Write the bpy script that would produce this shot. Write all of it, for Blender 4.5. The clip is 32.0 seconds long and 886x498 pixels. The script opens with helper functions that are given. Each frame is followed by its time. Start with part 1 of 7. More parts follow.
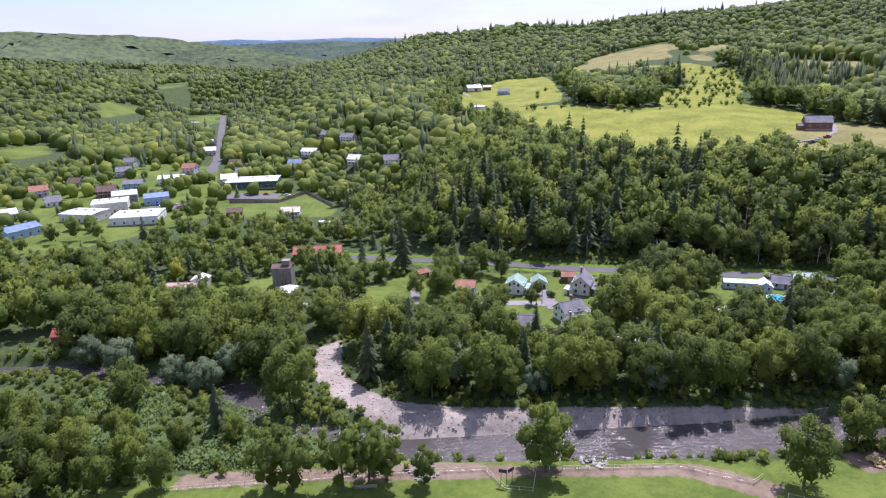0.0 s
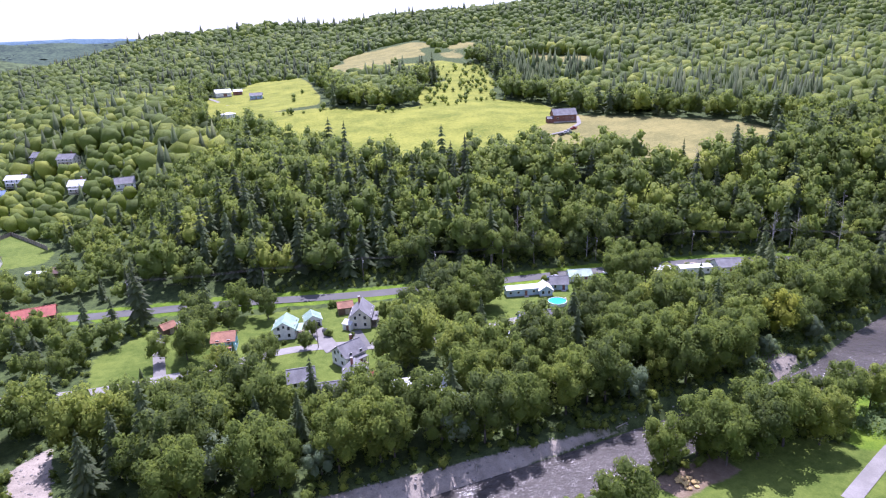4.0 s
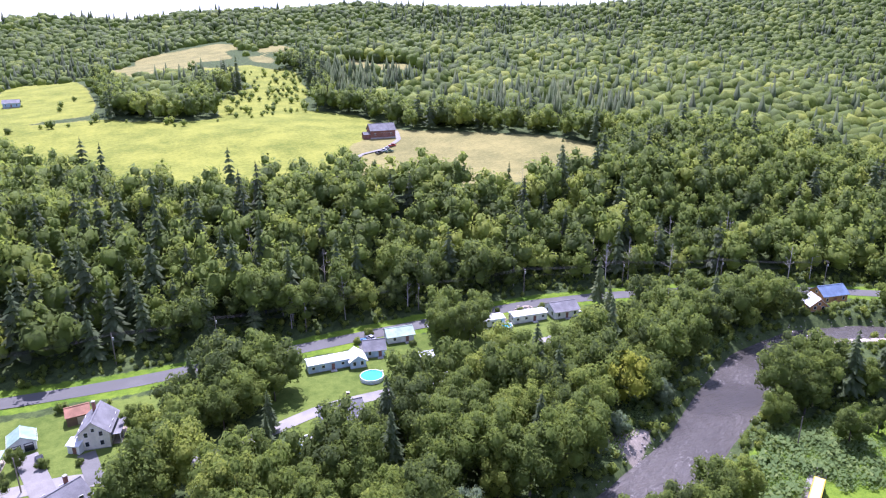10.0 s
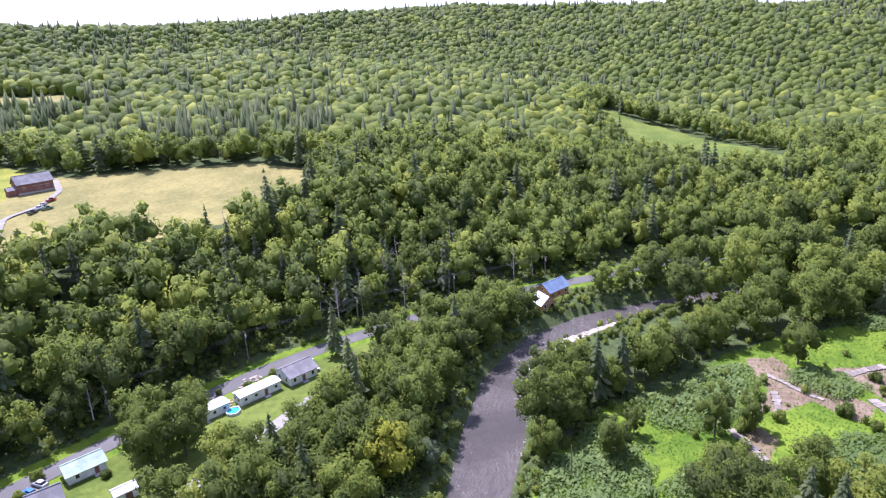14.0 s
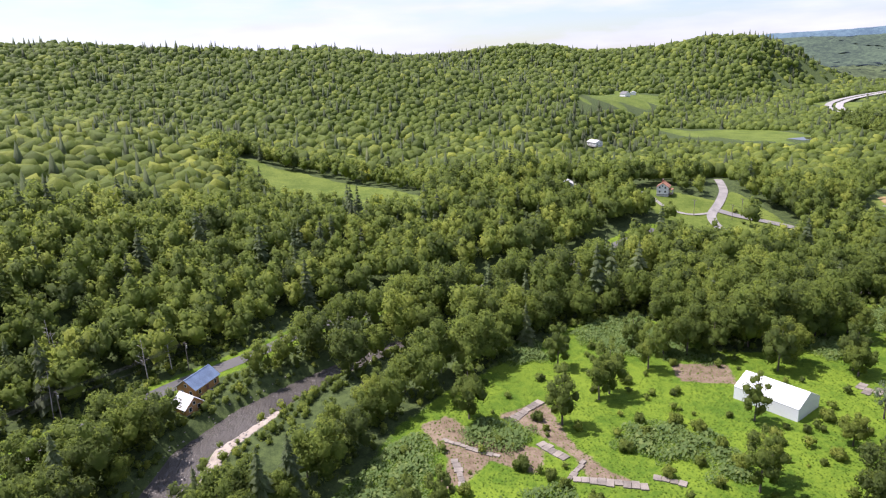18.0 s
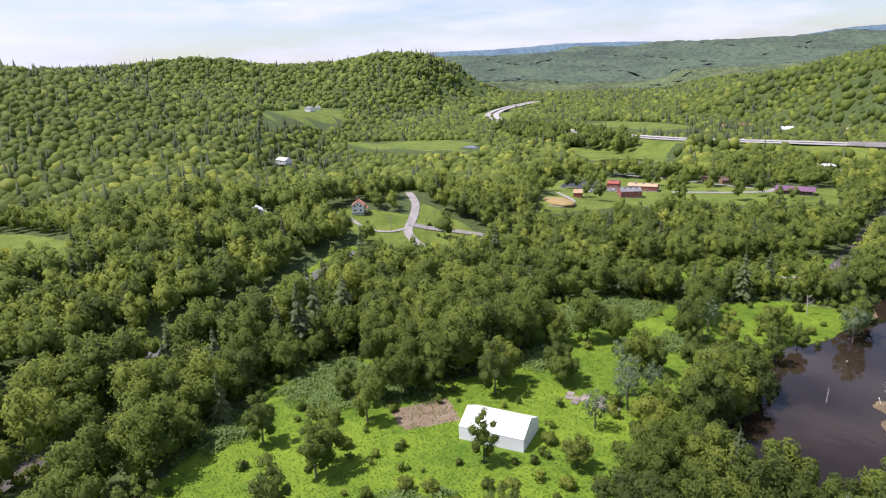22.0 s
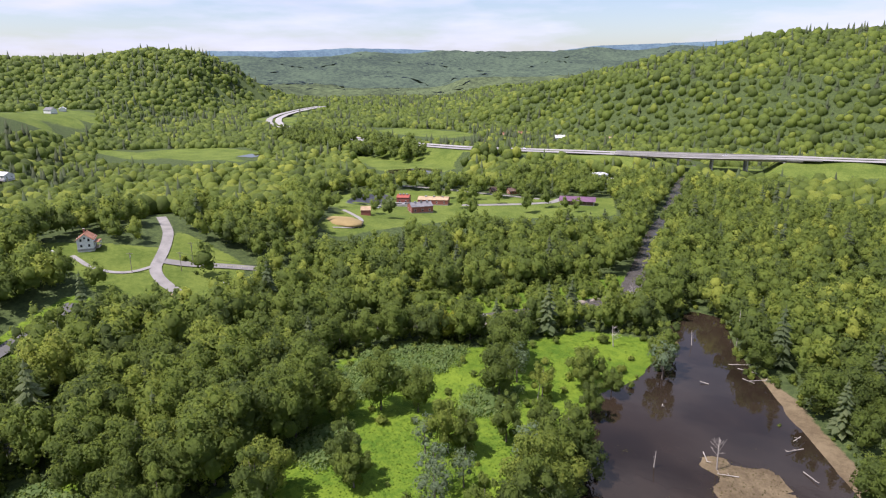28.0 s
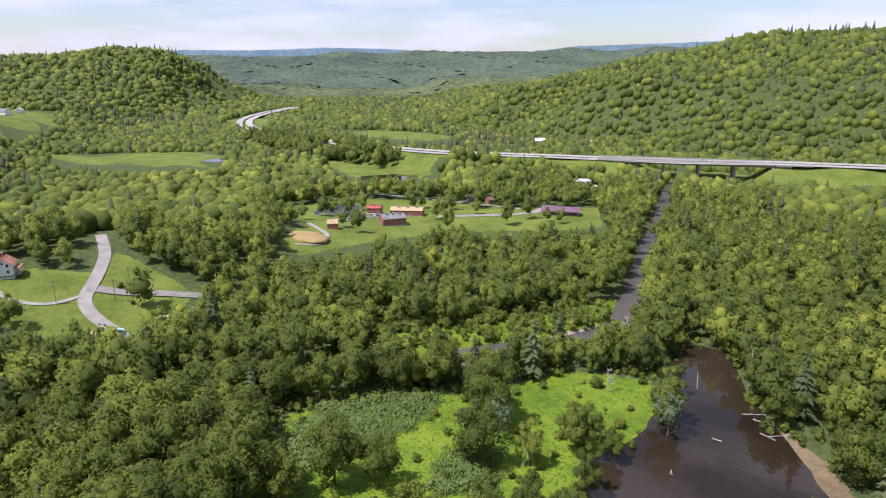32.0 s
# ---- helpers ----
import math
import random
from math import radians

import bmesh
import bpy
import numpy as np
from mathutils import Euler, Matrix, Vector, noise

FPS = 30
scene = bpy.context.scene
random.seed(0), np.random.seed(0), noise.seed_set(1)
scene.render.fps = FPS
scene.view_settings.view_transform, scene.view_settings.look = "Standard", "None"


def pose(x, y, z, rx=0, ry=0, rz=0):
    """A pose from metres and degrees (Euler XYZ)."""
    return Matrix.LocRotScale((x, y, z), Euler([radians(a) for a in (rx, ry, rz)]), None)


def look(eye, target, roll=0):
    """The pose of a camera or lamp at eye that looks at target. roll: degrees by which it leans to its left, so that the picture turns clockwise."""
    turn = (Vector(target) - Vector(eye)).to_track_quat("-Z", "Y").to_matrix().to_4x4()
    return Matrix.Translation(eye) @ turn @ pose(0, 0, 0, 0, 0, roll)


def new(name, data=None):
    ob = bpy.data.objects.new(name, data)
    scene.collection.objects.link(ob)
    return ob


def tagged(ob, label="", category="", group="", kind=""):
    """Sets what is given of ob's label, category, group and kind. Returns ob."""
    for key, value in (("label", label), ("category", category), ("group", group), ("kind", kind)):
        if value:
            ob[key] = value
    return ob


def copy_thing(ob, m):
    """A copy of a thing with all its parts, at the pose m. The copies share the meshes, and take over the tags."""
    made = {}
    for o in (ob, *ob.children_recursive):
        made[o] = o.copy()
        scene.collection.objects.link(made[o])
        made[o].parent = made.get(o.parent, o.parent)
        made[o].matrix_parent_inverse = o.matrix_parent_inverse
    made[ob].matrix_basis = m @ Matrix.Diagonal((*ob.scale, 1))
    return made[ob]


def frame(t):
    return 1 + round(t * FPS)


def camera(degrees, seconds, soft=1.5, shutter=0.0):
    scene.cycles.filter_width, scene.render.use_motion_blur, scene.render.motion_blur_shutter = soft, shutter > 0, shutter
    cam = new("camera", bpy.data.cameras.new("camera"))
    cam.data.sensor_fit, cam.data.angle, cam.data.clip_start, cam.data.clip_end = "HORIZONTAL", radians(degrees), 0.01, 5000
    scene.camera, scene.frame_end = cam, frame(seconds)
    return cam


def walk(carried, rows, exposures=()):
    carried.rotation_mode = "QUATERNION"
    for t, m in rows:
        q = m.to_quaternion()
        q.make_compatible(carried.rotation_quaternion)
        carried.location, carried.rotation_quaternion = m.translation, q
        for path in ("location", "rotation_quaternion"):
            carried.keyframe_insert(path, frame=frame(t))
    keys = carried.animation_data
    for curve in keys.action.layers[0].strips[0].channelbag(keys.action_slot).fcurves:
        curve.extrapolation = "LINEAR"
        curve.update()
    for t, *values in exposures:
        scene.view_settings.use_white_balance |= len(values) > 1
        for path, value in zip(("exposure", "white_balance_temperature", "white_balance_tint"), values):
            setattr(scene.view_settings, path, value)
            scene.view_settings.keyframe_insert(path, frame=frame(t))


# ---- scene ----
cam = camera(69.3, 32.0, soft=1.2)
METRES, EYE, TILT, LEAN, TURN = 278.0, 90.0, 1.3, -2.4, 0.0
ROWS = [
    (0.0, 0.0, 0.0, 0.0, -1.27, -18.5, 3.8),
    (0.5, 0.0028, 0.0164, 0.0004, -3.07, -19.37, 3.84),
    (1.0, 0.006, 0.0321, -0.0002, -5.33, -19.42, 4.05),
    (1.5, 0.0102, 0.0482, -0.0007, -7.88, -19.54, 4.31),
    (2.0, 0.0143, 0.0633, -0.0008, -10.68, -19.64, 4.36),
    (2.5, 0.0201, 0.0786, -0.0011, -13.47, -19.76, 4.34),
    (3.0, 0.0253, 0.0933, -0.0021, -16.28, -19.81, 4.19),
    (3.5, 0.0325, 0.108, -0.0029, -19.09, -19.89, 4.08),
    (4.0, 0.0397, 0.122, -0.0033, -21.88, -19.98, 3.95),
    (4.5, 0.0482, 0.1356, -0.0037, -24.64, -20.05, 3.83),
    (6.5, 0.0859, 0.1859, -0.0054, -34.12, -20.29, 2.53),
    (7.0, 0.0963, 0.1979, -0.0057, -34.51, -20.31, 1.6),
    (7.5, 0.1072, 0.2096, -0.006, -35.05, -20.32, 1.67),
    (8.0, 0.1182, 0.2214, -0.0064, -35.56, -20.33, 1.78),
    (8.5, 0.1291, 0.2331, -0.0068, -35.83, -20.34, 1.63),
    (9.0, 0.1401, 0.2447, -0.0069, -36.11, -20.35, 1.59),
    (9.5, 0.1512, 0.2563, -0.0072, -36.36, -20.35, 1.58),
    (10.0, 0.1624, 0.268, -0.0076, -36.57, -20.34, 1.58),
    (10.5, 0.1738, 0.2791, -0.0078, -36.83, -20.35, 1.57),
    (11.0, 0.1855, 0.2904, -0.008, -37.34, -20.36, 1.66),
    (11.5, 0.1979, 0.3013, -0.0082, -39.22, -20.36, 2.3),
    (12.0, 0.211, 0.3111, -0.0085, -43.03, -20.4, 3.54),
    (12.5, 0.2239, 0.3208, -0.0092, -48.05, -20.4, 4.41),
    (13.0, 0.2374, 0.3289, -0.0101, -52.96, -20.41, 4.17),
    (13.5, 0.2508, 0.3357, -0.0108, -57.8, -20.41, 3.71),
    (14.0, 0.2648, 0.3421, -0.0118, -62.64, -20.36, 3.39),
    (14.5, 0.2795, 0.3471, -0.0127, -67.27, -20.32, 3.09),
    (15.0, 0.2946, 0.351, -0.0132, -71.56, -19.98, 2.57),
    (15.5, 0.3091, 0.3534, -0.0142, -75.56, -18.29, 2.11),
    (17.5, 0.3704, 0.3554, -0.0175, -89.7, -17.9, 1.15),
    (18.0, 0.3857, 0.3527, -0.0183, -93.21, -17.79, 1.01),
    (18.5, 0.4009, 0.3502, -0.0191, -96.7, -17.7, 0.86),
    (19.0, 0.416, 0.3463, -0.02, -100.03, -17.59, 0.67),
    (19.5, 0.4305, 0.3415, -0.0209, -103.29, -17.46, 0.47),
    (20.0, 0.4449, 0.3363, -0.0213, -106.61, -17.34, 0.37),
    (20.5, 0.459, 0.3301, -0.022, -110.03, -17.2, 0.31),
    (21.0, 0.4735, 0.3224, -0.0228, -113.44, -17.06, 0.27),
    (21.5, 0.4876, 0.3141, -0.0237, -116.81, -16.91, 0.17),
    (22.0, 0.5008, 0.3051, -0.0243, -120.01, -16.78, 0.03),
    (22.5, 0.5139, 0.2957, -0.025, -122.68, -16.67, -0.44),
    (23.0, 0.5265, 0.2859, -0.0259, -124.18, -16.61, -1.21),
    (23.5, 0.5385, 0.276, -0.0266, -125.42, -16.56, -1.7),
    (24.0, 0.5502, 0.2657, -0.0271, -127.21, -16.49, -1.34),
    (24.5, 0.5616, 0.255, -0.0278, -129.17, -16.39, -1.1),
    (25.0, 0.5727, 0.2439, -0.0283, -130.99, -16.32, -1.17),
    (25.5, 0.5828, 0.2334, -0.029, -132.71, -16.23, -1.26),
    (26.0, 0.5931, 0.2219, -0.029, -134.56, -16.17, -1.27),
    (26.5, 0.603, 0.2102, -0.0294, -136.4, -16.08, -1.29),
    (28.5, 0.6391, 0.1626, -0.0289, -138.76, -16.04, -2.22),
    (29.0, 0.6478, 0.151, -0.0286, -139.62, -16.0, -1.95),
    (29.5, 0.6564, 0.1394, -0.0284, -140.08, -15.98, -2.1),
    (30.0, 0.6648, 0.1275, -0.0281, -140.07, -16.0, -2.43),
    (30.5, 0.6734, 0.1156, -0.0278, -140.07, -15.99, -2.46),
    (31.0, 0.6822, 0.1034, -0.0275, -140.08, -15.99, -2.46),
    (31.5, 0.6911, 0.0912, -0.0272, -140.08, -15.99, -2.45),
    (32.0, 0.7002, 0.0788, -0.0267, -140.09, -15.98, -2.44),
]
walk(cam, [(t, pose(0, 0, EYE, TILT, LEAN, TURN) @ pose(METRES * x, METRES * y, METRES * z, 90 + pitch, roll, yaw)) for t, x, y, z, yaw, pitch, roll in ROWS],
     exposures=[(0.0, 0.64, 5550, 32), (4.5, 1.05, 5350, 38), (8.0, 1.17, 5300, 39), (14.0, 1.22, 5450, 36), (18.0, 0.8, 6100, 25), (32.0, 0.62, 6100, 24)])

# ---- daylight ----
SUN_AZ, SUN_EL = 27.0, 62.0          # degrees from +y towards +x; above the horizon
sky_world = bpy.data.worlds.new("sky")
scene.world = sky_world
sky_world.use_nodes = True
wn, wl = sky_world.node_tree.nodes, sky_world.node_tree.links
wn.clear()
w_out, w_bg, w_sky, w_mix = wn.new("ShaderNodeOutputWorld"), wn.new("ShaderNodeBackground"), wn.new("ShaderNodeTexSky"), wn.new("ShaderNodeMix")
w_sky.sky_type, w_sky.sun_disc = "NISHITA", False
w_sky.sun_elevation, w_sky.sun_rotation = radians(SUN_EL), radians(SUN_AZ)
w_co, w_map, w_noise, w_ramp = wn.new("ShaderNodeTexCoord"), wn.new("ShaderNodeMapping"), wn.new("ShaderNodeTexNoise"), wn.new("ShaderNodeValToRGB")
w_map.inputs["Scale"].default_value = (1.6, 1.6, 9.0)
w_noise.inputs["Scale"].default_value, w_noise.inputs["Detail"].default_value, w_noise.inputs["Roughness"].default_value = 2.2, 6.0, 0.55
w_ramp.color_ramp.elements[0].position, w_ramp.color_ramp.elements[1].position = 0.42, 0.66
w_mix.data_type = "RGBA"
w_soft, w_tone = wn.new("ShaderNodeTexNoise"), wn.new("ShaderNodeMix")
w_soft.inputs["Scale"].default_value, w_soft.inputs["Detail"].default_value = 3.4, 5.0
w_tone.data_type = "RGBA"
w_tone.inputs["A"].default_value, w_tone.inputs["B"].default_value = (4.3, 4.7, 5.7, 1), (7.0, 7.15, 7.7, 1)      # shaded and sunlit cloud
wl.new(w_map.outputs["Vector"], w_soft.inputs["Vector"])
wl.new(w_soft.outputs["Fac"], w_tone.inputs["Factor"])
wl.new(w_tone.outputs["Result"], w_mix.inputs["B"])
wl.new(w_co.outputs["Generated"], w_map.inputs["Vector"])
wl.new(w_map.outputs["Vector"], w_noise.inputs["Vector"])
wl.new(w_noise.outputs["Fac"], w_ramp.inputs["Fac"])
wl.new(w_ramp.outputs["Color"], w_mix.inputs["Factor"])
wl.new(w_sky.outputs["Color"], w_mix.inputs["A"])
wl.new(w_mix.outputs["Result"], w_bg.inputs["Color"])
w_bg.inputs["Strength"].default_value = 0.10
wl.new(w_bg.outputs["Background"], w_out.inputs["Surface"])

sun = new("sun", bpy.data.lights.new("sun", "SUN"))
sun.data.energy, sun.data.angle, sun.data.color = 4.3, radians(0.6), (1.0, 0.95, 0.86)
sun.matrix_world = look((900 * math.sin(radians(SUN_AZ)), 900 * math.cos(radians(SUN_AZ)), 900 * math.tan(radians(SUN_EL))), (0, 0, 0))

# ---- materials ----
def nodes_of(name):
    m = bpy.data.materials.new(name)
    m.use_nodes = True
    nt = m.node_tree
    return m, nt, nt.nodes["Principled BSDF"]


def noise_node(nt, scale, detail=3.0, vector=None, rough=0.55):
    n = nt.nodes.new("ShaderNodeTexNoise")
    n.inputs["Scale"].default_value, n.inputs["Detail"].default_value, n.inputs["Roughness"].default_value = scale, detail, rough
    if vector is not None:
        nt.links.new(vector, n.inputs["Vector"])
    return n.outputs["Fac"]


def place(nt, kind="Object"):
    return nt.nodes.new("ShaderNodeTexCoord").outputs[kind]


def world_place(nt):
    return nt.nodes.new("ShaderNodeNewGeometry").outputs["Position"]


def mixed(nt, fac, a, b, blend="MIX"):
    n = nt.nodes.new("ShaderNodeMix")
    n.data_type, n.blend_type = "RGBA", blend
    for key, v in (("Factor", fac), ("A", a), ("B", b)):
        if isinstance(v, (int, float)):
            n.inputs[key].default_value = v
        elif isinstance(v, tuple):
            n.inputs[key].default_value = (*v, 1)
        else:
            nt.links.new(v, n.inputs[key])
    return n.outputs["Result"]


def sums(nt, op, a, b, clamp=False):
    n = nt.nodes.new("ShaderNodeMath")
    n.operation, n.use_clamp = op, clamp
    for i, v in enumerate((a, b)):
        if isinstance(v, (int, float)):
            n.inputs[i].default_value = v
        else:
            nt.links.new(v, n.inputs[i])
    return n.outputs[0]


def ramp(nt, fac, lo, hi):
    n = nt.nodes.new("ShaderNodeMapRange")
    n.interpolation_type = "SMOOTHSTEP"
    n.inputs["From Min"].default_value, n.inputs["From Max"].default_value = lo, hi
    nt.links.new(fac, n.inputs["Value"])
    return n.outputs["Result"]


def bumped(nt, bsdf, height, strength=0.4, distance=0.1):
    n = nt.nodes.new("ShaderNodeBump")
    n.inputs["Strength"].default_value, n.inputs["Distance"].default_value = strength, distance
    nt.links.new(height, n.inputs["Height"])
    nt.links.new(n.outputs["Normal"], bsdf.inputs["Normal"])


def attr(nt, name):
    n = nt.nodes.new("ShaderNodeAttribute")
    n.attribute_name = name
    return n.outputs["Fac"]


def plain(name, colour, rough=0.7, metal=0.0, vary=0.25, grain=1.5, bump=0.0, streak=1.0):
    """A surface with stains at two scales, and some difference between alike pieces."""
    m, nt, b = nodes_of(name)
    co = place(nt)
    if streak != 1.0:
        mp = nt.nodes.new("ShaderNodeMapping")
        mp.inputs["Scale"].default_value = (streak, 1, 1)
        nt.links.new(co, mp.inputs["Vector"])
        co = mp.outputs["Vector"]
    big, fine = noise_node(nt, grain * 0.35, 2, co), noise_node(nt, grain * 6, 3, co)
    f = sums(nt, "ADD", sums(nt, "MULTIPLY", big, 0.6), sums(nt, "MULTIPLY", fine, 0.4))
    rnd = nt.nodes.new("ShaderNodeObjectInfo").outputs["Random"]
    f = sums(nt, "ADD", f, sums(nt, "MULTIPLY", sums(nt, "SUBTRACT", rnd, 0.5), 0.25))
    dark, light = tuple(c * (1 - vary) for c in colour), tuple(min(1, c * (1 + vary * 0.6)) for c in colour)
    nt.links.new(mixed(nt, ramp(nt, f, 0.3, 0.72), dark, light), b.inputs["Base Color"])
    b.inputs["Roughness"].default_value, b.inputs["Metallic"].default_value = rough, metal
    if bump:
        bumped(nt, b, fine, bump, 0.05)
    return m


def leafy(name, dark, light, gold=None, scale=0.35, grain=1.9, depth=0.55):
    """Foliage: tint differs from plant to plant, and light comes through the leaves."""
    m, nt, b = nodes_of(name)
    co = world_place(nt)
    patch, fine = noise_node(nt, 0.035, 2, co), noise_node(nt, scale * 4, 3, co, 0.7)
    rnd = nt.nodes.new("ShaderNodeObjectInfo").outputs["Random"]
    isl = nt.nodes.new("ShaderNodeNewGeometry").outputs["Random Per Island"]
    f = sums(nt, "ADD", sums(nt, "MULTIPLY", attr(nt, "tint"), 0.60), sums(nt, "MULTIPLY", rnd, 0.22))
    f = sums(nt, "ADD", f, sums(nt, "MULTIPLY", sums(nt, "SUBTRACT", fine, 0.5), 0.45))
    f = sums(nt, "ADD", f, sums(nt, "MULTIPLY", sums(nt, "SUBTRACT", isl, 0.5), 0.22))
    f = sums(nt, "ADD", f, sums(nt, "MULTIPLY", sums(nt, "SUBTRACT", patch, 0.45), 0.4), True)
    mid = tuple(0.35 * a + 0.42 * b for a, b in zip(dark, light))
    mid = (mid[0] * 0.82, mid[1], mid[2] * 0.95)
    col = mixed(nt, ramp(nt, f, 0.42, 1.0), mixed(nt, ramp(nt, f, 0.0, 0.55), dark, mid), light)
    if gold:
        col = mixed(nt, ramp(nt, attr(nt, "tint"), 0.88, 1.0), col, gold)
    nt.links.new(col, b.inputs["Base Color"])
    leaf = noise_node(nt, grain, 4, co, 0.85)
    bumped(nt, b, leaf, 1.0, depth)
    b.inputs["Roughness"].default_value = 0.62
    b.inputs["Specular IOR Level"].default_value = 0.25
    t = nt.nodes.new("ShaderNodeBsdfTranslucent")
    nt.links.new(mixed(nt, 0.5, col, (0.27, 0.33, 0.06)), t.inputs["Color"])
    mx = nt.nodes.new("ShaderNodeMixShader")
    mx.inputs["Fac"].default_value = 0.52
    nt.links.new(b.outputs["BSDF"], mx.inputs[1])
    nt.links.new(t.outputs["BSDF"], mx.inputs[2])
    nt.links.new(mx.outputs["Shader"], nt.nodes["Material Output"].inputs["Surface"])
    return m


def ground_material():
    m, nt, b = nodes_of("ground_cover")
    co = world_place(nt)
    n1, n2, n3 = noise_node(nt, 0.05, 3, co), noise_node(nt, 0.45, 4, co, 0.65), noise_node(nt, 3.0, 3, co, 0.7)
    wob = sums(nt, "MULTIPLY", sums(nt, "SUBTRACT", sums(nt, "ADD", sums(nt, "MULTIPLY", n1, 0.5), sums(nt, "MULTIPLY", n2, 0.5)), 0.5), 0.7)
    mix = sums(nt, "ADD", sums(nt, "MULTIPLY", n2, 0.6), sums(nt, "MULTIPLY", n3, 0.4))
    col = mixed(nt, ramp(nt, mix, 0.35, 0.65), (0.035, 0.052, 0.018), (0.085, 0.115, 0.036))
    for name, lo, hi in (("wild", (0.058, 0.118, 0.010), (0.16, 0.23, 0.020)), ("lawn", (0.068, 0.105, 0.016), (0.15, 0.19, 0.036)), ("hay", (0.15, 0.145, 0.050), (0.28, 0.245, 0.085)),
                         ("lush", (0.125, 0.152, 0.020), (0.275, 0.280, 0.046)), ("dirt", (0.14, 0.10, 0.065), (0.26, 0.20, 0.14)), ("mud", (0.095, 0.070, 0.040), (0.20, 0.155, 0.090)), ("algae", (0.13, 0.20, 0.015), (0.27, 0.38, 0.03)), ("gravel", (0.20, 0.172, 0.14), (0.39, 0.335, 0.275))):
        own = mixed(nt, ramp(nt, sums(nt, "ADD", sums(nt, "MULTIPLY", mix, 0.6), sums(nt, "MULTIPLY", n1, 0.4)), 0.36, 0.64), lo, hi)
        col = mixed(nt, ramp(nt, sums(nt, "ADD", attr(nt, name), wob), 0.44, 0.56), col, own)
    nt.links.new(col, b.inputs["Base Color"])
    b.inputs["Roughness"].default_value = 0.95
    b.inputs["Specular IOR Level"].default_value = 0.15
    bumped(nt, b, mix, 0.6, 0.5)
    return m


def water_material(name, body, ripple_size, strength, rough=0.06):
    m, nt, b = nodes_of(name)
    co = world_place(nt)
    mp = nt.nodes.new("ShaderNodeMapping")
    mp.inputs["Scale"].default_value = (0.45, 1.0, 1.0)
    nt.links.new(co, mp.inputs["Vector"])
    w1, w2 = noise_node(nt, ripple_size, 4, mp.outputs["Vector"], 0.65), noise_node(nt, 0.035, 3, co)
    nt.links.new(mixed(nt, ramp(nt, w2, 0.35, 0.65), body, tuple(c * 1.7 for c in body)), b.inputs["Base Color"])
    b.inputs["Roughness"].default_value, b.inputs["IOR"].default_value = rough, 1.333
    calm = sums(nt, "MULTIPLY", w1, ramp(nt, w2, 0.25, 0.6))
    bumped(nt, b, calm, strength, 0.9)
    return m


M_GROUND = ground_material()
M_RIVER = water_material("river_water", (0.060, 0.054, 0.048), 0.8, 1.0, 0.2)
M_POND = water_material("pond_water", (0.017, 0.012, 0.008), 0.25, 0.03, 0.02)
M_LEAF = leafy("broad_leaves", (0.082, 0.115, 0.034), (0.490, 0.520, 0.085), (0.42, 0.43, 0.04), depth=0.5)
M_WILLOW = leafy("willow_leaves", (0.16, 0.20, 0.11), (0.42, 0.45, 0.27), depth=0.3)
M_PINE = leafy("pine_needles", (0.100, 0.118, 0.064), (0.310, 0.330, 0.150), depth=0.3)
M_KNOT = leafy("knotweed_leaves", (0.13, 0.19, 0.06), (0.32, 0.39, 0.12), depth=0.2)
M_REED = leafy("dry_reeds", (0.12, 0.09, 0.035), (0.24, 0.19, 0.08))
M_BARK = plain("grey_bark", (0.13, 0.105, 0.085), 0.9, vary=0.4, grain=2, bump=0.4)
M_DEADWOOD = plain("bleached_deadwood", (0.42, 0.38, 0.33), 0.85, vary=0.3, grain=2)
M_ASPHALT = plain("worn_asphalt", (0.130, 0.126, 0.118), 0.9, vary=0.25, grain=0.4, bump=0.15)
M_LANE = plain("pale_gravel_lane", (0.25, 0.235, 0.215), 0.95, vary=0.25, grain=0.6, bump=0.3)
M_CONCRETE = plain("weathered_concrete", (0.42, 0.40, 0.37), 0.88, vary=0.28, grain=0.8, bump=0.2)
M_WHITE_LINE = plain("road_paint", (0.62, 0.60, 0.52), 0.7, vary=0.35, grain=2)

# ---- lie of the land ----
def smooth(a, b, v):
    u = np.clip((v - a) / (b - a), 0, 1)
    return u * u * (3 - 2 * u)


def to_line(px, py, line):
    """Distance to a polyline, and how far along it (in points) the nearest place lies."""
    px, py = np.asarray(px, float), np.asarray(py, float)
    best, along = np.full(px.shape, 1e9), np.zeros(px.shape)
    for i, (a, b) in enumerate(zip(line, line[1:])):
        dx, dy = b[0] - a[0], b[1] - a[1]
        u = np.clip(((px - a[0]) * dx + (py - a[1]) * dy) / (dx * dx + dy * dy), 0, 1)
        d = np.hypot(px - a[0] - u * dx, py - a[1] - u * dy)
        near = d < best
        best, along = np.where(near, d, best), np.where(near, i + u, along)
    return best, along


def inside(px, py, poly):
    """Signed distance to a polygon: positive inside."""
    px, py = np.asarray(px, float), np.asarray(py, float)
    d, _ = to_line(px, py, poly + poly[:1])
    odd = np.zeros(px.shape, bool)
    for (ax, ay), (bx, by) in zip(poly, poly[1:] + poly[:1]):
        if ay != by:
            odd ^= ((ay > py) != (by > py)) & (px < (bx - ax) * (py - ay) / (by - ay) + ax)
    return np.where(odd, d, -d)


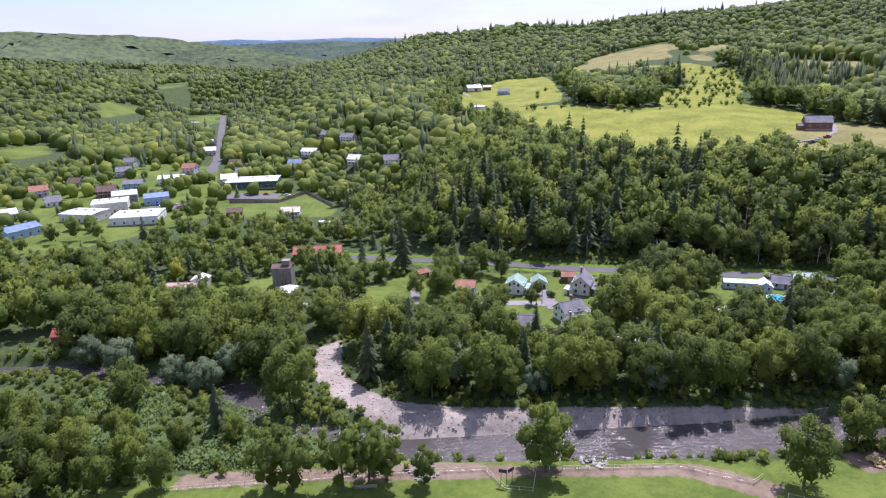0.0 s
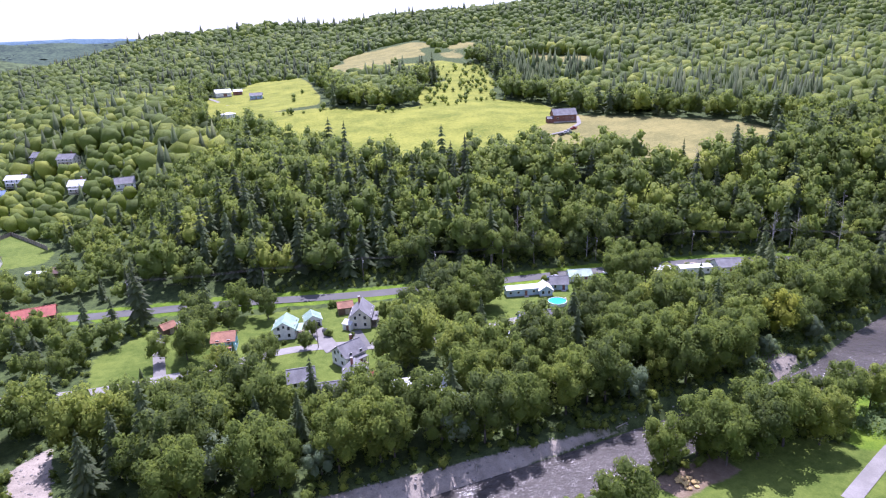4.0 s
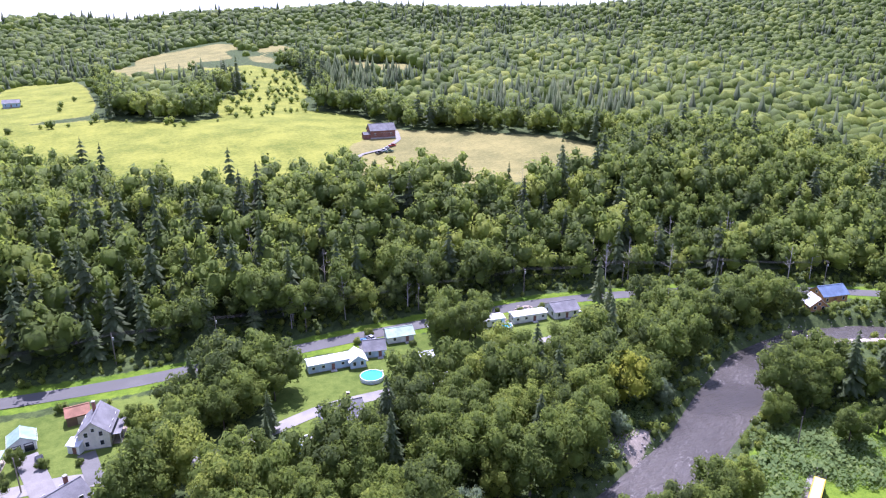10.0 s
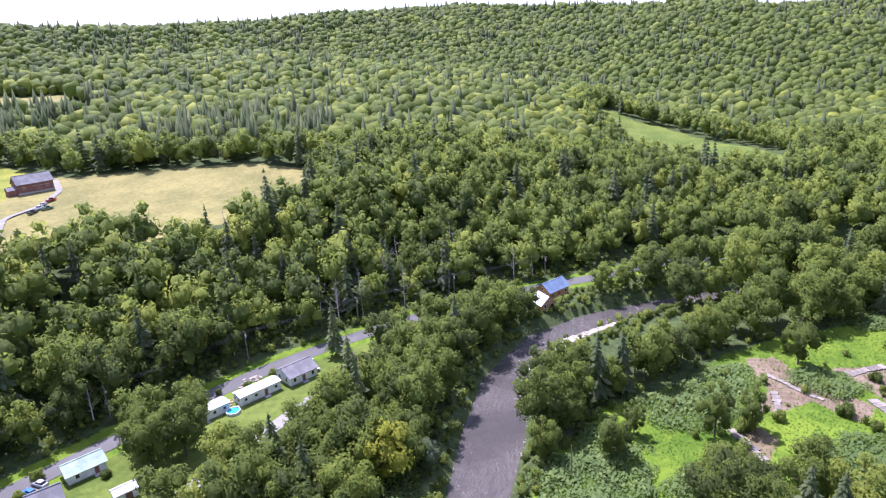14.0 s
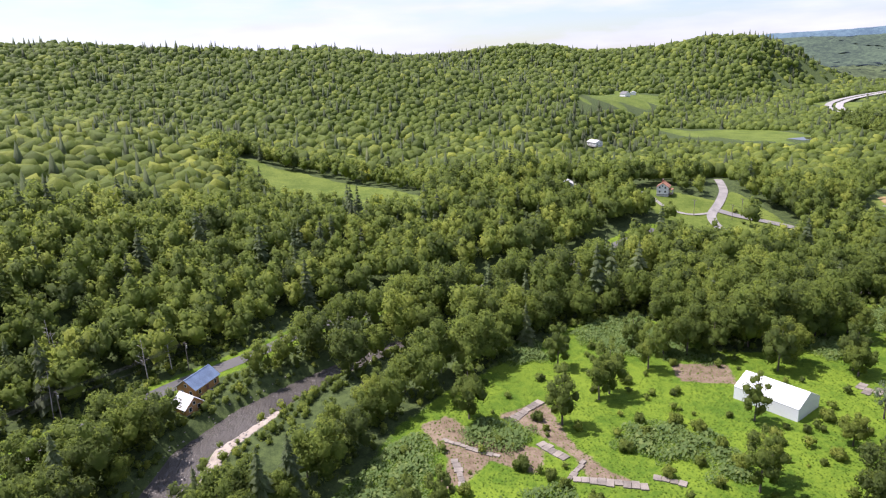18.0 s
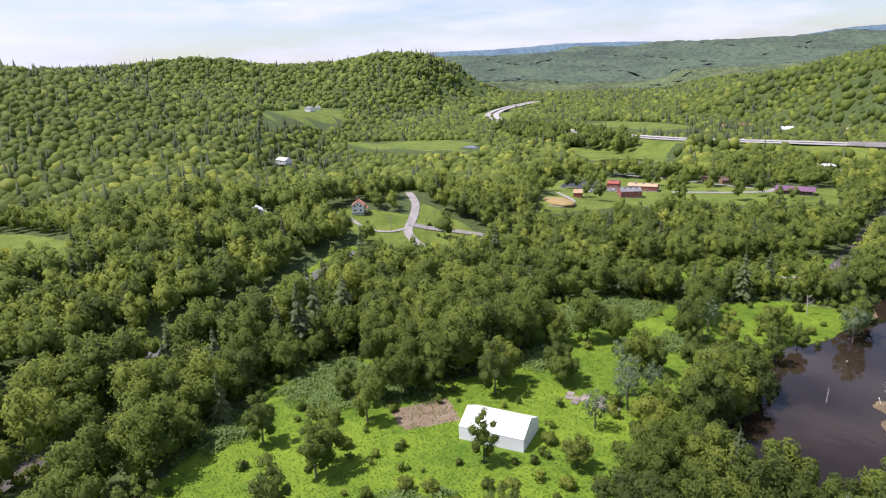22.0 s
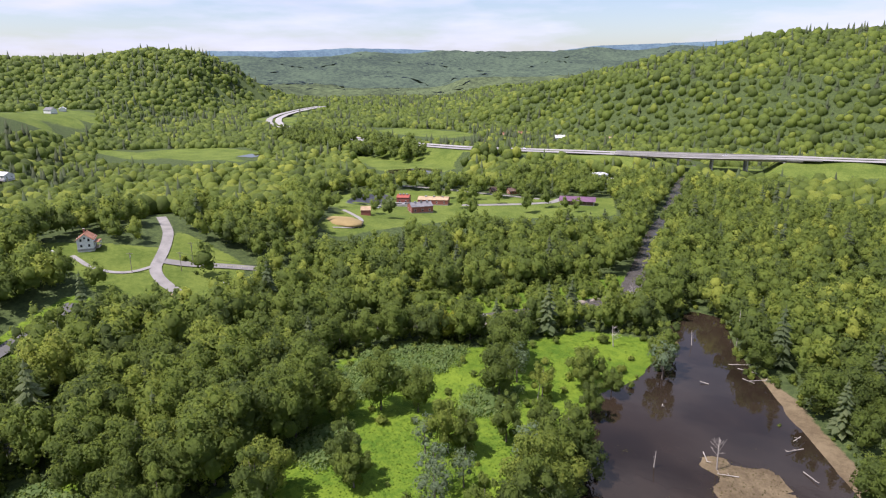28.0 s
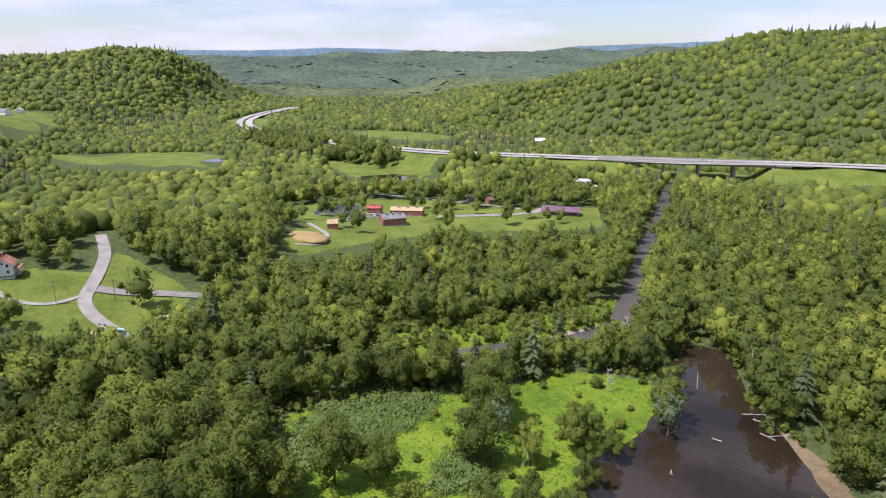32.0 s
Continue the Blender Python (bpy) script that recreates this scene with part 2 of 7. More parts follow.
def ripple(x, y, size, seed=0.0):
    """A cheap smooth noise from -1 to 1."""
    x, y = np.asarray(x) / size + seed, np.asarray(y) / size - seed * 0.7
    return (np.sin(1.7 * x + 1.3 * np.sin(1.1 * y + seed)) + np.sin(1.9 * y + 1.2 * np.sin(1.3 * x - seed)) + np.sin(1.1 * (x + y) + 0.9 * np.sin(2.3 * (x - y)))) / 3


# floor of the valley; hills rise outside it
VALLEY = [(-330, 150), (-350, 420), (-400, 700), (-420, 1150), (-330, 1200), (-200, 800), (-110, 560), (-30, 420), (-20, 300), (30, 284), (109, 266), (160, 256), (200, 248), (240, 234), (275, 216), (312, 190), (352, 152), (372, 110), (390, 50), (430, 0),
          (560, -30), (760, -80), (900, -200), (1050, -260), (1350, -500), (1750, -900), (2500, -1900), (2300, -2300), (1500, -1500), (1000, -900), (650, -780), (420, -740), (200, -760), (0, -800), (-500, -600)]
# crests of the hills: x, y, height, and how wide they reach
RIDGES = [
    [(-330, 1550, 10, 260), (-150, 1400, 50, 340), (0, 1500, 112, 520), (190, 1420, 123, 640), (420, 1320, 126, 680), (690, 1110, 143, 680), (1060, 960, 146, 640), (1260, 720, 148, 560), (1420, 480, 148, 520), (1250, 190, 130, 420), (1160, 80, 94, 330), (1040, -90, 50, 260), (960, -150, 20, 200)],
    [(-1300, 1100, 150, 520), (-900, 1150, 110, 420), (-650, 1100, 65, 330), (-480, 1000, 15, 250)],
    [(-1500, 2100, 195, 700), (-1000, 2500, 150, 600), (-600, 2600, 80, 500)],
    [(2050, 150, 150, 500), (2050, -200, 148, 500), (1950, -520, 126, 420), (1950, -750, 155, 430), (1830, -900, 130, 380), (1700, -960, 70, 300), (1650, -1050, 20, 260)],
    [(820, -1060, 35, 260), (720, -1020, 70, 330), (630, -1010, 98, 380), (500, -1080, 126, 420), (420, -1090, 128, 430), (320, -1130, 142, 450), (190, -1200, 150, 460), (-300, -1250, 140, 450)],
    [(2100, -1500, 20, 500), (1900, -1900, 45, 500), (1400, -2000, 60, 500), (950, -1900, 80, 500), (500, -2100, 150, 600)],
    [(4300, -1400, 180, 900), (3900, -2300, 182, 900), (3400, -2900, 196, 900), (2900, -3300, 200, 900), (2300, -3700, 206, 900), (1700, -3900, 214, 900), (1100, -3900, 245, 900)],
    [(-1700, 4100, 160, 900), (-1000, 4350, 148, 900), (-300, 4400, 146, 900), (600, 4300, 150, 900)],
]
# the river's middle line: x, y, half width, water level
RIVER = [(-420, 175, 5, -3.6), (-250, 180, 5, -4.2), (-120, 188, 3, -4.8), (-60, 172, 3, -5.2), (-48, 152, 3.5, -5.8), (-10, 140, 4, -6.4), (30, 140, 6, -6.6), (75, 140.5, 7, -6.6), (107, 142.5, 6.5, -6.6), (150, 144.5, 6.5, -6.6), (178, 148.5, 6, -6.6), (204, 155.5, 7.5, -6.6), (234, 164, 6.2, -6.6), (264, 163.5, 4.5, -6.5),
         (285, 151, 5.5, -6.4), (300, 138, 4.8, -6.3), (316, 122, 4, -6.2), (329, 106, 3.5, -6), (342, 82, 3.5, -5.8), (356, 45, 3.5, -5.5), (364, 0, 3.5, -5.2), (362, -50, 3.5, -4.8), (350, -98, 3.5, -4.5), (330, -126, 3.5, -4.2), (316, -152, 3, -4), (297, -176, 3.5, -3.8), (291, -198, 3, -3.6), (298, -222, 3.5, -3.4), (309, -255, 3.2, -3.2), (326, -302, 3, -3),
         (341, -355, 2.8, -2.8), (362, -420, 2.8, -2.6), (385, -490, 4, -2.4), (410, -600, 5, -2), (500, -700, 5, -2)]
# middle line of the highway: x, y, height
HIGHWAY = [(60, -690, 13), (150, -660, 13), (254, -627, 13), (323, -600, 13), (405, -556, 12.5), (508, -528, 12), (622, -490, 11), (714, -488, 10), (850, -505, 8), (980, -538, 6), (1055, -562, 5), (1122, -588, 5), (1200, -632, 5), (1268, -680, 6), (1326, -738, 8), (1372, -800, 10), (1408, -862, 12), (1440, -930, 14)]
POND = [(261, -197), (263, -176), (252, -160), (250, -128), (255, -110), (251, -95), (245, -84), (236, -74), (236, -60), (228, -40), (200, -40), (180, -70), (185, -98), (197, -112), (213, -131), (222, -147), (236, -166), (250, -196)]
POND_LEVEL = -3.6


def land(x, y):
    """Height of the bare ground."""
    x, y = np.asarray(x, float), np.asarray(y, float)
    rise = np.zeros(x.shape)
    for crest in RIDGES:
        for a, b in zip(crest, crest[1:]):
            d, u = to_line(x, y, [a, b])
            one = (a[2] + u * (b[2] - a[2]) + 8) * np.exp(-np.sqrt((d / (a[3] + u * (b[3] - a[3]))) ** 2 + 0.02) * 1.35 + 0.19)
            rise += one ** 5
    rise = 0.86 * rise ** 0.2 * (1 - 0.62 * np.exp(-(((x - 570) / 230) ** 2 + ((y - 130) / 150) ** 2)))
    out = -inside(x, y, VALLEY)
    foot = smooth(-8, 70, out)
    z = -3 + 0.6 * ripple(x, y, 40, 2.0) + foot * rise * (1 + 0.10 * ripple(x, y, 160, 5.0)) + foot * 2.5 * ripple(x, y, 55, 1.0)
    z = z + smooth(380, 520, x) * smooth(250, 0, np.hypot(x - 470, y + 60)) * 22
    z = z + 3.5 * smooth(-50, -260, x) * (1 - foot) + 4 * smooth(300, 700, y) * (1 - foot) + smooth(700, 1400, x) * (1 - foot) * 6
    d, u = to_line(x, y, RIVER)
    i = np.arange(len(RIVER))
    half, level = np.interp(u, i, [r[2] for r in RIVER]), np.interp(u, i, [r[3] for r in RIVER])
    bank = smooth(half - 1, half + np.where(y < 110, 3.5, 5), d)
    z = np.where(d < half + 30, (level - 1.2) * (1 - bank) + np.maximum(z, level + 0.9) * bank, z)
    # banks that carry the highway, open where it bridges the river
    d, u = to_line(x, y, HIGHWAY)
    top = np.interp(u, np.arange(len(HIGHWAY)), [p[2] for p in HIGHWAY]) - 1.0
    bank = smooth(46, 17, d) * smooth(44, 62, np.hypot(x - 388, y + 566))
    z = np.where(top > z, z + (top - z) * bank, z)
    wet = inside(x, y, POND)
    z = np.where(wet > -8, z * smooth(2, -8, wet) + (POND_LEVEL - 0.4 + 0.26 * ripple(x, y, 9, 3.0) + 0.20 * ripple(x, y, 3.6, 6.0) + 0.36 * np.exp(-((x - 212) ** 2 + (y + 92) ** 2) / 420) + 0.45 * np.exp(-((x - 192) ** 2 + (y + 80) ** 2) / 300) - 0.4 * smooth(-110, -150, y)) * (1 - smooth(2, -8, wet)), z)
    return z

# ---- meshes ----
def mesh_of(name, verts, tris, mats, tint=None, mat_index=None, quads=None, smooth_faces=False, normals=None):
    """A mesh from arrays of corners and triangles (or quads)."""
    me = bpy.data.meshes.new(name)
    verts = np.asarray(verts, np.float32)
    faces = np.asarray(tris if quads is None else quads, np.int32)
    k, n = faces.shape[1], len(faces)
    me.vertices.add(len(verts))
    me.vertices.foreach_set("co", verts.ravel())
    me.loops.add(n * k)
    me.loops.foreach_set("vertex_index", faces.ravel())
    me.polygons.add(n)
    me.polygons.foreach_set("loop_start", np.arange(0, n * k, k, dtype=np.int32))
    for mt in (mats if isinstance(mats, (list, tuple)) else [mats]):
        me.materials.append(mt)
    if mat_index is not None:
        me.polygons.foreach_set("material_index", np.asarray(mat_index, np.int32))
    if smooth_faces:
        me.polygons.foreach_set("use_smooth", np.ones(n, bool))
    if tint is not None:
        me.attributes.new("tint", "FLOAT", "POINT").data.foreach_set("value", np.asarray(tint, np.float32))
    me.update()
    me.validate()
    if normals is not None:
        me.normals_split_custom_set_from_vertices(normals)
    return me


def field_mask(x, y, polys, soft=6.0):
    v = np.full(np.shape(x), -50.0)
    for p in polys:
        v = np.maximum(v, inside(x, y, p))
    return np.clip(0.5 + v / (2 * soft), 0, 1)


# open land
COUNTY_ROAD = [(-60, 296), (0, 284), (40, 273), (75, 262.5), (109, 256), (148, 248.5), (174, 243.5), (204, 236), (231, 224), (261, 208), (301, 179), (323, 157), (343, 142), (366, 108), (384, 52), (420, 0), (438, -30)]
PARK = [(-90, 120), (-62, 128), (-30, 131), (0, 133), (30, 131), (60, 129), (88, 126), (112, 128), (135, 126), (150, 112), (120, 40), (-90, 40)]
VILLAGE = [(-28, 205), (-28, 250), (-10, 268), (40, 262), (75, 252), (70, 225), (62, 205), (30, 198)]
TRAILERS = [(96, 206), (98, 246), (150, 241), (200, 232), (232, 216), (250, 204), (205, 200), (150, 204)]
WEST_LOTS = [(-118, 220), (-118, 260), (-90, 262), (-66, 268), (-60, 240), (-92, 222)]
TOWN = [(-275, 300), (-285, 400), (-265, 500), (-240, 560), (-180, 540), (-160, 470), (-110, 490), (-98, 440), (-136, 425), (-140, 360), (-190, 300)]
TOWN_FIELD = [(-136, 372), (-136, 412), (-88, 442), (-60, 392), (-62, 372)]
BARN_FIELD = [(48, 572), (58, 465), (78, 425), (112, 366), (190, 352), (236, 308), (300, 300), (352, 330), (345, 368), (318, 408), (288, 450), (292, 520), (262, 545), (238, 575), (215, 560), (165, 553), (130, 585), (75, 592)]
LEFT_FIELD = [(28, 735), (26, 556), (60, 558), (70, 600), (88, 606), (122, 608), (136, 680), (150, 830), (100, 870), (62, 800)]
UPPER_FIELDS = [[(184, 800), (172, 860), (239, 985), (306, 1030), (366, 1040), (352, 950), (317, 882), (238, 808)], [(321, 851), (360, 896), (408, 915), (385, 855), (336, 819)], [(388, 722), (406, 770), (456, 690), (436, 655)]]
SCRUB_FIELD = [(192, 535), (213, 615), (246, 651), (290, 715), (240, 776), (305, 812), (340, 740), (302, 628), (262, 555), (237, 493), (196, 484)]
EAST_FIELD = [(690, 256), (643, 184), (575, 118), (512, 94), (488, 98), (492, 118), (536, 192), (585, 209), (632, 236)]
SOUTH_MEADOW = [(205, 112), (226, 128), (246, 116), (268, 106), (292, 84), (312, 62), (330, 42), (337, 14), (318, 1), (300, 0), (296, -28), (326, -62), (334, -76), (318, -100), (300, -122), (285, -152), (264, -160), (252, -152), (250, -128), (256, -100), (250, -80), (240, -50), (232, -20), (215, 10), (200, 60)]
JUNCTION_LAWN = [(500, -40), (468, -78), (484, -96), (470, -100), (436, -104), (420, -88), (415, -56), (446, -38)]
PLANT_FIELD = [(572, -240), (566, -298), (516, -340), (448, -352), (400, -395), (368, -340), (384, -318), (440, -268), (448, -212), (446, -164), (470, -172), (500, -214)]
FAR_HAY = [[(985, -130), (1095, -232), (1245, -345), (1400, -402), (1486, -340), (1200, -200)], [(1020, -252), (975, -330), (920, -402), (864, -384), (812, -326), (950, -243)], [(1020, -700), (888, -764), (768, -706), (832, -632)], [(752, -430), (700, -470), (626, -496), (588, -416), (636, -376)],
           [(-488, 950), (-456, 1022), (-432, 950), (-444, 880)], [(-930, 1935), (-845, 1960), (-800, 1826)], [(-622, 1535), (-622, 1712), (-442, 1190), (-480, 1165)], [(-420, 622), (-408, 700), (-366, 624), (-392, 582)], [(-382, 1022), (-335, 1027), (-284, 876), (-300, 822)]]
GRAVEL_BARS = [[(-41, 193), (-33, 200), (-29, 176), (-21, 166), (-11, 158.5), (3, 155), (19, 154), (40, 152.5), (60, 152), (78, 151.5), (111, 152), (111, 150.5), (78, 149), (60, 147), (40, 146), (18, 144), (-3, 143), (-14, 146), (-27, 158), (-37, 173)], [(306, -172), (296, -196), (298, -214), (288, -206), (292, -180), (300, -160)], [(320, -120), (312, -132), (322, -136), (330, -126)], [(250, 157), (264, 155), (282, 143), (280, 140), (262, 150), (244, 153)], [(160, 152), (172, 157), (166, 164), (156, 160)]]
MUD_FLATS = [POND, [(224, -156), (214, -132), (200, -114), (188, -100), (184, -112), (196, -126), (212, -146)], [(206, 98), (232, 98), (226, 90), (208, 94)]]
ALGAE = [[(cx + r * math.cos(a) * 1.3, cy + r * math.sin(a)) for a in (0, 0.9, 1.8, 2.7, 3.6, 4.5, 5.4)] for cx, cy, r in ((204, -112, 4), (193, -98, 5), (187, -88, 4), (214, -74, 3), (246, -78, 3))]
DIRT = [[(266, 100), (271, 91), (259, 86), (247, 82), (239, 90), (236, 98), (248, 93)], [(277, 63), (269, 78), (262, 71), (247, 62), (235, 60), (232, 48), (240, 55), (250, 60), (264, 62)], [(282, 20), (294, 18), (292, 0), (278, 4)], [(-62, 128), (-30, 129), (0, 131), (20, 128), (60, 127), (76, 118), (70, 113), (55, 123), (15, 124), (-30, 124), (-60, 123)], [(92, 128), (112, 130), (114, 122), (96, 120)], [(252, 92), (262, 88), (250, 68), (240, 72)], [(-8, 270), (2, 272), (2, 262), (-8, 262)]]
VERGE = [(60, -730), (254, -668), (430, -585), (620, -530), (714, -528), (850, -540), (975, -572), (1080, -615), (1170, -665), (1250, -720), (1340, -830), (1400, -940), (1460, -930), (1400, -800), (1340, -700), (1240, -610), (1120, -562), (990, -538), (850, -504), (714, -489), (620, -478), (500, -500), (390, -524), (300, -562), (60, -640)]
OXBOW = [(352, -126), (326, -128), (312, -150), (300, -172), (286, -188), (288, -214), (302, -228), (312, -204), (320, -184), (336, -160), (352, -142)]
BUS_LOT = [(148, 132), (172, 137), (200, 137), (228, 131), (206, 112), (190, 103), (160, 106), (142, 116)]
LUSH = [(48, 572), (58, 465), (78, 425), (112, 366), (192, 352), (199, 373), (235, 428), (285, 455), (292, 520), (262, 545), (238, 575), (215, 560), (165, 553), (130, 585), (75, 592)]
LAWNS = FAR_HAY + [VERGE, EAST_FIELD, PARK, VILLAGE, TRAILERS, WEST_LOTS, TOWN, TOWN_FIELD, JUNCTION_LAWN, PLANT_FIELD]
HAYS = [BARN_FIELD, LEFT_FIELD, SCRUB_FIELD] + UPPER_FIELDS


def spread(lo, hi, step, end_lo, end_hi, grow=1.16):
    core = list(np.arange(lo, hi + 0.1, step))
    for sign, v, end in ((-1, lo, end_lo), (1, hi, end_hi)):
        s, extra = step, []
        while sign * (end - v) > 0:
            s = min(s * grow, 90)
            v += sign * s
            extra.append(v)
        core = extra[::-1] + core if sign < 0 else core + extra
    return np.array(core)


def finer(line, lo, hi):
    """Twice as many steps between lo and hi."""
    mids = (line[:-1] + line[1:]) / 2
    return np.sort(np.concatenate([line, mids[(mids > lo) & (mids < hi)]]))


gx, gy = finer(spread(-300, 520, 5.0, -4900, 4900), -60, 350), finer(spread(-420, 480, 5.0, -4900, 4900), -215, 200)
GX, GY = np.meshgrid(gx, gy)
GZ = land(GX, GY)
ni, nj = len(gx), len(gy)
idx = np.arange(ni * nj).reshape(nj, ni)
ground_me = mesh_of("ground", np.stack([GX, GY, GZ], -1).reshape(-1, 3), None, M_GROUND, quads=np.stack([idx[:-1, :-1], idx[:-1, 1:], idx[1:, 1:], idx[1:, :-1]], -1).reshape(-1, 4), smooth_faces=True)
for cover, polys, soft in (("lush", [LUSH, LEFT_FIELD, SCRUB_FIELD], 6), ("wild", [SOUTH_MEADOW, BUS_LOT, OXBOW], 8), ("lawn", LAWNS, 6), ("hay", HAYS, 7), ("dirt", DIRT, 4), ("mud", MUD_FLATS, 5), ("algae", ALGAE, 3), ("gravel", GRAVEL_BARS, 2.5)):
    ground_me.attributes.new(cover, "FLOAT", "POINT").data.foreach_set("value", field_mask(GX.ravel(), GY.ravel(), polys, soft).astype(np.float32))
verge = np.clip(0.5 + (7 - to_line(GX.ravel(), GY.ravel(), COUNTY_ROAD)[0]) / 10, 0, 1)
ground_me.attributes["wild"].data.foreach_set("value", np.maximum(field_mask(GX.ravel(), GY.ravel(), [SOUTH_MEADOW, BUS_LOT, OXBOW], 8), verge).astype(np.float32))
ground = tagged(new("ground", ground_me), "valley ground of grass, hayfields, gravel bars and forest floor", "ground", kind="structure")


def strip(name, line, half, mat, lift=0.06, step=4.0, level=None, crown=0.0, bed=1.0):
    """A ribbon along a line of (x, y); half: half widths; level: its heights, or the ground's."""
    pts = np.array([p[:2] for p in line], float)
    seg = np.hypot(*np.diff(pts, axis=0).T)
    s = np.concatenate([[0], np.cumsum(seg)])
    q = np.linspace(0, s[-1], max(3, int(s[-1] / step)))
    # round the corners a little
    x, y = np.interp(q, s, pts[:, 0]), np.interp(q, s, pts[:, 1])
    k = np.hanning(9)[1:-1]
    k /= k.sum()
    pad = len(k) // 2
    x, y = (np.convolve(np.pad(v, pad, mode="reflect", reflect_type="odd"), k, "valid") for v in (x, y))
    h = np.interp(q, s, half) if np.ndim(half) else np.full(q.shape, float(half))
    dx, dy = np.gradient(x), np.gradient(y)
    n = np.hypot(dx, dy)
    nx, ny = -dy / n, dx / n
    cols = np.array([-1, -0.5, 0, 0.5, 1])
    X, Y = x[:, None] + nx[:, None] * h[:, None] * cols, y[:, None] + ny[:, None] * h[:, None] * cols
    if level is None:
        own = land_grid(X, Y) if bed < 1 else land(X, Y)
        Z = np.repeat(own.max(axis=1)[:, None], 5, axis=1) * bed + own * (1 - bed)
        Z = (np.pad(Z, ((2, 2), (0, 0)), mode="edge")[2:-2] + lift) + crown * (1 - cols ** 2)
    else:
        Z = np.repeat(np.interp(q, s, level)[:, None], 5, axis=1)
    i = np.arange(len(q) * 5).reshape(-1, 5)
    quads = np.stack([i[:-1, :-1], i[:-1, 1:], i[1:, 1:], i[1:, :-1]], -1).reshape(-1, 4)[:, ::-1]
    return new(name, mesh_of(name, np.stack([X, Y, Z], -1).reshape(-1, 3), None, mat, quads=quads, smooth_faces=True))


# ---- water ----
river = tagged(strip("water", RIVER, [r[2] + (3.2 if r[1] > 100 else 2.2) for r in RIVER], M_RIVER, level=[r[3] for r in RIVER]), "shallow rippling grey-brown river between gravel bars", "river", kind="structure")


def flat_poly(name, poly, z, mat):
    bm = bmesh.new()
    f = bm.faces.new([bm.verts.new((x, y, z)) for x, y in poly])
    if f.normal.z < 0:
        f.normal_flip()
    bmesh.ops.triangulate(bm, faces=bm.faces)
    me = bpy.data.meshes.new(name)
    bm.to_mesh(me)
    me.materials.append(mat)
    return new(name, me)


def grown(poly, by):
    cx, cy = sum(p[0] for p in poly) / len(poly), sum(p[1] for p in poly) / len(poly)
    return [(cx + (x - cx) * (1 + by / math.hypot(x - cx, y - cy)), cy + (y - cy) * (1 + by / math.hypot(x - cx, y - cy))) for x, y in poly]


tagged(flat_poly("pond_water", grown(POND, 5), POND_LEVEL, M_POND), "still dark-brown backwater pond with mud shoals", "pond", kind="structure")

# ---- roads ----
tagged(strip("road", COUNTY_ROAD, 3.4, M_ASPHALT, 0.08, 3.0), "grey two-lane asphalt road along the foot of the wooded hill", "road", kind="structure")
LANE = [(-118, 226), (-92, 228), (-74, 238), (-50, 232), (-26, 226), (0, 225.5), (30, 229), (50, 224), (62, 214), (86, 214), (110, 217), (136, 211.5), (190, 210), (206, 207)]
tagged(strip("road", LANE, 2.3, M_LANE, 0.07, 3.0), "pale worn village lane between the houses", "road", kind="structure")

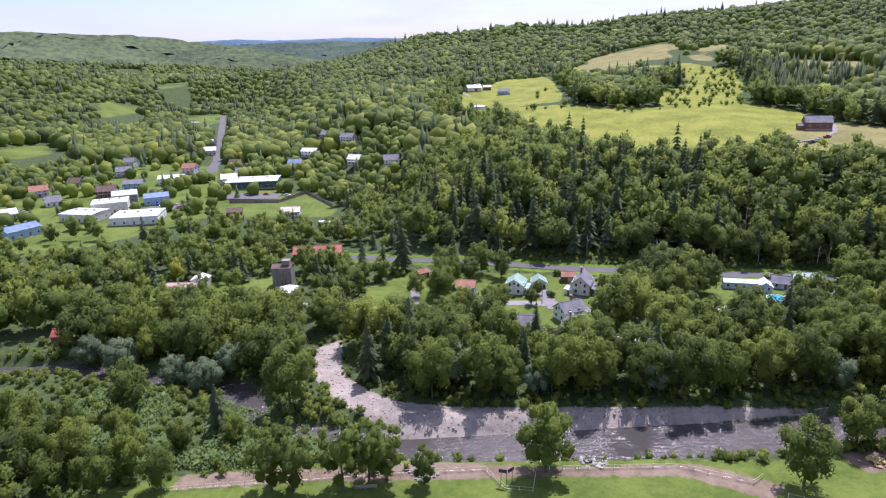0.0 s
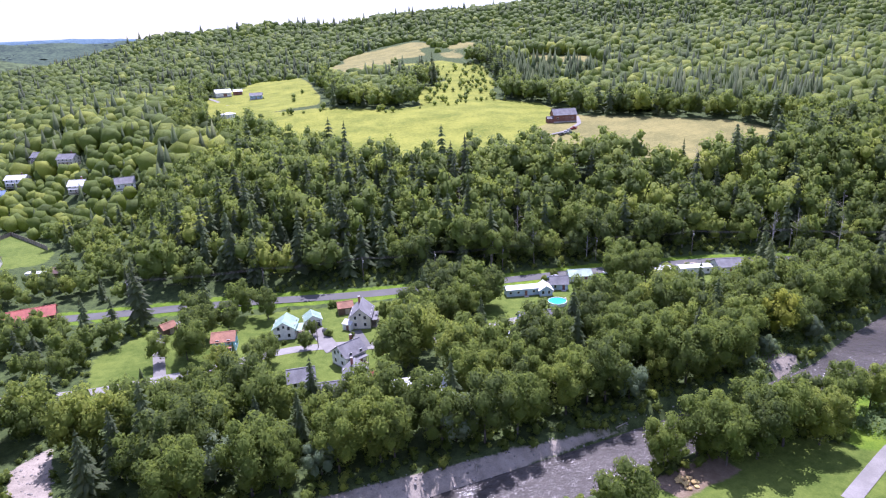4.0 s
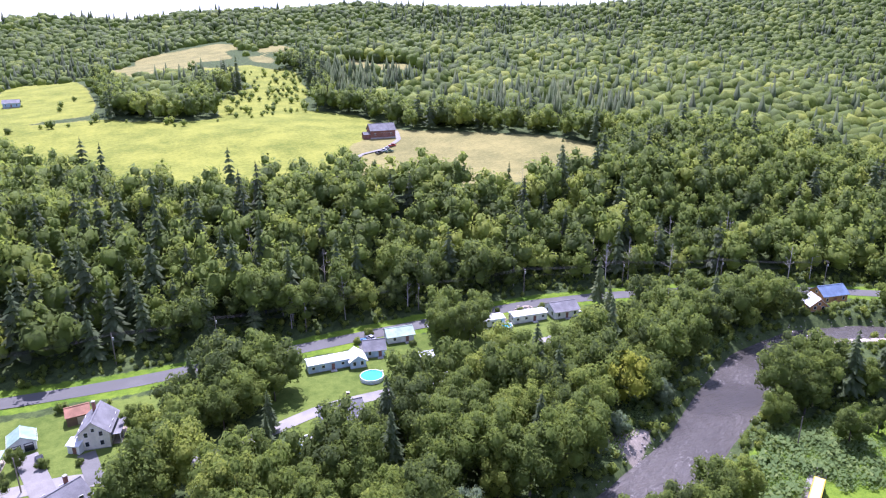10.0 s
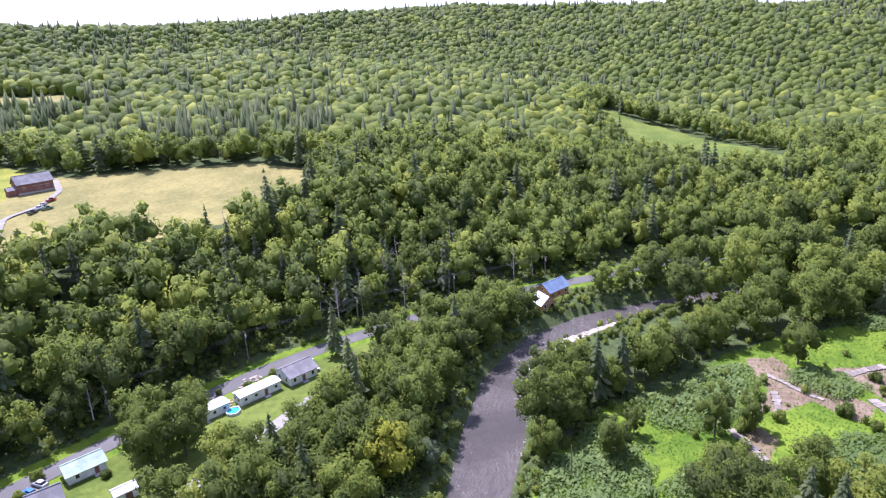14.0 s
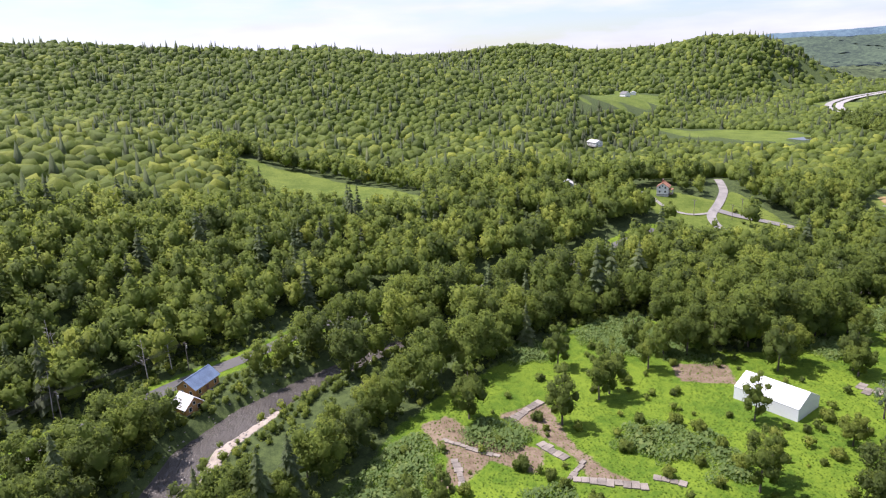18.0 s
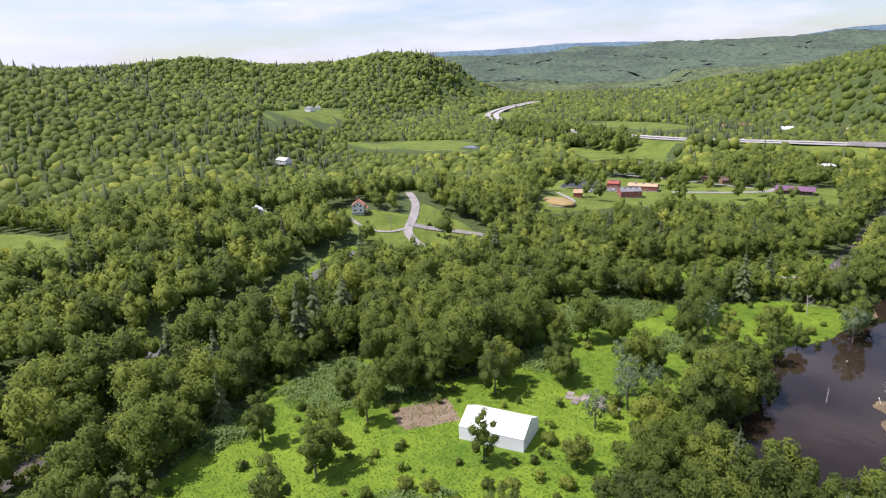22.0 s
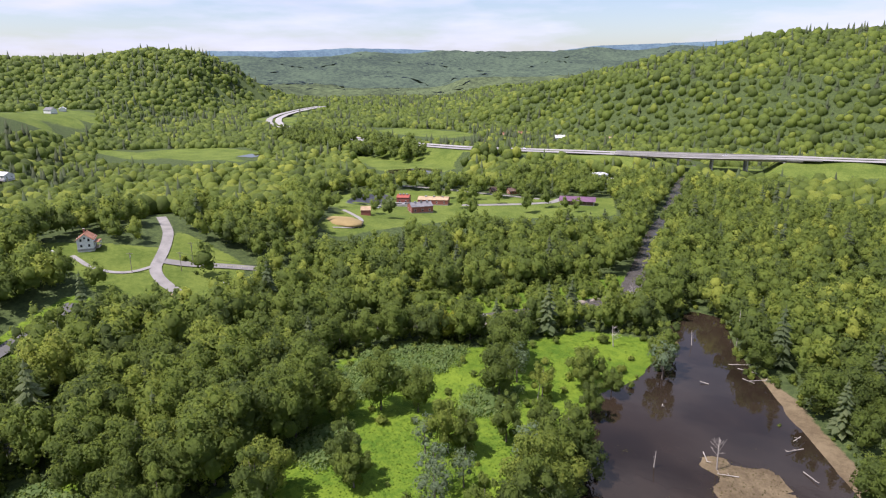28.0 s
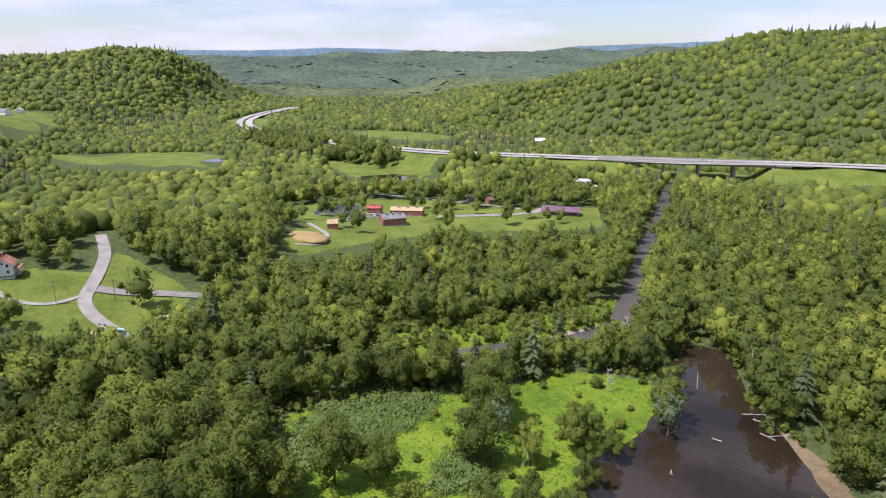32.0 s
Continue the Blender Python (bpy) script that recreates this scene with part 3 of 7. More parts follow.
# ---- where the buildings stand ----
# kind, x, y, turn, length, width, eaves, rise, wall, roof, label
BUILDINGS = [
    ("garage", 42, 246, 87, 5.8, 5.6, 2.5, 1.7, "white", "green", "white two-door garage with a pale green metal roof"),
    ("house", 32, 241, 72, 9.0, 8.0, 4.6, 2.6, "white", "green", "white two-storey house with a green metal roof"),
    ("house", 58, 238, 68, 11.0, 8.0, 5.0, 3.6, "cream", "grey", "large cream house with steep grey gables"),
    ("shed", 55, 251, -6, 5.5, 5.0, 2.6, 1.5, "brown", "rust", "small brown shed with a rusty roof"),
    ("shed", 53, 236, -46, 3.2, 4.0, 2.2, 0.8, "white", "white", "small white carport beside the drive"),
    ("house", 47, 212, 24, 9.0, 8.0, 4.6, 3.0, "white", "grey", "white house with a grey shingle roof and porch"),
    ("house", 82, 204, -15, 6.0, 8.0, 2.8, 2.2, "cream", "rust", "low cottage with a rusty pink roof"),
    ("house", 109, 206, -15, 12.0, 9.5, 5.2, 3.2, "blue", "grey", "big blue two-storey house with a dark grey roof"),
    ("trailer", 122, 237, -14, 15.0, 4.6, 2.7, 0.7, "paleblue", "white", "long pale-blue mobile home with a white roof"),
    ("house", 129, 234, 72, 7.0, 5.5, 2.8, 1.9, "paleblue", "white", "pale-blue gabled annexe with a white roof"),
    ("house", 137, 237, -24, 7.5, 7.0, 3.0, 2.4, "paleblue", "grey", "pale-blue cottage with a dark grey roof"),
    ("house", 149, 241, -18, 10.0, 7.0, 2.9, 1.9, "white", "green", "white cottage with a pale green metal roof"),
    ("shed", 147, 223, -20, 5.0, 3.4, 2.2, 0.9, "white", "white", "small white garden shed"),
    ("trailer", 178, 232, -16, 15.0, 4.4, 2.7, 0.5, "white", "white", "long white mobile home beside the road"),
    ("trailer", 194, 226, -18, 13.0, 4.4, 2.7, 0.5, "white", "white", "white mobile home in a cluttered yard"),
    ("house", 207, 222, -18, 9.5, 8.0, 2.8, 2.0, "white", "grey", "low house with a pale grey roof"),
    ("trailer", 240, 206, -26, 11.0, 4.4, 2.7, 0.8, "pink", "rust", "faded pink mobile home with a rusty roof"),
    ("house", 216, 206, -18, 8.0, 6.0, 2.7, 1.9, "brown", "brown", "brown cabin with a brown shingle roof"),
    ("cabin", 297, 170, -22, 11.0, 7.0, 3.2, 2.6, "log", "bluemetal", "honey-coloured log house with a blue-grey metal roof above the river"),
    ("cabin", 284, 169, 52, 6.5, 6.0, 2.4, 2.6, "log", "white", "small log cabin with a pale metal roof by the river"),
    ("house", 12, 239, -12, 8.0, 8.0, 5.0, 2.0, "turquoise", "rust", "turquoise two-storey house with a rusty brown roof"),
    ("house", 31, 205, -8, 8.5, 8.0, 3.0, 2.6, "white", "grey", "white cottage with a mossy grey roof"),
    ("house", 45, 196, 76, 10.0, 7.5, 4.8, 3.0, "white", "grey", "white two-storey house with a red-roofed porch"),
    ("trailer", -21, 210, 8, 12.0, 5.0, 2.6, 0.8, "white", "green", "low white house with a green metal roof"),
    ("barn", -56, 294, 4, 22.0, 9.0, 3.2, 2.2, "brown", "red", "long low barn with a rusty red roof"),
    ("shed", 37, 195, -11, 6.0, 5.0, 2.6, 1.5, "grey", "grey", "weathered grey shed among the trees"),
    ("shed", 98, 202, 7, 5.0, 4.0, 2.6, 1.5, "turquoise", "white", "pale-blue shed beside the blue house"),
    ("barn", 60, 184, -12, 14.0, 9.0, 3.0, 1.6, "white", "white", "white-roofed building half hidden in the trees"),
    ("shed", -6, 262, 30, 5.0, 4.0, 2.4, 1.4, "brown", "rust", "small brown shed at the lane's end"),
    ("barn", 262, 436, -14, 16.5, 9.5, 4.6, 3.8, "redbrown", "grey", "weathered red-brown hay barn with a grey metal roof"),
    ("shed", 251.5, 437, -14, 4.4, 5.0, 2.4, 1.4, "redbrown", "grey", "red-brown lean-to beside the barn"),
    ("house", 103, 374, -20, 8.0, 7.0, 4.6, 2.4, "brown", "brown", "dark brown wooden house at the field's edge"),
    ("house", 80, 722, -10, 12.0, 9.0, 3.2, 2.4, "blue", "grey", "blue farmhouse on the hillside"),
    ("barn", 50, 760, 10, 16.0, 10.0, 4.0, 3.0, "white", "white", "white farm building on the hillside"),
    ("shed", 66, 768, 0, 9.0, 7.0, 3.0, 2.0, "redbrown", "white", "small farm shed on the hillside"),
    ("hall", -130, 462, 5, 36.0, 22.0, 4.6, 0.5, "green", "white", "long dark-green flat-roofed building with a white roof"),
    ("house", -86, 377, 3, 11.0, 9.0, 3.0, 2.0, "white", "cream", "white pavilion with a cream roof on the playing field"),
    ("shed", -120, 378, 12, 9.0, 7.0, 2.8, 1.6, "brown", "brown", "brown shed at the playing field"),
    ("trailer", -60, 350, -22, 10.0, 3.0, 2.6, 0.3, "white", "white", "white travel trailer parked by the lane"),
    ("shed", -50, 346, -22, 8.0, 6.0, 2.8, 1.6, "brown", "brown", "brown shed with a dark roof by the lane"),
    ("trailer", -104, 251, -4, 14.0, 5.0, 2.7, 0.9, "cream", "pink", "long low house with a faded pink roof"),
    ("garage", -100, 259, 90, 6.0, 6.5, 2.9, 1.2, "white", "white", "white garage with a pale metal roof"),
    ("shed", -99, 228, 40, 6.5, 5.0, 2.2, 1.2, "paleblue", "green", "shed with a mint-green metal roof"),
    ("silo", -64, 256, -3, 8.0, 6.0, 8.0, 1.0, "grey", "brown", "old weathered wooden coal trestle, roof gone ragged"),
    ("garage", -59, 239, 94, 9.0, 7.0, 3.6, 0.6, "brown", "white", "brown workshop with a flat white roof"),
    ("shed", -129, 204, 0, 4.5, 5.0, 2.6, 1.8, "red", "red", "bright red shed among the trees"),
    ("hall", -206, 372, -14, 22.0, 16.0, 4.6, 0.4, "cream", "white", "cream flat-roofed workshop in the town"),
    ("hall", -200, 392, 20, 20.0, 16.0, 6.5, 0.4, "cream", "white", "cream brick mill building with a flat roof"),
    ("hall", -172, 366, 8, 26.0, 20.0, 4.4, 0.4, "white", "white", "broad flat-roofed white warehouse"),
    ("hall", -203, 418, 22, 15.0, 14.0, 5.0, 2.0, "grey", "white", "grey industrial shed with a white roof"),
    ("hall", -180, 412, 22, 15.0, 12.0, 4.6, 2.0, "blue", "bluemetal", "industrial shed with a bright blue metal roof"),
    ("house", -212, 452, 7, 13.0, 9.0, 4.8, 2.2, "turquoise", "grey", "teal two-storey house in the town"),
    ("hall", -192, 470, 12, 18.0, 12.0, 4.4, 1.8, "cream", "white", "low building with a white roof beside the street"),
    ("house", -221, 432, 10, 12.0, 9.0, 4.6, 3.0, "brown", "brown", "brown house with a steep roof"),
    ("hall", -224, 338, 60, 18.0, 12.0, 4.2, 2.0, "blue", "bluemetal", "shed with a blue-grey roof at the town's edge"),
    ("house", -255, 377, 40, 10.0, 9.0, 3.4, 2.4, "white", "white", "white house with a pale roof"),
    ("house", -193, 512, -12, 11.0, 9.0, 4.6, 3.0, "white", "rust", "white house with a red-brown roof"),
    ("house", -284, 626, 20, 13.0, 9.0, 4.6, 3.0, "white", "grey", "white house with a grey roof"),
    ("house", -107, 566, -20, 14.0, 9.0, 5.0, 2.4, "white", "white", "white two-storey house on the wooded slope"),
    ("house", -72, 560, -24, 12.0, 9.0, 4.6, 3.0, "cream", "grey", "cream house with a grey roof"),
    ("house", -114, 534, -6, 11.0, 8.0, 4.4, 2.8, "paleblue", "bluemetal", "pale-blue house with a blue metal roof"),
    ("house", -96, 600, -30, 11.0, 9.0, 4.6, 3.2, "grey", "grey", "grey house with steep gables"),
    ("house", -339, 668, 0, 12.0, 9.0, 4.4, 3.0, "cream", "rust", "cream house with a red-brown roof"),
    ("house", -240, 500, 15, 11.0, 9.0, 4.6, 3.0, "white", "grey", "white house with a grey gable roof"),
    ("house", -255, 545, -10, 10.0, 9.0, 4.6, 3.0, "cream", "grey", "cream house with a grey gable roof"),
    ("hall", -288, 800, -30, 22.0, 14.0, 4.2, 0.4, "white", "white", "white flat-roofed building beside the main street"),
    ("hall", -305, 850, -30, 18.0, 12.0, 4.2, 1.4, "cream", "white", "pale building beside the main street"),
    ("tent", 266, -1, 34, 18.0, 12.0, 3.6, 3.0, "white", "white", "big bright white fabric storage building on the meadow"),
    ("house", 481, -52, -30, 7.6, 6.6, 4.3, 2.4, "white", "rust", "white house with a rusty orange roof at the junction"),
    ("house", 495, 4, -10, 10.0, 8.0, 4.2, 2.4, "white", "white", "white house with a pale roof among the trees"),
    ("house", 415, -60, 48, 9.0, 8.0, 2.8, 1.9, "cream", "tan", "low cream house with a tan roof"),
    ("shed", 417, -81, -30, 5.0, 4.0, 2.2, 0.8, "white", "white", "small white-roofed shed near the bend"),
    ("house", 560, 0, -30, 10.0, 8.0, 4.4, 2.6, "white", "grey", "white house with a grey roof among the trees"),
    ("house", 802, -102, 20, 16.0, 9.0, 3.4, 2.2, "white", "white", "white house with a pale roof in the valley"),
    ("barn", 1300, -300, 20, 16.0, 11.0, 5.0, 4.0, "white", "grey", "white barn on a far hillside field"),
    ("barn", 1400, -350, -20, 20.0, 11.0, 4.0, 3.0, "white", "white", "white-roofed farm building on a far field"),
    ("hall", 474, -261, 60, 15.0, 11.0, 4.0, 2.2, "red", "grey", "red brick building of the water works with a grey roof"),
    ("hall", 488, -290, 34, 22.0, 10.0, 3.4, 1.6, "red", "tan", "long red building with a tan roof at the water works"),
    ("hall", 505, -276, 34, 9.0, 8.0, 4.4, 1.6, "red", "red", "small red building with a red roof"),
    ("shed", 482, -219, 45, 6.0, 5.5, 3.0, 2.0, "red", "tan", "small red shed on the grass"),
    ("pavilion", 408, -357, 26, 24.0, 10.0, 3.2, 2.2, "brown", "purple", "open pavilion with a purple metal roof"),
    ("hall", 458, -468, 50, 24.0, 14.0, 4.2, 0.6, "white", "white", "white flat-roofed works below the highway"),
    ("hall", 436, -450, 45, 14.0, 9.0, 3.8, 0.6, "white", "white", "white annexe of the works"),
    ("house", 483, -360, 57, 11.0, 7.0, 2.8, 1.9, "brown", "brown", "brown cabin by the lane"),
    ("house", 470, -364, 57, 9.0, 7.0, 2.8, 1.9, "rust", "brown", "reddish cabin by the lane"),
    ("house", 738, -716, 36, 11.0, 9.0, 4.4, 3.0, "red", "rust", "red house beyond the highway"),
    ("house", 730, -748, 42, 12.0, 9.0, 4.6, 3.0, "cream", "rust", "cream house with a rust-red roof beyond the highway"),
    ("house", 649, -720, 40, 14.0, 10.0, 6.0, 3.2, "white", "white", "tall white house beyond the highway"),
    ("house", 588, -744, 30, 9.0, 8.0, 3.4, 2.4, "tan", "tan", "tan house beyond the highway"),
]
for k, (hx_, hy_) in enumerate(((-232, 585), (-206, 600), (-262, 470), (-272, 440), (-150, 505), (-222, 650), (-258, 690), (-268, 345), (-246, 410), (-150, 470), (-165, 540), (-300, 720), (-30, 470), (-60, 500))):
    BUILDINGS.append(("house", hx_, hy_, (k * 37) % 60 - 20, 11.0 - k % 3, 8.5, 4.6 if k % 2 else 3.2, 3.0, ("white", "cream", "grey", "paleblue")[k % 4], ("grey", "rust", "brown", "white")[(k * 3) % 4], ("white", "cream", "grey", "pale-blue")[k % 4] + " town house with a " + ("grey", "rust-red", "brown", "white")[(k * 3) % 4] + " roof"))
BUILDINGS = [(*b[:4], *(0.87 * q for q in b[4:8]), *b[8:]) if b[0] == "house" and 0 < b[1] < 150 and 190 < b[2] < 260 else b for b in BUILDINGS]
SPOTS = np.array([(b[1], b[2], math.hypot(b[4], b[5]) / 2) for b in BUILDINGS] + [(128, 223, 6), (184, 226, 4)])


def near_building(x, y, extra):
    v = np.zeros(np.shape(x), bool)
    for bx, by, r in SPOTS:
        v |= np.hypot(x - bx, y - by) < r + extra
    return v

# ---- trees ----
G_ = (1 + 5 ** 0.5) / 2
ICO_V = np.array([(-1, G_, 0), (1, G_, 0), (-1, -G_, 0), (1, -G_, 0), (0, -1, G_), (0, 1, G_), (0, -1, -G_), (0, 1, -G_), (G_, 0, -1), (G_, 0, 1), (-G_, 0, -1), (-G_, 0, 1)]) / math.hypot(1, G_)
ICO_F = np.array([(0, 11, 5), (0, 5, 1), (0, 1, 7), (0, 7, 10), (0, 10, 11), (1, 5, 9), (5, 11, 4), (11, 10, 2), (10, 7, 6), (7, 1, 8), (3, 9, 4), (3, 4, 2), (3, 2, 6), (3, 6, 8), (3, 8, 9), (4, 9, 5), (2, 4, 11), (6, 2, 10), (8, 6, 7), (9, 8, 1)])


OCT_V = np.array([(1, 0, 0), (0, 1, 0), (-1, 0, 0), (0, -1, 0), (0, 0, 1), (0, 0, -1)], float)
OCT_F = np.array([(0, 1, 4), (1, 2, 4), (2, 3, 4), (3, 0, 4), (1, 0, 5), (2, 1, 5), (3, 2, 5), (0, 3, 5)])


def join(chunks):
    """One (verts, tris) out of many."""
    v, f, n = [], [], 0
    for a, b in chunks:
        v.append(a)
        f.append(b + n)
        n += len(a)
    return np.concatenate(v), np.concatenate(f)


def unit(a):
    return a / np.maximum(np.linalg.norm(a, axis=1), 1e-6)[:, None]


def leaf_cards(rng, at, normal, size):
    """Small folded four-cornered leaf clumps."""
    n = len(at)
    normal = normal + rng.normal(0, 0.42, (n, 3))
    normal /= np.linalg.norm(normal, axis=1)[:, None]
    side = np.cross(normal, rng.normal(0, 1, (n, 3)))
    side /= np.linalg.norm(side, axis=1)[:, None]
    other = np.cross(normal, side)
    s, w = size * rng.uniform(0.7, 1.35, (n, 1)), rng.uniform(0.55, 0.9, (n, 1))
    v = np.stack([at - side * s, at - other * s * w + normal * s * 0.25, at + side * s, at + other * s * w + normal * s * 0.25], 1).reshape(-1, 3)
    i = np.arange(n)[:, None] * 4
    return v, np.concatenate([i + [0, 1, 2], i + [0, 2, 3]])


def leaf_tris(rng, at, normal, size):
    """Small three-cornered sprays of leaves."""
    n = len(at)
    normal = unit(normal + rng.normal(0, 0.5, (n, 3)))
    side = unit(np.cross(normal, rng.normal(0, 1, (n, 3))))
    other = np.cross(normal, side)
    v = []
    for k in range(3):
        a, s = k * 2.094 + rng.uniform(-0.5, 0.5, (n, 1)), size * rng.uniform(0.6, 1.45, (n, 1))
        v.append(at + (side * np.cos(a) + other * np.sin(a)) * s)
    return np.stack(v, 1).reshape(-1, 3), np.arange(n * 3).reshape(-1, 3)


def broad_crown(seed, lobes=8, cards=420, size=0.62, tall=15.0, wide=4.6, low=0.26, core=0.86, droop=0.0, coarse=False):
    """A crown of rounded boughs set with sprays of leaves, with gaps between them; the tree stands on z = 0."""
    rng = np.random.default_rng(seed)
    zmid, zr = tall * (1 + low) / 2, tall * (1 - low) / 2
    a, u = rng.uniform(0, 0.9, lobes) + np.arange(lobes) * 2.4 + rng.uniform(0, 6), np.linspace(-0.8, 0.95, lobes) + rng.normal(0, 0.07, lobes)
    small = min(1.0, math.sqrt(7 / max(lobes, 1)))
    r = wide * rng.uniform(0.40, 0.60, lobes) * small * (1 - 0.25 * np.clip(u, 0, 1))
    ring = np.sqrt(np.clip(1 - u * u, 0.02, 1)) * (1.08 - 0.85 * r / wide + 0.08 * rng.normal(0, 1, lobes)) * np.where(u < 0, 1 + 0.18 * u, 1)
    c = np.stack([np.cos(a) * ring * wide, np.sin(a) * ring * wide, zmid + u * (zr - 0.75 * r)], 1)
    c = np.concatenate([c, [[0, 0, zmid]]])
    r = np.concatenate([r, [wide * 0.66]])
    chunks, soft = [], []
    heart = (0, 0, zmid - zr * 0.4)
    for i in range(len(r)):
        BV, BF = (OCT_V * 1.15, OCT_F) if coarse else (ICO_V, ICO_F)
        v = BV * r[i] * core * rng.uniform(0.85, 1.1, (len(BV), 1)) * (1, 1, 1.12) + c[i]
        chunks.append((v, BF))
        soft.append(unit(BV + 0.95 * unit(v - heart)))
    pick = rng.choice(len(r), cards * 3, p=r * r / (r * r).sum())
    d = rng.normal(0, 1, (cards * 3, 3))
    d[:, 2] += 0.5
    d = unit(d)
    p = c[pick] + d * (r[pick] * rng.uniform(0.86, 1.14, cards * 3))[:, None] * (1, 1, 1.12)
    gap = np.linalg.norm((p[:, None] - c[None]) / r[None, :, None], axis=2)
    gap[np.arange(len(p)), pick] = 9
    keep = np.nonzero(gap.min(1) > 0.85)[0][:cards]
    p, d = p[keep], d[keep]
    p[:, 2] -= droop * rng.uniform(0, 1, len(p)) * np.hypot(p[:, 0], p[:, 1]) * 0.5
    chunks.append(leaf_tris(rng, p, d, size))
    soft.append(np.repeat(unit(d * 0.75 + 0.85 * unit(p - heart) + rng.normal(0, 0.2, d.shape)), 3, 0))
    return (*join(chunks), np.concatenate(soft))


def pine_crown(seed, layers=13, arms=9, tall=19.0, wide=3.6, low=0.14, ragged=0.35):
    """Tiers of drooping needle boughs round a stem."""
    rng = np.random.default_rng(seed)
    chunks = []
    for k in range(layers):
        t = (k + rng.uniform(-0.2, 0.2)) / layers
        z, R = tall * (low + (1 - low) * t), wide * (1 - t) ** 0.85 + 0.25
        a = np.arange(arms) * 6.283 / arms + rng.uniform(0, 6.28)
        rr = R * rng.uniform(1 - ragged, 1 + ragged * 0.6, arms)
        drop = rr * rng.uniform(0.12, 0.42, arms)
        wid = 6.283 / arms * 0.62
        up = tall / layers * 0.55
        root = np.stack([np.zeros(arms), np.zeros(arms), np.full(arms, z + up)], 1)
        l = np.stack([np.cos(a - wid) * rr * 0.62, np.sin(a - wid) * rr * 0.62, z - drop * 0.45], 1)
        rgt = np.stack([np.cos(a + wid) * rr * 0.62, np.sin(a + wid) * rr * 0.62, z - drop * 0.45], 1)
        tip = np.stack([np.cos(a) * rr, np.sin(a) * rr, z - drop], 1)
        mid = np.stack([np.cos(a) * rr * 0.55, np.sin(a) * rr * 0.55, np.full(arms, z + up * 0.45)], 1)
        v = np.stack([root, l, mid, rgt, tip], 1).reshape(-1, 3)
        i = np.arange(arms)[:, None] * 5
        chunks.append((v, np.concatenate([i + [0, 1, 2], i + [0, 2, 3], i + [1, 4, 2], i + [2, 4, 3]])))
    top = np.array([(0.2, 0, tall * 0.97), (-0.1, 0.17, tall * 0.97), (-0.1, -0.17, tall * 0.97), (0, 0, tall * 1.03)])
    chunks.append((top, np.array([(0, 1, 3), (1, 2, 3), (2, 0, 3)])))
    return join(chunks)


def dome(seed, tall=11.5, wide=5.6):
    """A far crown: a lumpy rounded head."""
    rng = np.random.default_rng(seed)
    t = rng.uniform(0, 6.283)
    v = ICO_V @ np.array([(math.cos(t), math.sin(t), 0), (-math.sin(t), math.cos(t), 0), (0, 0, 1)])
    f = ICO_F[v[ICO_F].mean(1)[:, 2] > -0.5]
    return v * (wide, wide, tall * 0.54) * rng.uniform(0.78, 1.2, (12, 1)) + (0, 0, tall * 0.46), f


def spire(seed, tall=17.0, wide=3.2, sides=6):
    rng = np.random.default_rng(seed)
    chunks = []
    for z0, z1, r in ((0.12, 0.6, 1.0), (0.42, 1.0, 0.66)):
        a = np.arange(sides) * 6.283 / sides + rng.uniform(0, 1)
        q = wide * r * rng.uniform(0.7, 1.2, sides)
        v = np.concatenate([np.stack([np.cos(a) * q, np.sin(a) * q, tall * z0 * rng.uniform(0.85, 1.15, sides)], 1), [[0, 0, tall * z1]]])
        i = np.arange(sides)
        chunks.append((v, np.stack([i, (i + 1) % sides, np.full(sides, sides)], 1)))
    return join(chunks)


def limb(a, b, r0, r1, sides=5):
    """A tapered stick from a to b."""
    a, b = np.array(a, float), np.array(b, float)
    d = (b - a) / np.linalg.norm(b - a)
    s = np.cross(d, (0.3, 0.9, 0.1))
    s /= np.linalg.norm(s)
    o = np.cross(d, s)
    t = np.arange(sides) * 6.283 / sides
    ring = np.cos(t)[:, None] * s + np.sin(t)[:, None] * o
    v = np.concatenate([a + ring * r0, b + ring * r1, [b + d * r1]])
    i, j = np.arange(sides), (np.arange(sides) + 1) % sides
    return v, np.concatenate([np.stack([i, j, j + sides], 1), np.stack([i, j + sides, i + sides], 1), np.stack([i + sides, j + sides, np.full(sides, 2 * sides)], 1)])


def trunk_with_limbs(seed, tall, wide, r=0.28, limbs=5, fork=0.3):
    rng = np.random.default_rng(seed)
    lean = rng.normal(0, 0.02 * tall, 2)
    top = np.array([lean[0], lean[1], tall * 0.78])
    chunks = [limb((0, 0, -0.6), top * (0.4, 0.4, 0.45), r, r * 0.72, 6), limb(top * (0.4, 0.4, 0.45), top, r * 0.72, r * 0.2, 5)]
    for k in range(limbs):
        t, a = rng.uniform(fork, 0.75), k * 2.4 + rng.uniform(0, 0.8)
        root = top * t
        reach = wide * rng.uniform(0.5, 0.85)
        chunks.append(limb(root, root + (math.cos(a) * reach, math.sin(a) * reach, tall * rng.uniform(0.1, 0.24)), r * 0.42 * (1.1 - t), 0.04, 4))
    return join(chunks)


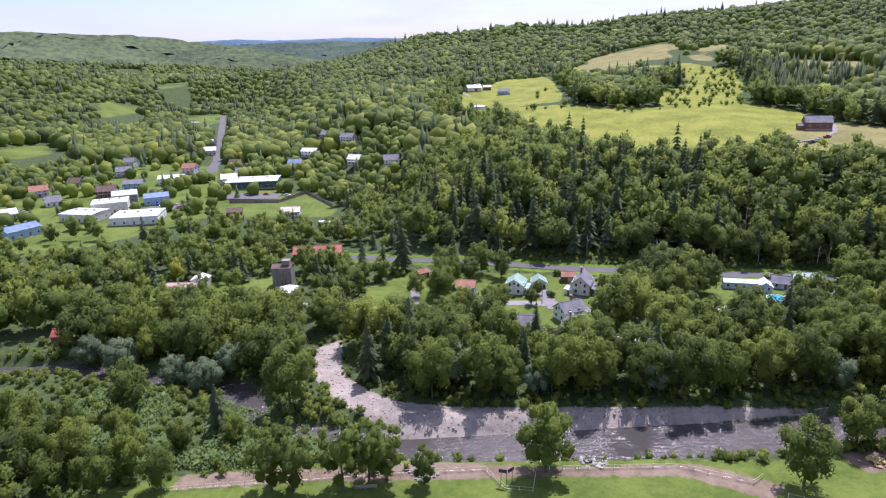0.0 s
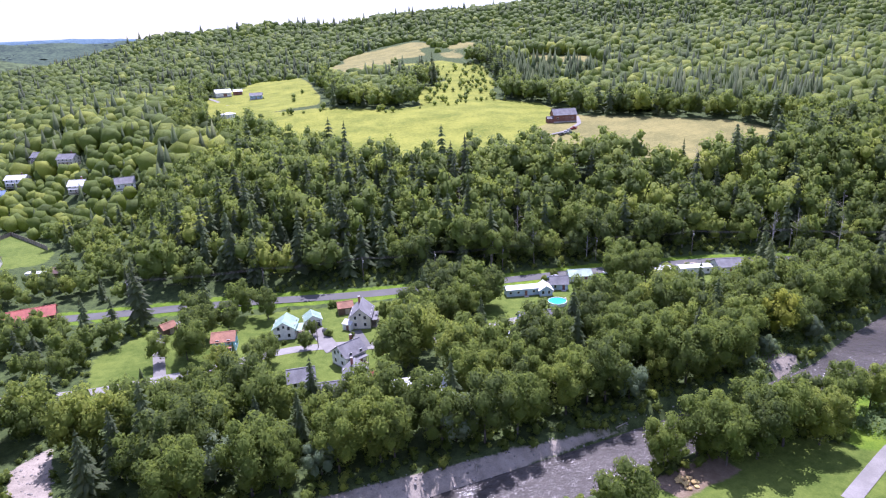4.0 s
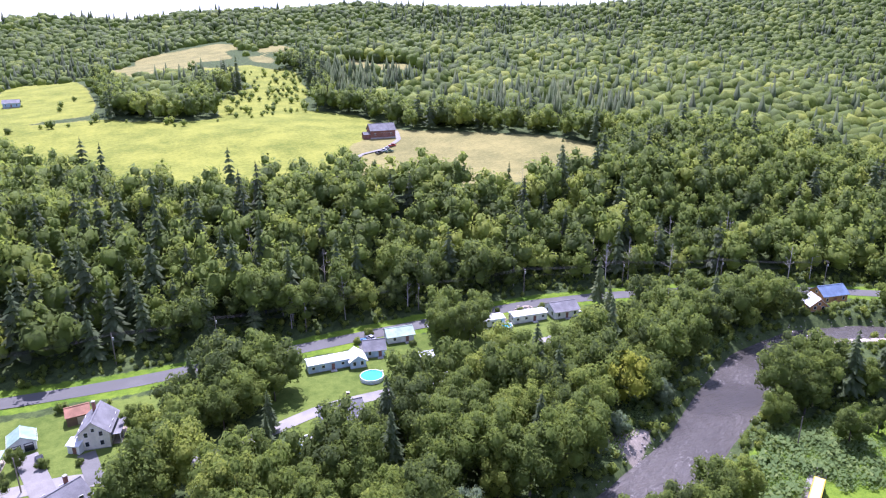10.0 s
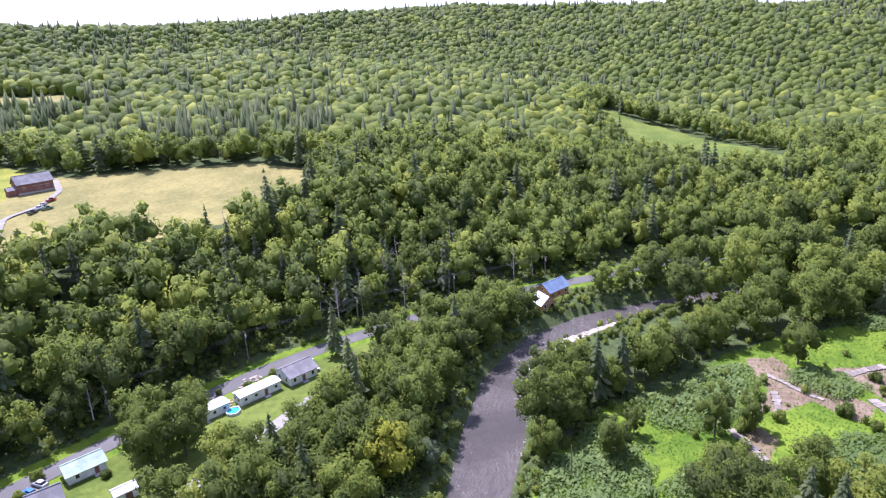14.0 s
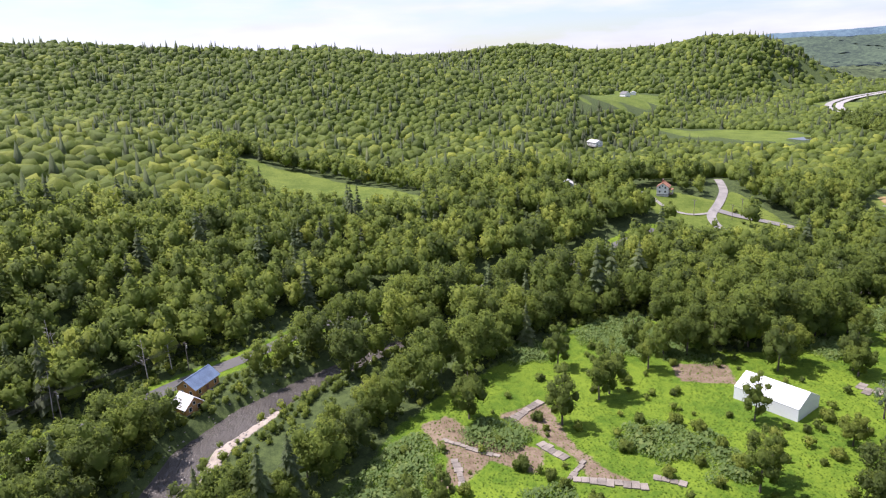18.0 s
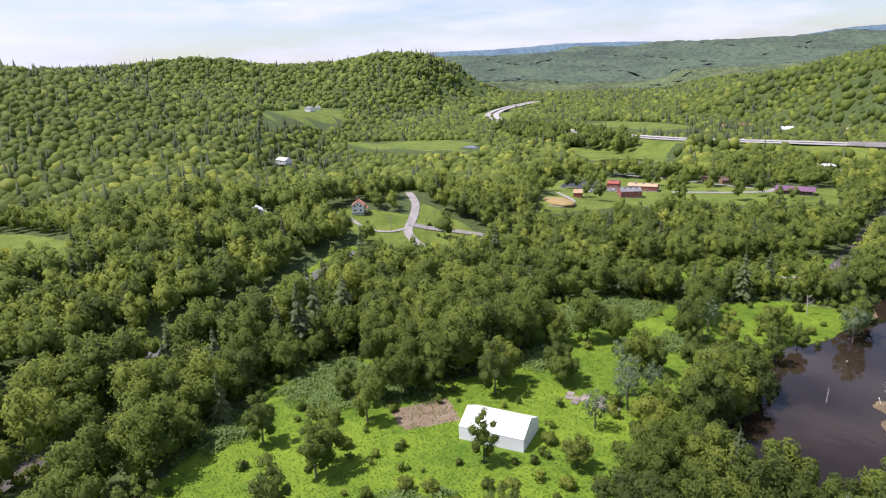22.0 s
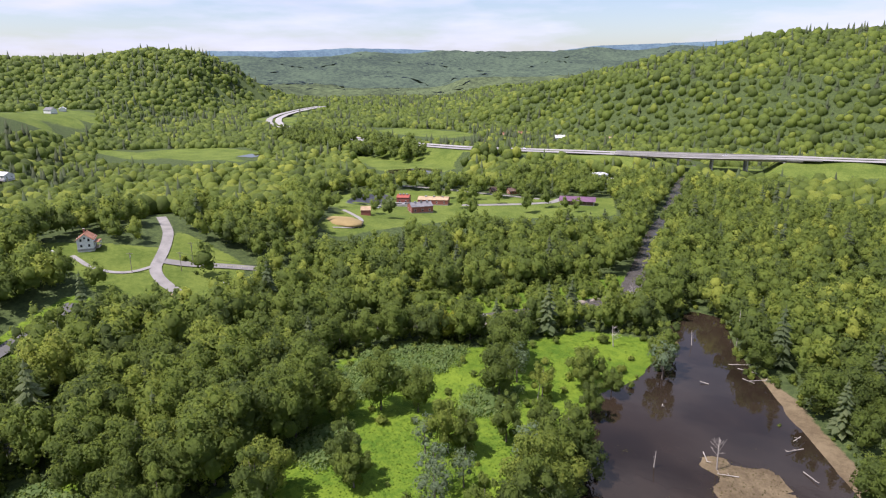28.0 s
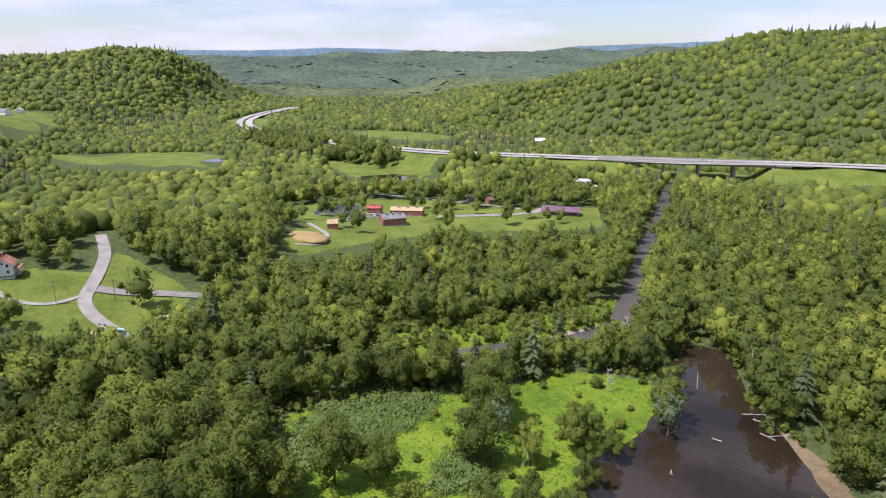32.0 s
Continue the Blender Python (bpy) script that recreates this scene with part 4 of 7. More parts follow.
def bare_tree(seed, tall=14.0, spread_=0.30, twigs=14, r=0.2):
    """A dead tree: stem, limbs and twigs."""
    rng = np.random.default_rng(seed)
    chunks = [limb((0, 0, -0.4), (rng.normal(0, 0.4), rng.normal(0, 0.4), tall), r, 0.05, 6)]
    for k in range(twigs):
        t, a = rng.uniform(0.3, 0.95), rng.uniform(0, 6.283)
        n = tall * spread_ * (1.15 - t) * rng.uniform(0.6, 1.3)
        root = np.array([0, 0, tall * t])
        tip = root + (math.cos(a) * n, math.sin(a) * n, n * rng.uniform(0.3, 1.0))
        chunks.append(limb(root, tip, r * 0.4 * (1.1 - t), 0.03, 4))
        for _ in range(2):
            q = root + (tip - root) * rng.uniform(0.4, 0.8)
            chunks.append(limb(q, q + rng.normal(0, 0.28, 3) * n + (0, 0, 0.25 * n), 0.04, 0.015, 3))
    return join(chunks)


def plant_all(models, x, y, z, scale, tint, rng, squash=0.12):
    """All plants of one wood as arrays: the models turned, scaled and set down."""
    pick = rng.integers(0, len(models), len(x))
    vs, fs, ts, ns, n = [], [], [], [], 0
    for k, (mv, mf, *mn) in enumerate(models):
        who = np.nonzero(pick == k)[0]
        if not len(who):
            continue
        a = rng.uniform(0, 6.283, len(who))
        ca, sa, s = np.cos(a)[:, None], np.sin(a)[:, None], scale[who][:, None]
        w = s * rng.uniform(1 - squash, 1 + squash, (len(who), 1))
        vx, vy = (mv[:, 0] * ca - mv[:, 1] * sa) * w + x[who][:, None], (mv[:, 0] * sa + mv[:, 1] * ca) * w + y[who][:, None]
        vz = mv[:, 2] * s + z[who][:, None]
        vs.append(np.stack([vx, vy, vz], -1).reshape(-1, 3))
        fs.append((mf[None] + (np.arange(len(who)) * len(mv))[:, None, None] + n).reshape(-1, 3))
        ts.append(np.repeat(tint[who], len(mv)))
        if mn:
            q = mn[0]
            ns.append(np.stack([q[:, 0] * ca - q[:, 1] * sa, q[:, 0] * sa + q[:, 1] * ca, q[:, 2] + 0 * ca], -1).reshape(-1, 3))
        n += len(who) * len(mv)
    return np.concatenate(vs), np.concatenate(fs), np.concatenate(ts), np.concatenate(ns) if ns else None


def wood(name, models, mat, x, y, scale, tint, rng, label, sink=0.3, category="woodland", smooth_faces=True):
    v, f, t, n = plant_all(models, x, y, land_grid(x, y) - sink, scale, tint, rng)
    return tagged(new(name, mesh_of(name, v, f, mat, tint=t, smooth_faces=smooth_faces, normals=n)), label, category, kind="stuff")


# places where no wood grows
SIDE_ROADS = [[(520, -104), (484, -91), (469, -82), (458, -74), (449, -66), (437, -64.5), (417, -67)], [(457, -72), (448, -80), (438, -97), (424, -114)], [(452, -67), (450, -56), (460, -46), (477, -44)], [(-316, 998), (-240, 742), (-190, 569), (-176, 500)]]
BELOW = [(OXBOW, 13), (PLANT_FIELD, 40), (JUNCTION_LAWN, 10), (EAST_FIELD, 30), (BARN_FIELD, 14), (LEFT_FIELD, 40), (TOWN, 22), (TOWN_FIELD, 28), (SCRUB_FIELD, 30)] + [(p, 60) for p in UPPER_FIELDS] + [(p, 80) for p in FAR_HAY]
OPEN_LAND = LAWNS + HAYS + GRAVEL_BARS + [SOUTH_MEADOW, POND, BUS_LOT, OXBOW, MUD_FLATS[1]]


def open_ground(x, y, margin=0.0):
    """Positive where the land is kept open."""
    v = np.full(x.shape, -99.0)
    lo_x, hi_x, lo_y, hi_y = x.min(), x.max(), y.min(), y.max()

    def off(p, by):
        return max(q[0] for q in p) + by < lo_x or min(q[0] for q in p) - by > hi_x or max(q[1] for q in p) + by < lo_y or min(q[1] for q in p) - by > hi_y

    for p in OPEN_LAND:
        if not off(p, 12):
            v = np.maximum(v, inside(x, y, p))
    # low ground left open below the fields, on the valley's side
    n = np.hypot(x - 150, y - 30)
    ux, uy = (x - 150) / n, (y - 30) / n
    for p, reach in BELOW:
        if off(p, reach + 12):
            continue
        for s in (0.35, 0.7, 1.0):
            v = np.maximum(v, inside(x + ux * reach * s, y + uy * reach * s, p))
    for line, w in [(l, w) for l, w in [(COUNTY_ROAD, 10.5), (LANE, 5), (HIGHWAY, 17)] + [(s, 8) for s in SIDE_ROADS] if not off(l, 50)]:
        v = np.maximum(v, w - to_line(x, y, line)[0])
    if off(RIVER, 60):
        return v
    d, u = to_line(x, y, RIVER)
    v = np.maximum(v, np.interp(u, np.arange(len(RIVER)), [r[2] for r in RIVER]) + np.where(y > 100, 2.4, 1.2) - d)
    return v


def jitter_grid(x0, x1, y0, y1, step, rng):
    x, y = np.meshgrid(np.arange(x0, x1, step), np.arange(y0, y1, step))
    x[::2] += step / 2
    return (x + rng.uniform(-0.38, 0.38, x.shape) * step).ravel(), (y + rng.uniform(-0.38, 0.38, y.shape) * step).ravel()


# the stretch of land that the flight looks down on
FLIGHT_SIDE = [(-30, 60), (40, 100), (110, 110), (180, 60), (210, 10)]
rng = np.random.default_rng(7)


def land_grid(x, y):
    """The ground's height, read off its mesh."""
    i, j = np.clip(np.searchsorted(gx, x) - 1, 0, ni - 2), np.clip(np.searchsorted(gy, y) - 1, 0, nj - 2)
    u, w = (x - gx[i]) / (gx[i + 1] - gx[i]), (y - gy[j]) / (gy[j + 1] - gy[j])
    return (GZ[j, i] * (1 - u) + GZ[j, i + 1] * u) * (1 - w) + (GZ[j + 1, i] * (1 - u) + GZ[j + 1, i + 1] * u) * w


def facing(x, y):
    """True where the ground is flat or slopes towards the valley."""
    e = 12.0
    h0 = land_grid(x, y)
    dx, dy = 150 - x, 20 - y
    n = np.hypot(dx, dy)
    return land_grid(x + dx / n * e, y + dy / n * e) < h0 + 3.5


def sector(x, y, wide=8):
    """The quarter of the country round the valley that is looked over."""
    az = np.degrees(np.arctan2(x - 40, y + 90))
    return (az > -44 - wide) & (az < 172 + wide)


def pine_share(x, y):
    belt = smooth(60, 20, np.abs(y - 300)) * smooth(170, 110, x) * smooth(-60, -10, x)
    crest = smooth(110, 60, np.hypot((x - 330) / 1.3, y - 640)) * 0.7 + smooth(80, 40, np.hypot(x - 400, y - 420)) * 0.8
    return np.clip(0.11 + 0.44 * belt + crest, 0, 0.85) * np.where(y < -20, 0.35, 1)


x1, y1 = jitter_grid(-420, 760, -520, 780, 7.3, rng)
CONFLUENCE = [(-150, 205), (-95, 180), (-52, 174), (-30, 170), (-8, 152), (-8, 126), (-60, 126), (-160, 122)]
BAR_EDGE = np.max([inside(x1, y1, p) for p in GRAVEL_BARS], axis=0)
SETTLED = [VILLAGE, TRAILERS, WEST_LOTS, TOWN, JUNCTION_LAWN, PLANT_FIELD]
free = open_ground(x1, y1)
lots = np.max([inside(x1, y1, p) for p in SETTLED], axis=0)
ways = np.min([to_line(x1, y1, l)[0] for l in [COUNTY_ROAD, LANE] + SIDE_ROADS], axis=0)
ok = (free < -1.5) | ((lots > 0) & (ways > 7) & (rng.uniform(0, 1, len(x1)) < np.where(y1 < 0, 0.07, np.where(x1 < -20, 0.42, 0.20))))
ok &= (BAR_EDGE < -3.0) & ((inside(x1, y1, CONFLUENCE) < 0) | (rng.uniform(0, 1, len(x1)) < 0.06))
ok &= (np.hypot(x1 - 103, y1 - 199) > 11) & (np.hypot(x1 - 124, y1 - 216) > 10) & (np.hypot(x1 - 122, y1 - 230) > 9)
RIGHT_BANK = [(235, 150), (270, 155), (284, 142), (300, 117), (316, 102), (330, 85), (318, 72), (296, 95), (262, 120), (236, 132)]
ok &= inside(x1, y1, RIGHT_BANK) < 0
ok &= sector(x1, y1) & ~near_building(x1, y1, 4.5) & (ways > 6)
x1, y1 = x1[ok], y1[ok]
near = to_line(x1, y1, FLIGHT_SIDE)[0]
keep = (near < 250) | (rng.uniform(0, 1, len(x1)) < 0.80)
x1, y1, near = x1[keep], y1[keep], near[keep]
is_pine = rng.uniform(0, 1, len(x1)) < pine_share(x1, y1)
tall1 = rng.uniform(0.72, 1.38, len(x1)) * np.where(y1 > 240, 1.08, np.where(y1 < -60, 0.84, 0.95)) * np.where((x1 < -15) & (y1 > 215) & (y1 < 560), 0.62, 1) * np.where((x1 > 285) & (x1 < 380) & (np.abs(y1 - 20) < 90), 1.15, 1)
tint1 = np.clip(rng.normal(0.45, 0.23, len(x1)), 0, 0.88)
tint1[rng.integers(0, len(x1), 14)] = 0.97

BROAD = {0: [broad_crown(s, lobes=13, cards=2300, size=0.31, wide=5.2, core=0.74, low=0.14) for s in range(7)],
         1: [broad_crown(20 + s, lobes=9, cards=950, size=0.40, wide=5.3, core=0.72, low=0.14) for s in range(7)],
         2: [broad_crown(40 + s, lobes=5, cards=165, size=0.64, core=0.78, wide=5.4, low=0.18) for s in range(8)],
         3: [dome(60 + s) for s in range(8)]}
PINE = {0: [pine_crown(s, layers=15, arms=11, ragged=0.55, wide=3.9) for s in range(4)], 1: [pine_crown(20 + s, layers=14, arms=10, ragged=0.6, wide=3.7) for s in range(4)], 2: [pine_crown(40 + s, layers=12, arms=9, ragged=0.6, wide=3.5) for s in range(4)], 3: [spire(60 + s, sides=5) for s in range(4)]}

blind = inside(x1, y1, [(-100, -300), (-70, 50), (0, 40), (40, 70), (70, 85), (110, 85), (150, 55), (178, 10), (182, -50), (170, -300)]) > 0
band = np.where(blind, 3, np.digitize(near, [0, 170, 330]))            # 1, 2, 3: joined woods
for p in (BARN_FIELD, EAST_FIELD, PLANT_FIELD, JUNCTION_LAWN, LEFT_FIELD, SCRUB_FIELD):
    band[(band == 3) & ~blind & (inside(x1, y1, p) > -22)] = 2
band[(band == 3) & ~blind & (((x1 > 300) & (x1 < 500) & (y1 > -470) & (y1 < -230)) | ((x1 > 150) & (x1 < 400) & (y1 > -420) & (y1 < -140)))] = 2
# trees of their own: those along the river, the lanes and the meadow
rank = np.argsort(near + rng.uniform(0, 25, len(near)) + 999 * blind)
for pines, most in ((False, 235), (True, 45)):
    band[[i for i in rank if is_pine[i] == pines][:most]] = 0
own = band == 0
for lod in (1, 2, 3):
    for pines in (False, True):
        w = (band == lod) & (is_pine == pines)
        wood("pine_wood" if pines else "leafy_wood", (PINE if pines else BROAD)[lod], M_PINE if pines else M_LEAF, x1[w], y1[w], tall1[w], tint1[w], rng,
             "dark pines and hemlocks on the wooded slopes" if pines else "dense green broadleaf wood in full summer leaf", smooth_faces=not pines)
own_x, own_y, own_s, own_t, own_pine = x1[own], y1[own], tall1[own], tint1[own], is_pine[own]
NEAREST = float(near[own].max())

# far woods
FOREST = "far hillsides covered in green broadleaf forest"
cells = np.arange(-4750, 4750, 500.0)
BLOCKS = [(cx, cy, math.hypot(cx + 150, cy + 250)) for cx in cells for cy in cells if sector(np.array([cx + 250.0]), np.array([cy + 250.0]), 25)[0]]
fx, fy = [], []
for cx, cy, r in BLOCKS:
    if r - 360 > 2250:
        continue
    x, y = jitter_grid(cx, cx + 500, cy, cy + 500, 7.4 if r < 1050 else 9.0 if r < 1450 else 12.0, rng)
    k = (np.hypot(x - 100, y) < 2250) & sector(x, y) & ~((x > -420) & (x < 760) & (y > -520) & (y < 780))
    x, y = x[k], y[k]
    if len(x):
        k = (open_ground(x, y) < -3) & facing(x, y)
        fx.append(x[k])
        fy.append(y[k])
fx, fy = np.concatenate(fx), np.concatenate(fy)
pines = rng.uniform(0, 1, len(fx)) < 0.07 + 0.2 * (ripple(fx, fy, 150, 3.0) > 0.45)
sc = rng.uniform(0.50, 1.22, len(fx)) * np.interp(np.hypot(fx - 100, fy), [900, 1200, 1450, 1700], [1, 1.2, 1.3, 1.6])
tt = np.clip(rng.normal(0.32, 0.19, len(fx)), 0, 0.86)
wood("far_leafy_wood", BROAD[3], M_LEAF, fx[~pines], fy[~pines], sc[~pines], tt[~pines], rng, FOREST, sink=4.5)
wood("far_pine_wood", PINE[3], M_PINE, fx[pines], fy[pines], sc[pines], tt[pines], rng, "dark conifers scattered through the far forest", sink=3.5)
# the farthest hills: a closed, lumpy canopy, its distance haze painted in
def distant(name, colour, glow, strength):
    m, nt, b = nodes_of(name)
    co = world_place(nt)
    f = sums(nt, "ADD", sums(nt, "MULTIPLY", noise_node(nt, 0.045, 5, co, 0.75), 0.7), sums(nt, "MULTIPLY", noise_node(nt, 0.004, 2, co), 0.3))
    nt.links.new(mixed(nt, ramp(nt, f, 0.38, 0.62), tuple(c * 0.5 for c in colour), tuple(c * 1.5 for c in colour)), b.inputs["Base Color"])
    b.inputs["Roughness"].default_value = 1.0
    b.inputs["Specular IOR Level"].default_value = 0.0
    # bluish emission stands in for the haze before the hills
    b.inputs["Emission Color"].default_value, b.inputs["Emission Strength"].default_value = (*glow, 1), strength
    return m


for rmin, rmax, n, mat, lab in ((2240, 3000, 24, distant("haze_painted_green_forest", (0.075, 0.095, 0.038), (0.42, 0.54, 0.60), 0.055), "wooded hills in the distance, green, thin haze painted in by emission"),
                                (3000, 4600, 20, distant("haze_painted_far_forest", (0.052, 0.070, 0.034), (0.38, 0.52, 0.64), 0.095), "far wooded ridges, bluish haze painted in by emission")):
    vs, fs, base = [], [], 0
    for cx, cy, r in BLOCKS:
        if r + 360 < rmin or r - 360 > rmax:
            continue
        step = 500.0 / n
        i, j = np.meshgrid(np.arange(n + 1), np.arange(n + 1))
        x, y = cx + (i + rng.uniform(-0.3, 0.3, i.shape)) * step, cy + (j + rng.uniform(-0.3, 0.3, i.shape)) * step
        z = land_grid(x, y) + 9 * smooth(2240, 2600, np.hypot(x - 100, y)) + rng.uniform(0, 1, i.shape) ** 0.6 * 14.0
        mx, my = cx + (i[:-1, :-1] + 0.5) * step, cy + (j[:-1, :-1] + 0.5) * step
        rr = np.hypot(mx - 100, my)
        k = (rr > rmin) & (rr < rmax) & sector(mx, my)
        a = (j[:-1, :-1] * (n + 1) + i[:-1, :-1])[k]
        fs.append(np.concatenate([np.stack([a, a + 1, a + n + 2], 1), np.stack([a, a + n + 2, a + n + 1], 1)]) + base)
        vs.append(np.stack([x, y, z], -1).reshape(-1, 3))
        base += i.size
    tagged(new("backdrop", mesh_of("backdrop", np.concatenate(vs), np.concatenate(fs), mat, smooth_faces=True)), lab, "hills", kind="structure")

# the last ridge under the sky: bearing and height of its crest
SKYLINE = [(-60, 190), (-22, 184), (-17, 200), (-14, 188), (-11, 191), (-8, 197), (-4, 186), (2, 170), (20, 150), (105, 170), (118, 236), (123, 236), (126, 243), (129, 256), (134, 248), (138, 231), (144, 219), (147, 229), (150, 258), (153, 263), (158, 271), (162, 279), (185, 270)]
az = np.arange(-58, 184, 0.4)
crest = np.interp(az, [q[0] for q in SKYLINE], [q[1] for q in SKYLINE]) + 2.5 * ripple(az * 30, az * 0, 9, 2.0)
rows_far = [np.stack([100 + R * np.sin(np.radians(az)), R * np.cos(np.radians(az)), crest * h], -1) for R, h in ((4560, 0.0), (4620, 0.55), (4690, 0.93), (4730, 1.0), (4780, 0.8))]
i = np.arange(len(az) * 5).reshape(5, -1)
quads = np.stack([i[:-1, :-1], i[1:, :-1], i[1:, 1:], i[:-1, 1:]], -1).reshape(-1, 4)
# blue aerial haze is put into this ridge's base colour and emission
tagged(new("backdrop", mesh_of("backdrop", np.concatenate(rows_far), None, distant("haze_painted_blue_ridge", (0.055, 0.080, 0.075), (0.30, 0.47, 0.72), 0.26), quads=quads, smooth_faces=True)), "last ridges on the skyline, blue haze painted into colour and emission", "hills", kind="structure")

hx_ = rng.uniform(655, 985, 150)
hy_ = np.interp(hx_, [q[0] for q in HIGHWAY], [q[1] for q in HIGHWAY]) + rng.uniform(21, 58, 150)
wood("leafy_wood", BROAD[2], M_LEAF, hx_, hy_, rng.uniform(0.8, 1.35, 150), np.clip(rng.normal(0.45, 0.2, 150), 0, 0.86), rng, "belt of broadleaf trees below the highway")

# ---- single trees ----
def tree_models(kind, crowns, leaf, tall, wide, tints, group, label):
    """Trees with a trunk and a crown, to be copied."""
    made = []
    for k, (v, f, *n) in enumerate(crowns):
        root = tagged(new(kind), label, "tree", group)
        t = new("trunk", mesh_of("trunk", *trunk_with_limbs(900 + k, tall, wide), M_BARK))
        c = new("crown", mesh_of("crown", v, f, leaf, tint=np.full(len(v), tints[k % len(tints)]), smooth_faces=True, normals=n[0] if n else None))
        t.parent = c.parent = root
        root.location = (0, 0, -400)
        made.append(root)
    return made


def set_tree(model, x, y, scale, turn, label="", sink=0.1):
    m = pose(x, y, ground_z(x, y) - sink, 0, 0, turn)
    ob = copy_thing(model, m)
    ob.scale = (scale, scale, scale)
    if label:
        tagged(ob, label)
    return ob


def ground_z(x, y):
    return float(land_grid(np.array([float(x)]), np.array([float(y)]))[0])


OAKS = tree_models("broadleaf_tree", BROAD[0], M_LEAF, 15, 4.6, (0.2, 0.35, 0.5, 0.62, 0.45, 0.28, 0.75), "broadleaf trees of the valley", "tall broadleaf tree with a full green crown")
SLIM = tree_models("broadleaf_tree", [broad_crown(200 + s, lobes=15, cards=1100, size=0.27, tall=15, wide=3.9, low=0.06) for s in range(4)], M_LEAF, 15, 3.0, (0.3, 0.5, 0.42, 0.6), "broadleaf trees of the valley", "slender green tree leafed almost to the ground")
ROUND = tree_models("maple_tree", [broad_crown(220 + s, lobes=17, cards=1700, size=0.26, tall=11, wide=4.3, low=0.14) for s in range(3)], M_LEAF, 11, 4.3, (0.4, 0.55, 0.66), "broadleaf trees of the valley", "round-headed maple with a dense green crown")
WILLOWS = tree_models("willow_tree", [broad_crown(240 + s, lobes=15, cards=1500, size=0.28, tall=11, wide=5.2, low=0.10, droop=0.35) for s in range(3)], M_WILLOW, 11, 5.0, (0.4, 0.6, 0.5), "willows on the bank", "grey-green willow with a broad drooping crown")
PINES = tree_models("pine_tree", PINE[0], M_PINE, 19, 1.2, (0.35, 0.5, 0.6, 0.3), "conifers of the valley", "dark green conifer with drooping boughs")
SHRUBS = tree_models("shrub", [broad_crown(260 + s, lobes=7, cards=300, size=0.24, tall=3.2, wide=2.0, low=0.0) for s in range(5)], M_LEAF, 2.6, 1.4, (0.35, 0.5, 0.62, 0.28, 0.7), "shrubs on the meadow and lots", "rounded green shrub on the rough meadow")
GOLDEN = tree_models("broadleaf_tree", [broad_crown(290, lobes=14, cards=1300, size=0.28, tall=10, wide=4.0, low=0.12)], M_LEAF, 10, 4.0, (0.96,), "broadleaf trees of the valley", "yellow-green tree standing out of the wood")
PALE = tree_models("broadleaf_tree", [broad_crown(300 + s, lobes=12, cards=800, size=0.24, tall=12, wide=3.6, low=0.2, core=0.45) for s in range(2)], M_WILLOW, 12, 3.6, (0.3, 0.55), "broadleaf trees of the valley", "thin half-bare tree with sparse pale leaves")

trng = np.random.default_rng(11)
for x, y, s, t, p in zip(own_x, own_y, own_s, own_t, own_pine):
    if p:
        set_tree(PINES[trng.integers(4)], x, y, s * 0.85, trng.uniform(0, 360))
    elif 140 < y < 182 and trng.uniform() < 0.08:
        set_tree(WILLOWS[trng.integers(3)], x, y, s, trng.uniform(0, 360))
    else:
        set_tree(OAKS[trng.integers(7)], x, y, s, trng.uniform(0, 360))

# trees of the park, the banks and the meadow that stand free
for x, y, s in ((-38, 121.5, 1.2), (-33, 121, 1.22), (-22, 121.5, 1.25), (-16.5, 124, 1.05), (-12.5, 124, 1.08), (-4, 122.5, 0.7)):
    set_tree(SLIM[trng.integers(4)], x, y, s, trng.uniform(0, 360), "slender tree in the row beside the park fence")
set_tree(ROUND[0], 24, 126, 1.5, 40, "dense round-topped maple standing alone by the park fence")
set_tree(OAKS[2], 79, 117, 1.1, 10, "small broadleaf tree alone at the park's edge")
set_tree(OAKS[5], 109, 131, 1.1, 100, "broadleaf tree on the river bank")
for x, y, s in ((112, 125, 1.05), (120, 124, 1.15), (129, 125, 1.2), (137, 122, 1.0), (133, 130, 0.85), (146, 126, 0.9), (154, 130, 0.95), (162, 128, 0.8)):
    set_tree(OAKS[trng.integers(7)], x, y, s, trng.uniform(0, 360), "bushy tree in the clump on the near bank")
for x, y, s in ((-98, 134, 0.9), (-86, 131, 0.95), (-72, 128, 0.85), (-63, 123, 0.8), (-94, 142, 0.9), (-79, 141, 0.75), (-106, 143, 1.0), (-99, 125, 0.9), (-64, 138, 0.6), (-77, 122, 0.8), (-52, 141, 0.55), (-112, 134, 1.0), (-110, 124, 0.9)):
    set_tree(OAKS[trng.integers(7)], x, y, s, trng.uniform(0, 360), "bright green tree in the thicket on the near bank")
for x, y, s in ((-80, 176, 1.0), (-70, 172, 1.05), (-64, 180, 0.95), (-100, 186, 1.1), (-112, 190, 1.0), (-46, 168, 0.55), (-52, 178, 0.6), (184, 164, 0.72), (150, 158, 0.7), (142, 160, 0.75), (163, 161, 0.6)):
    set_tree(WILLOWS[trng.integers(3)], x, y, s, trng.uniform(0, 360))
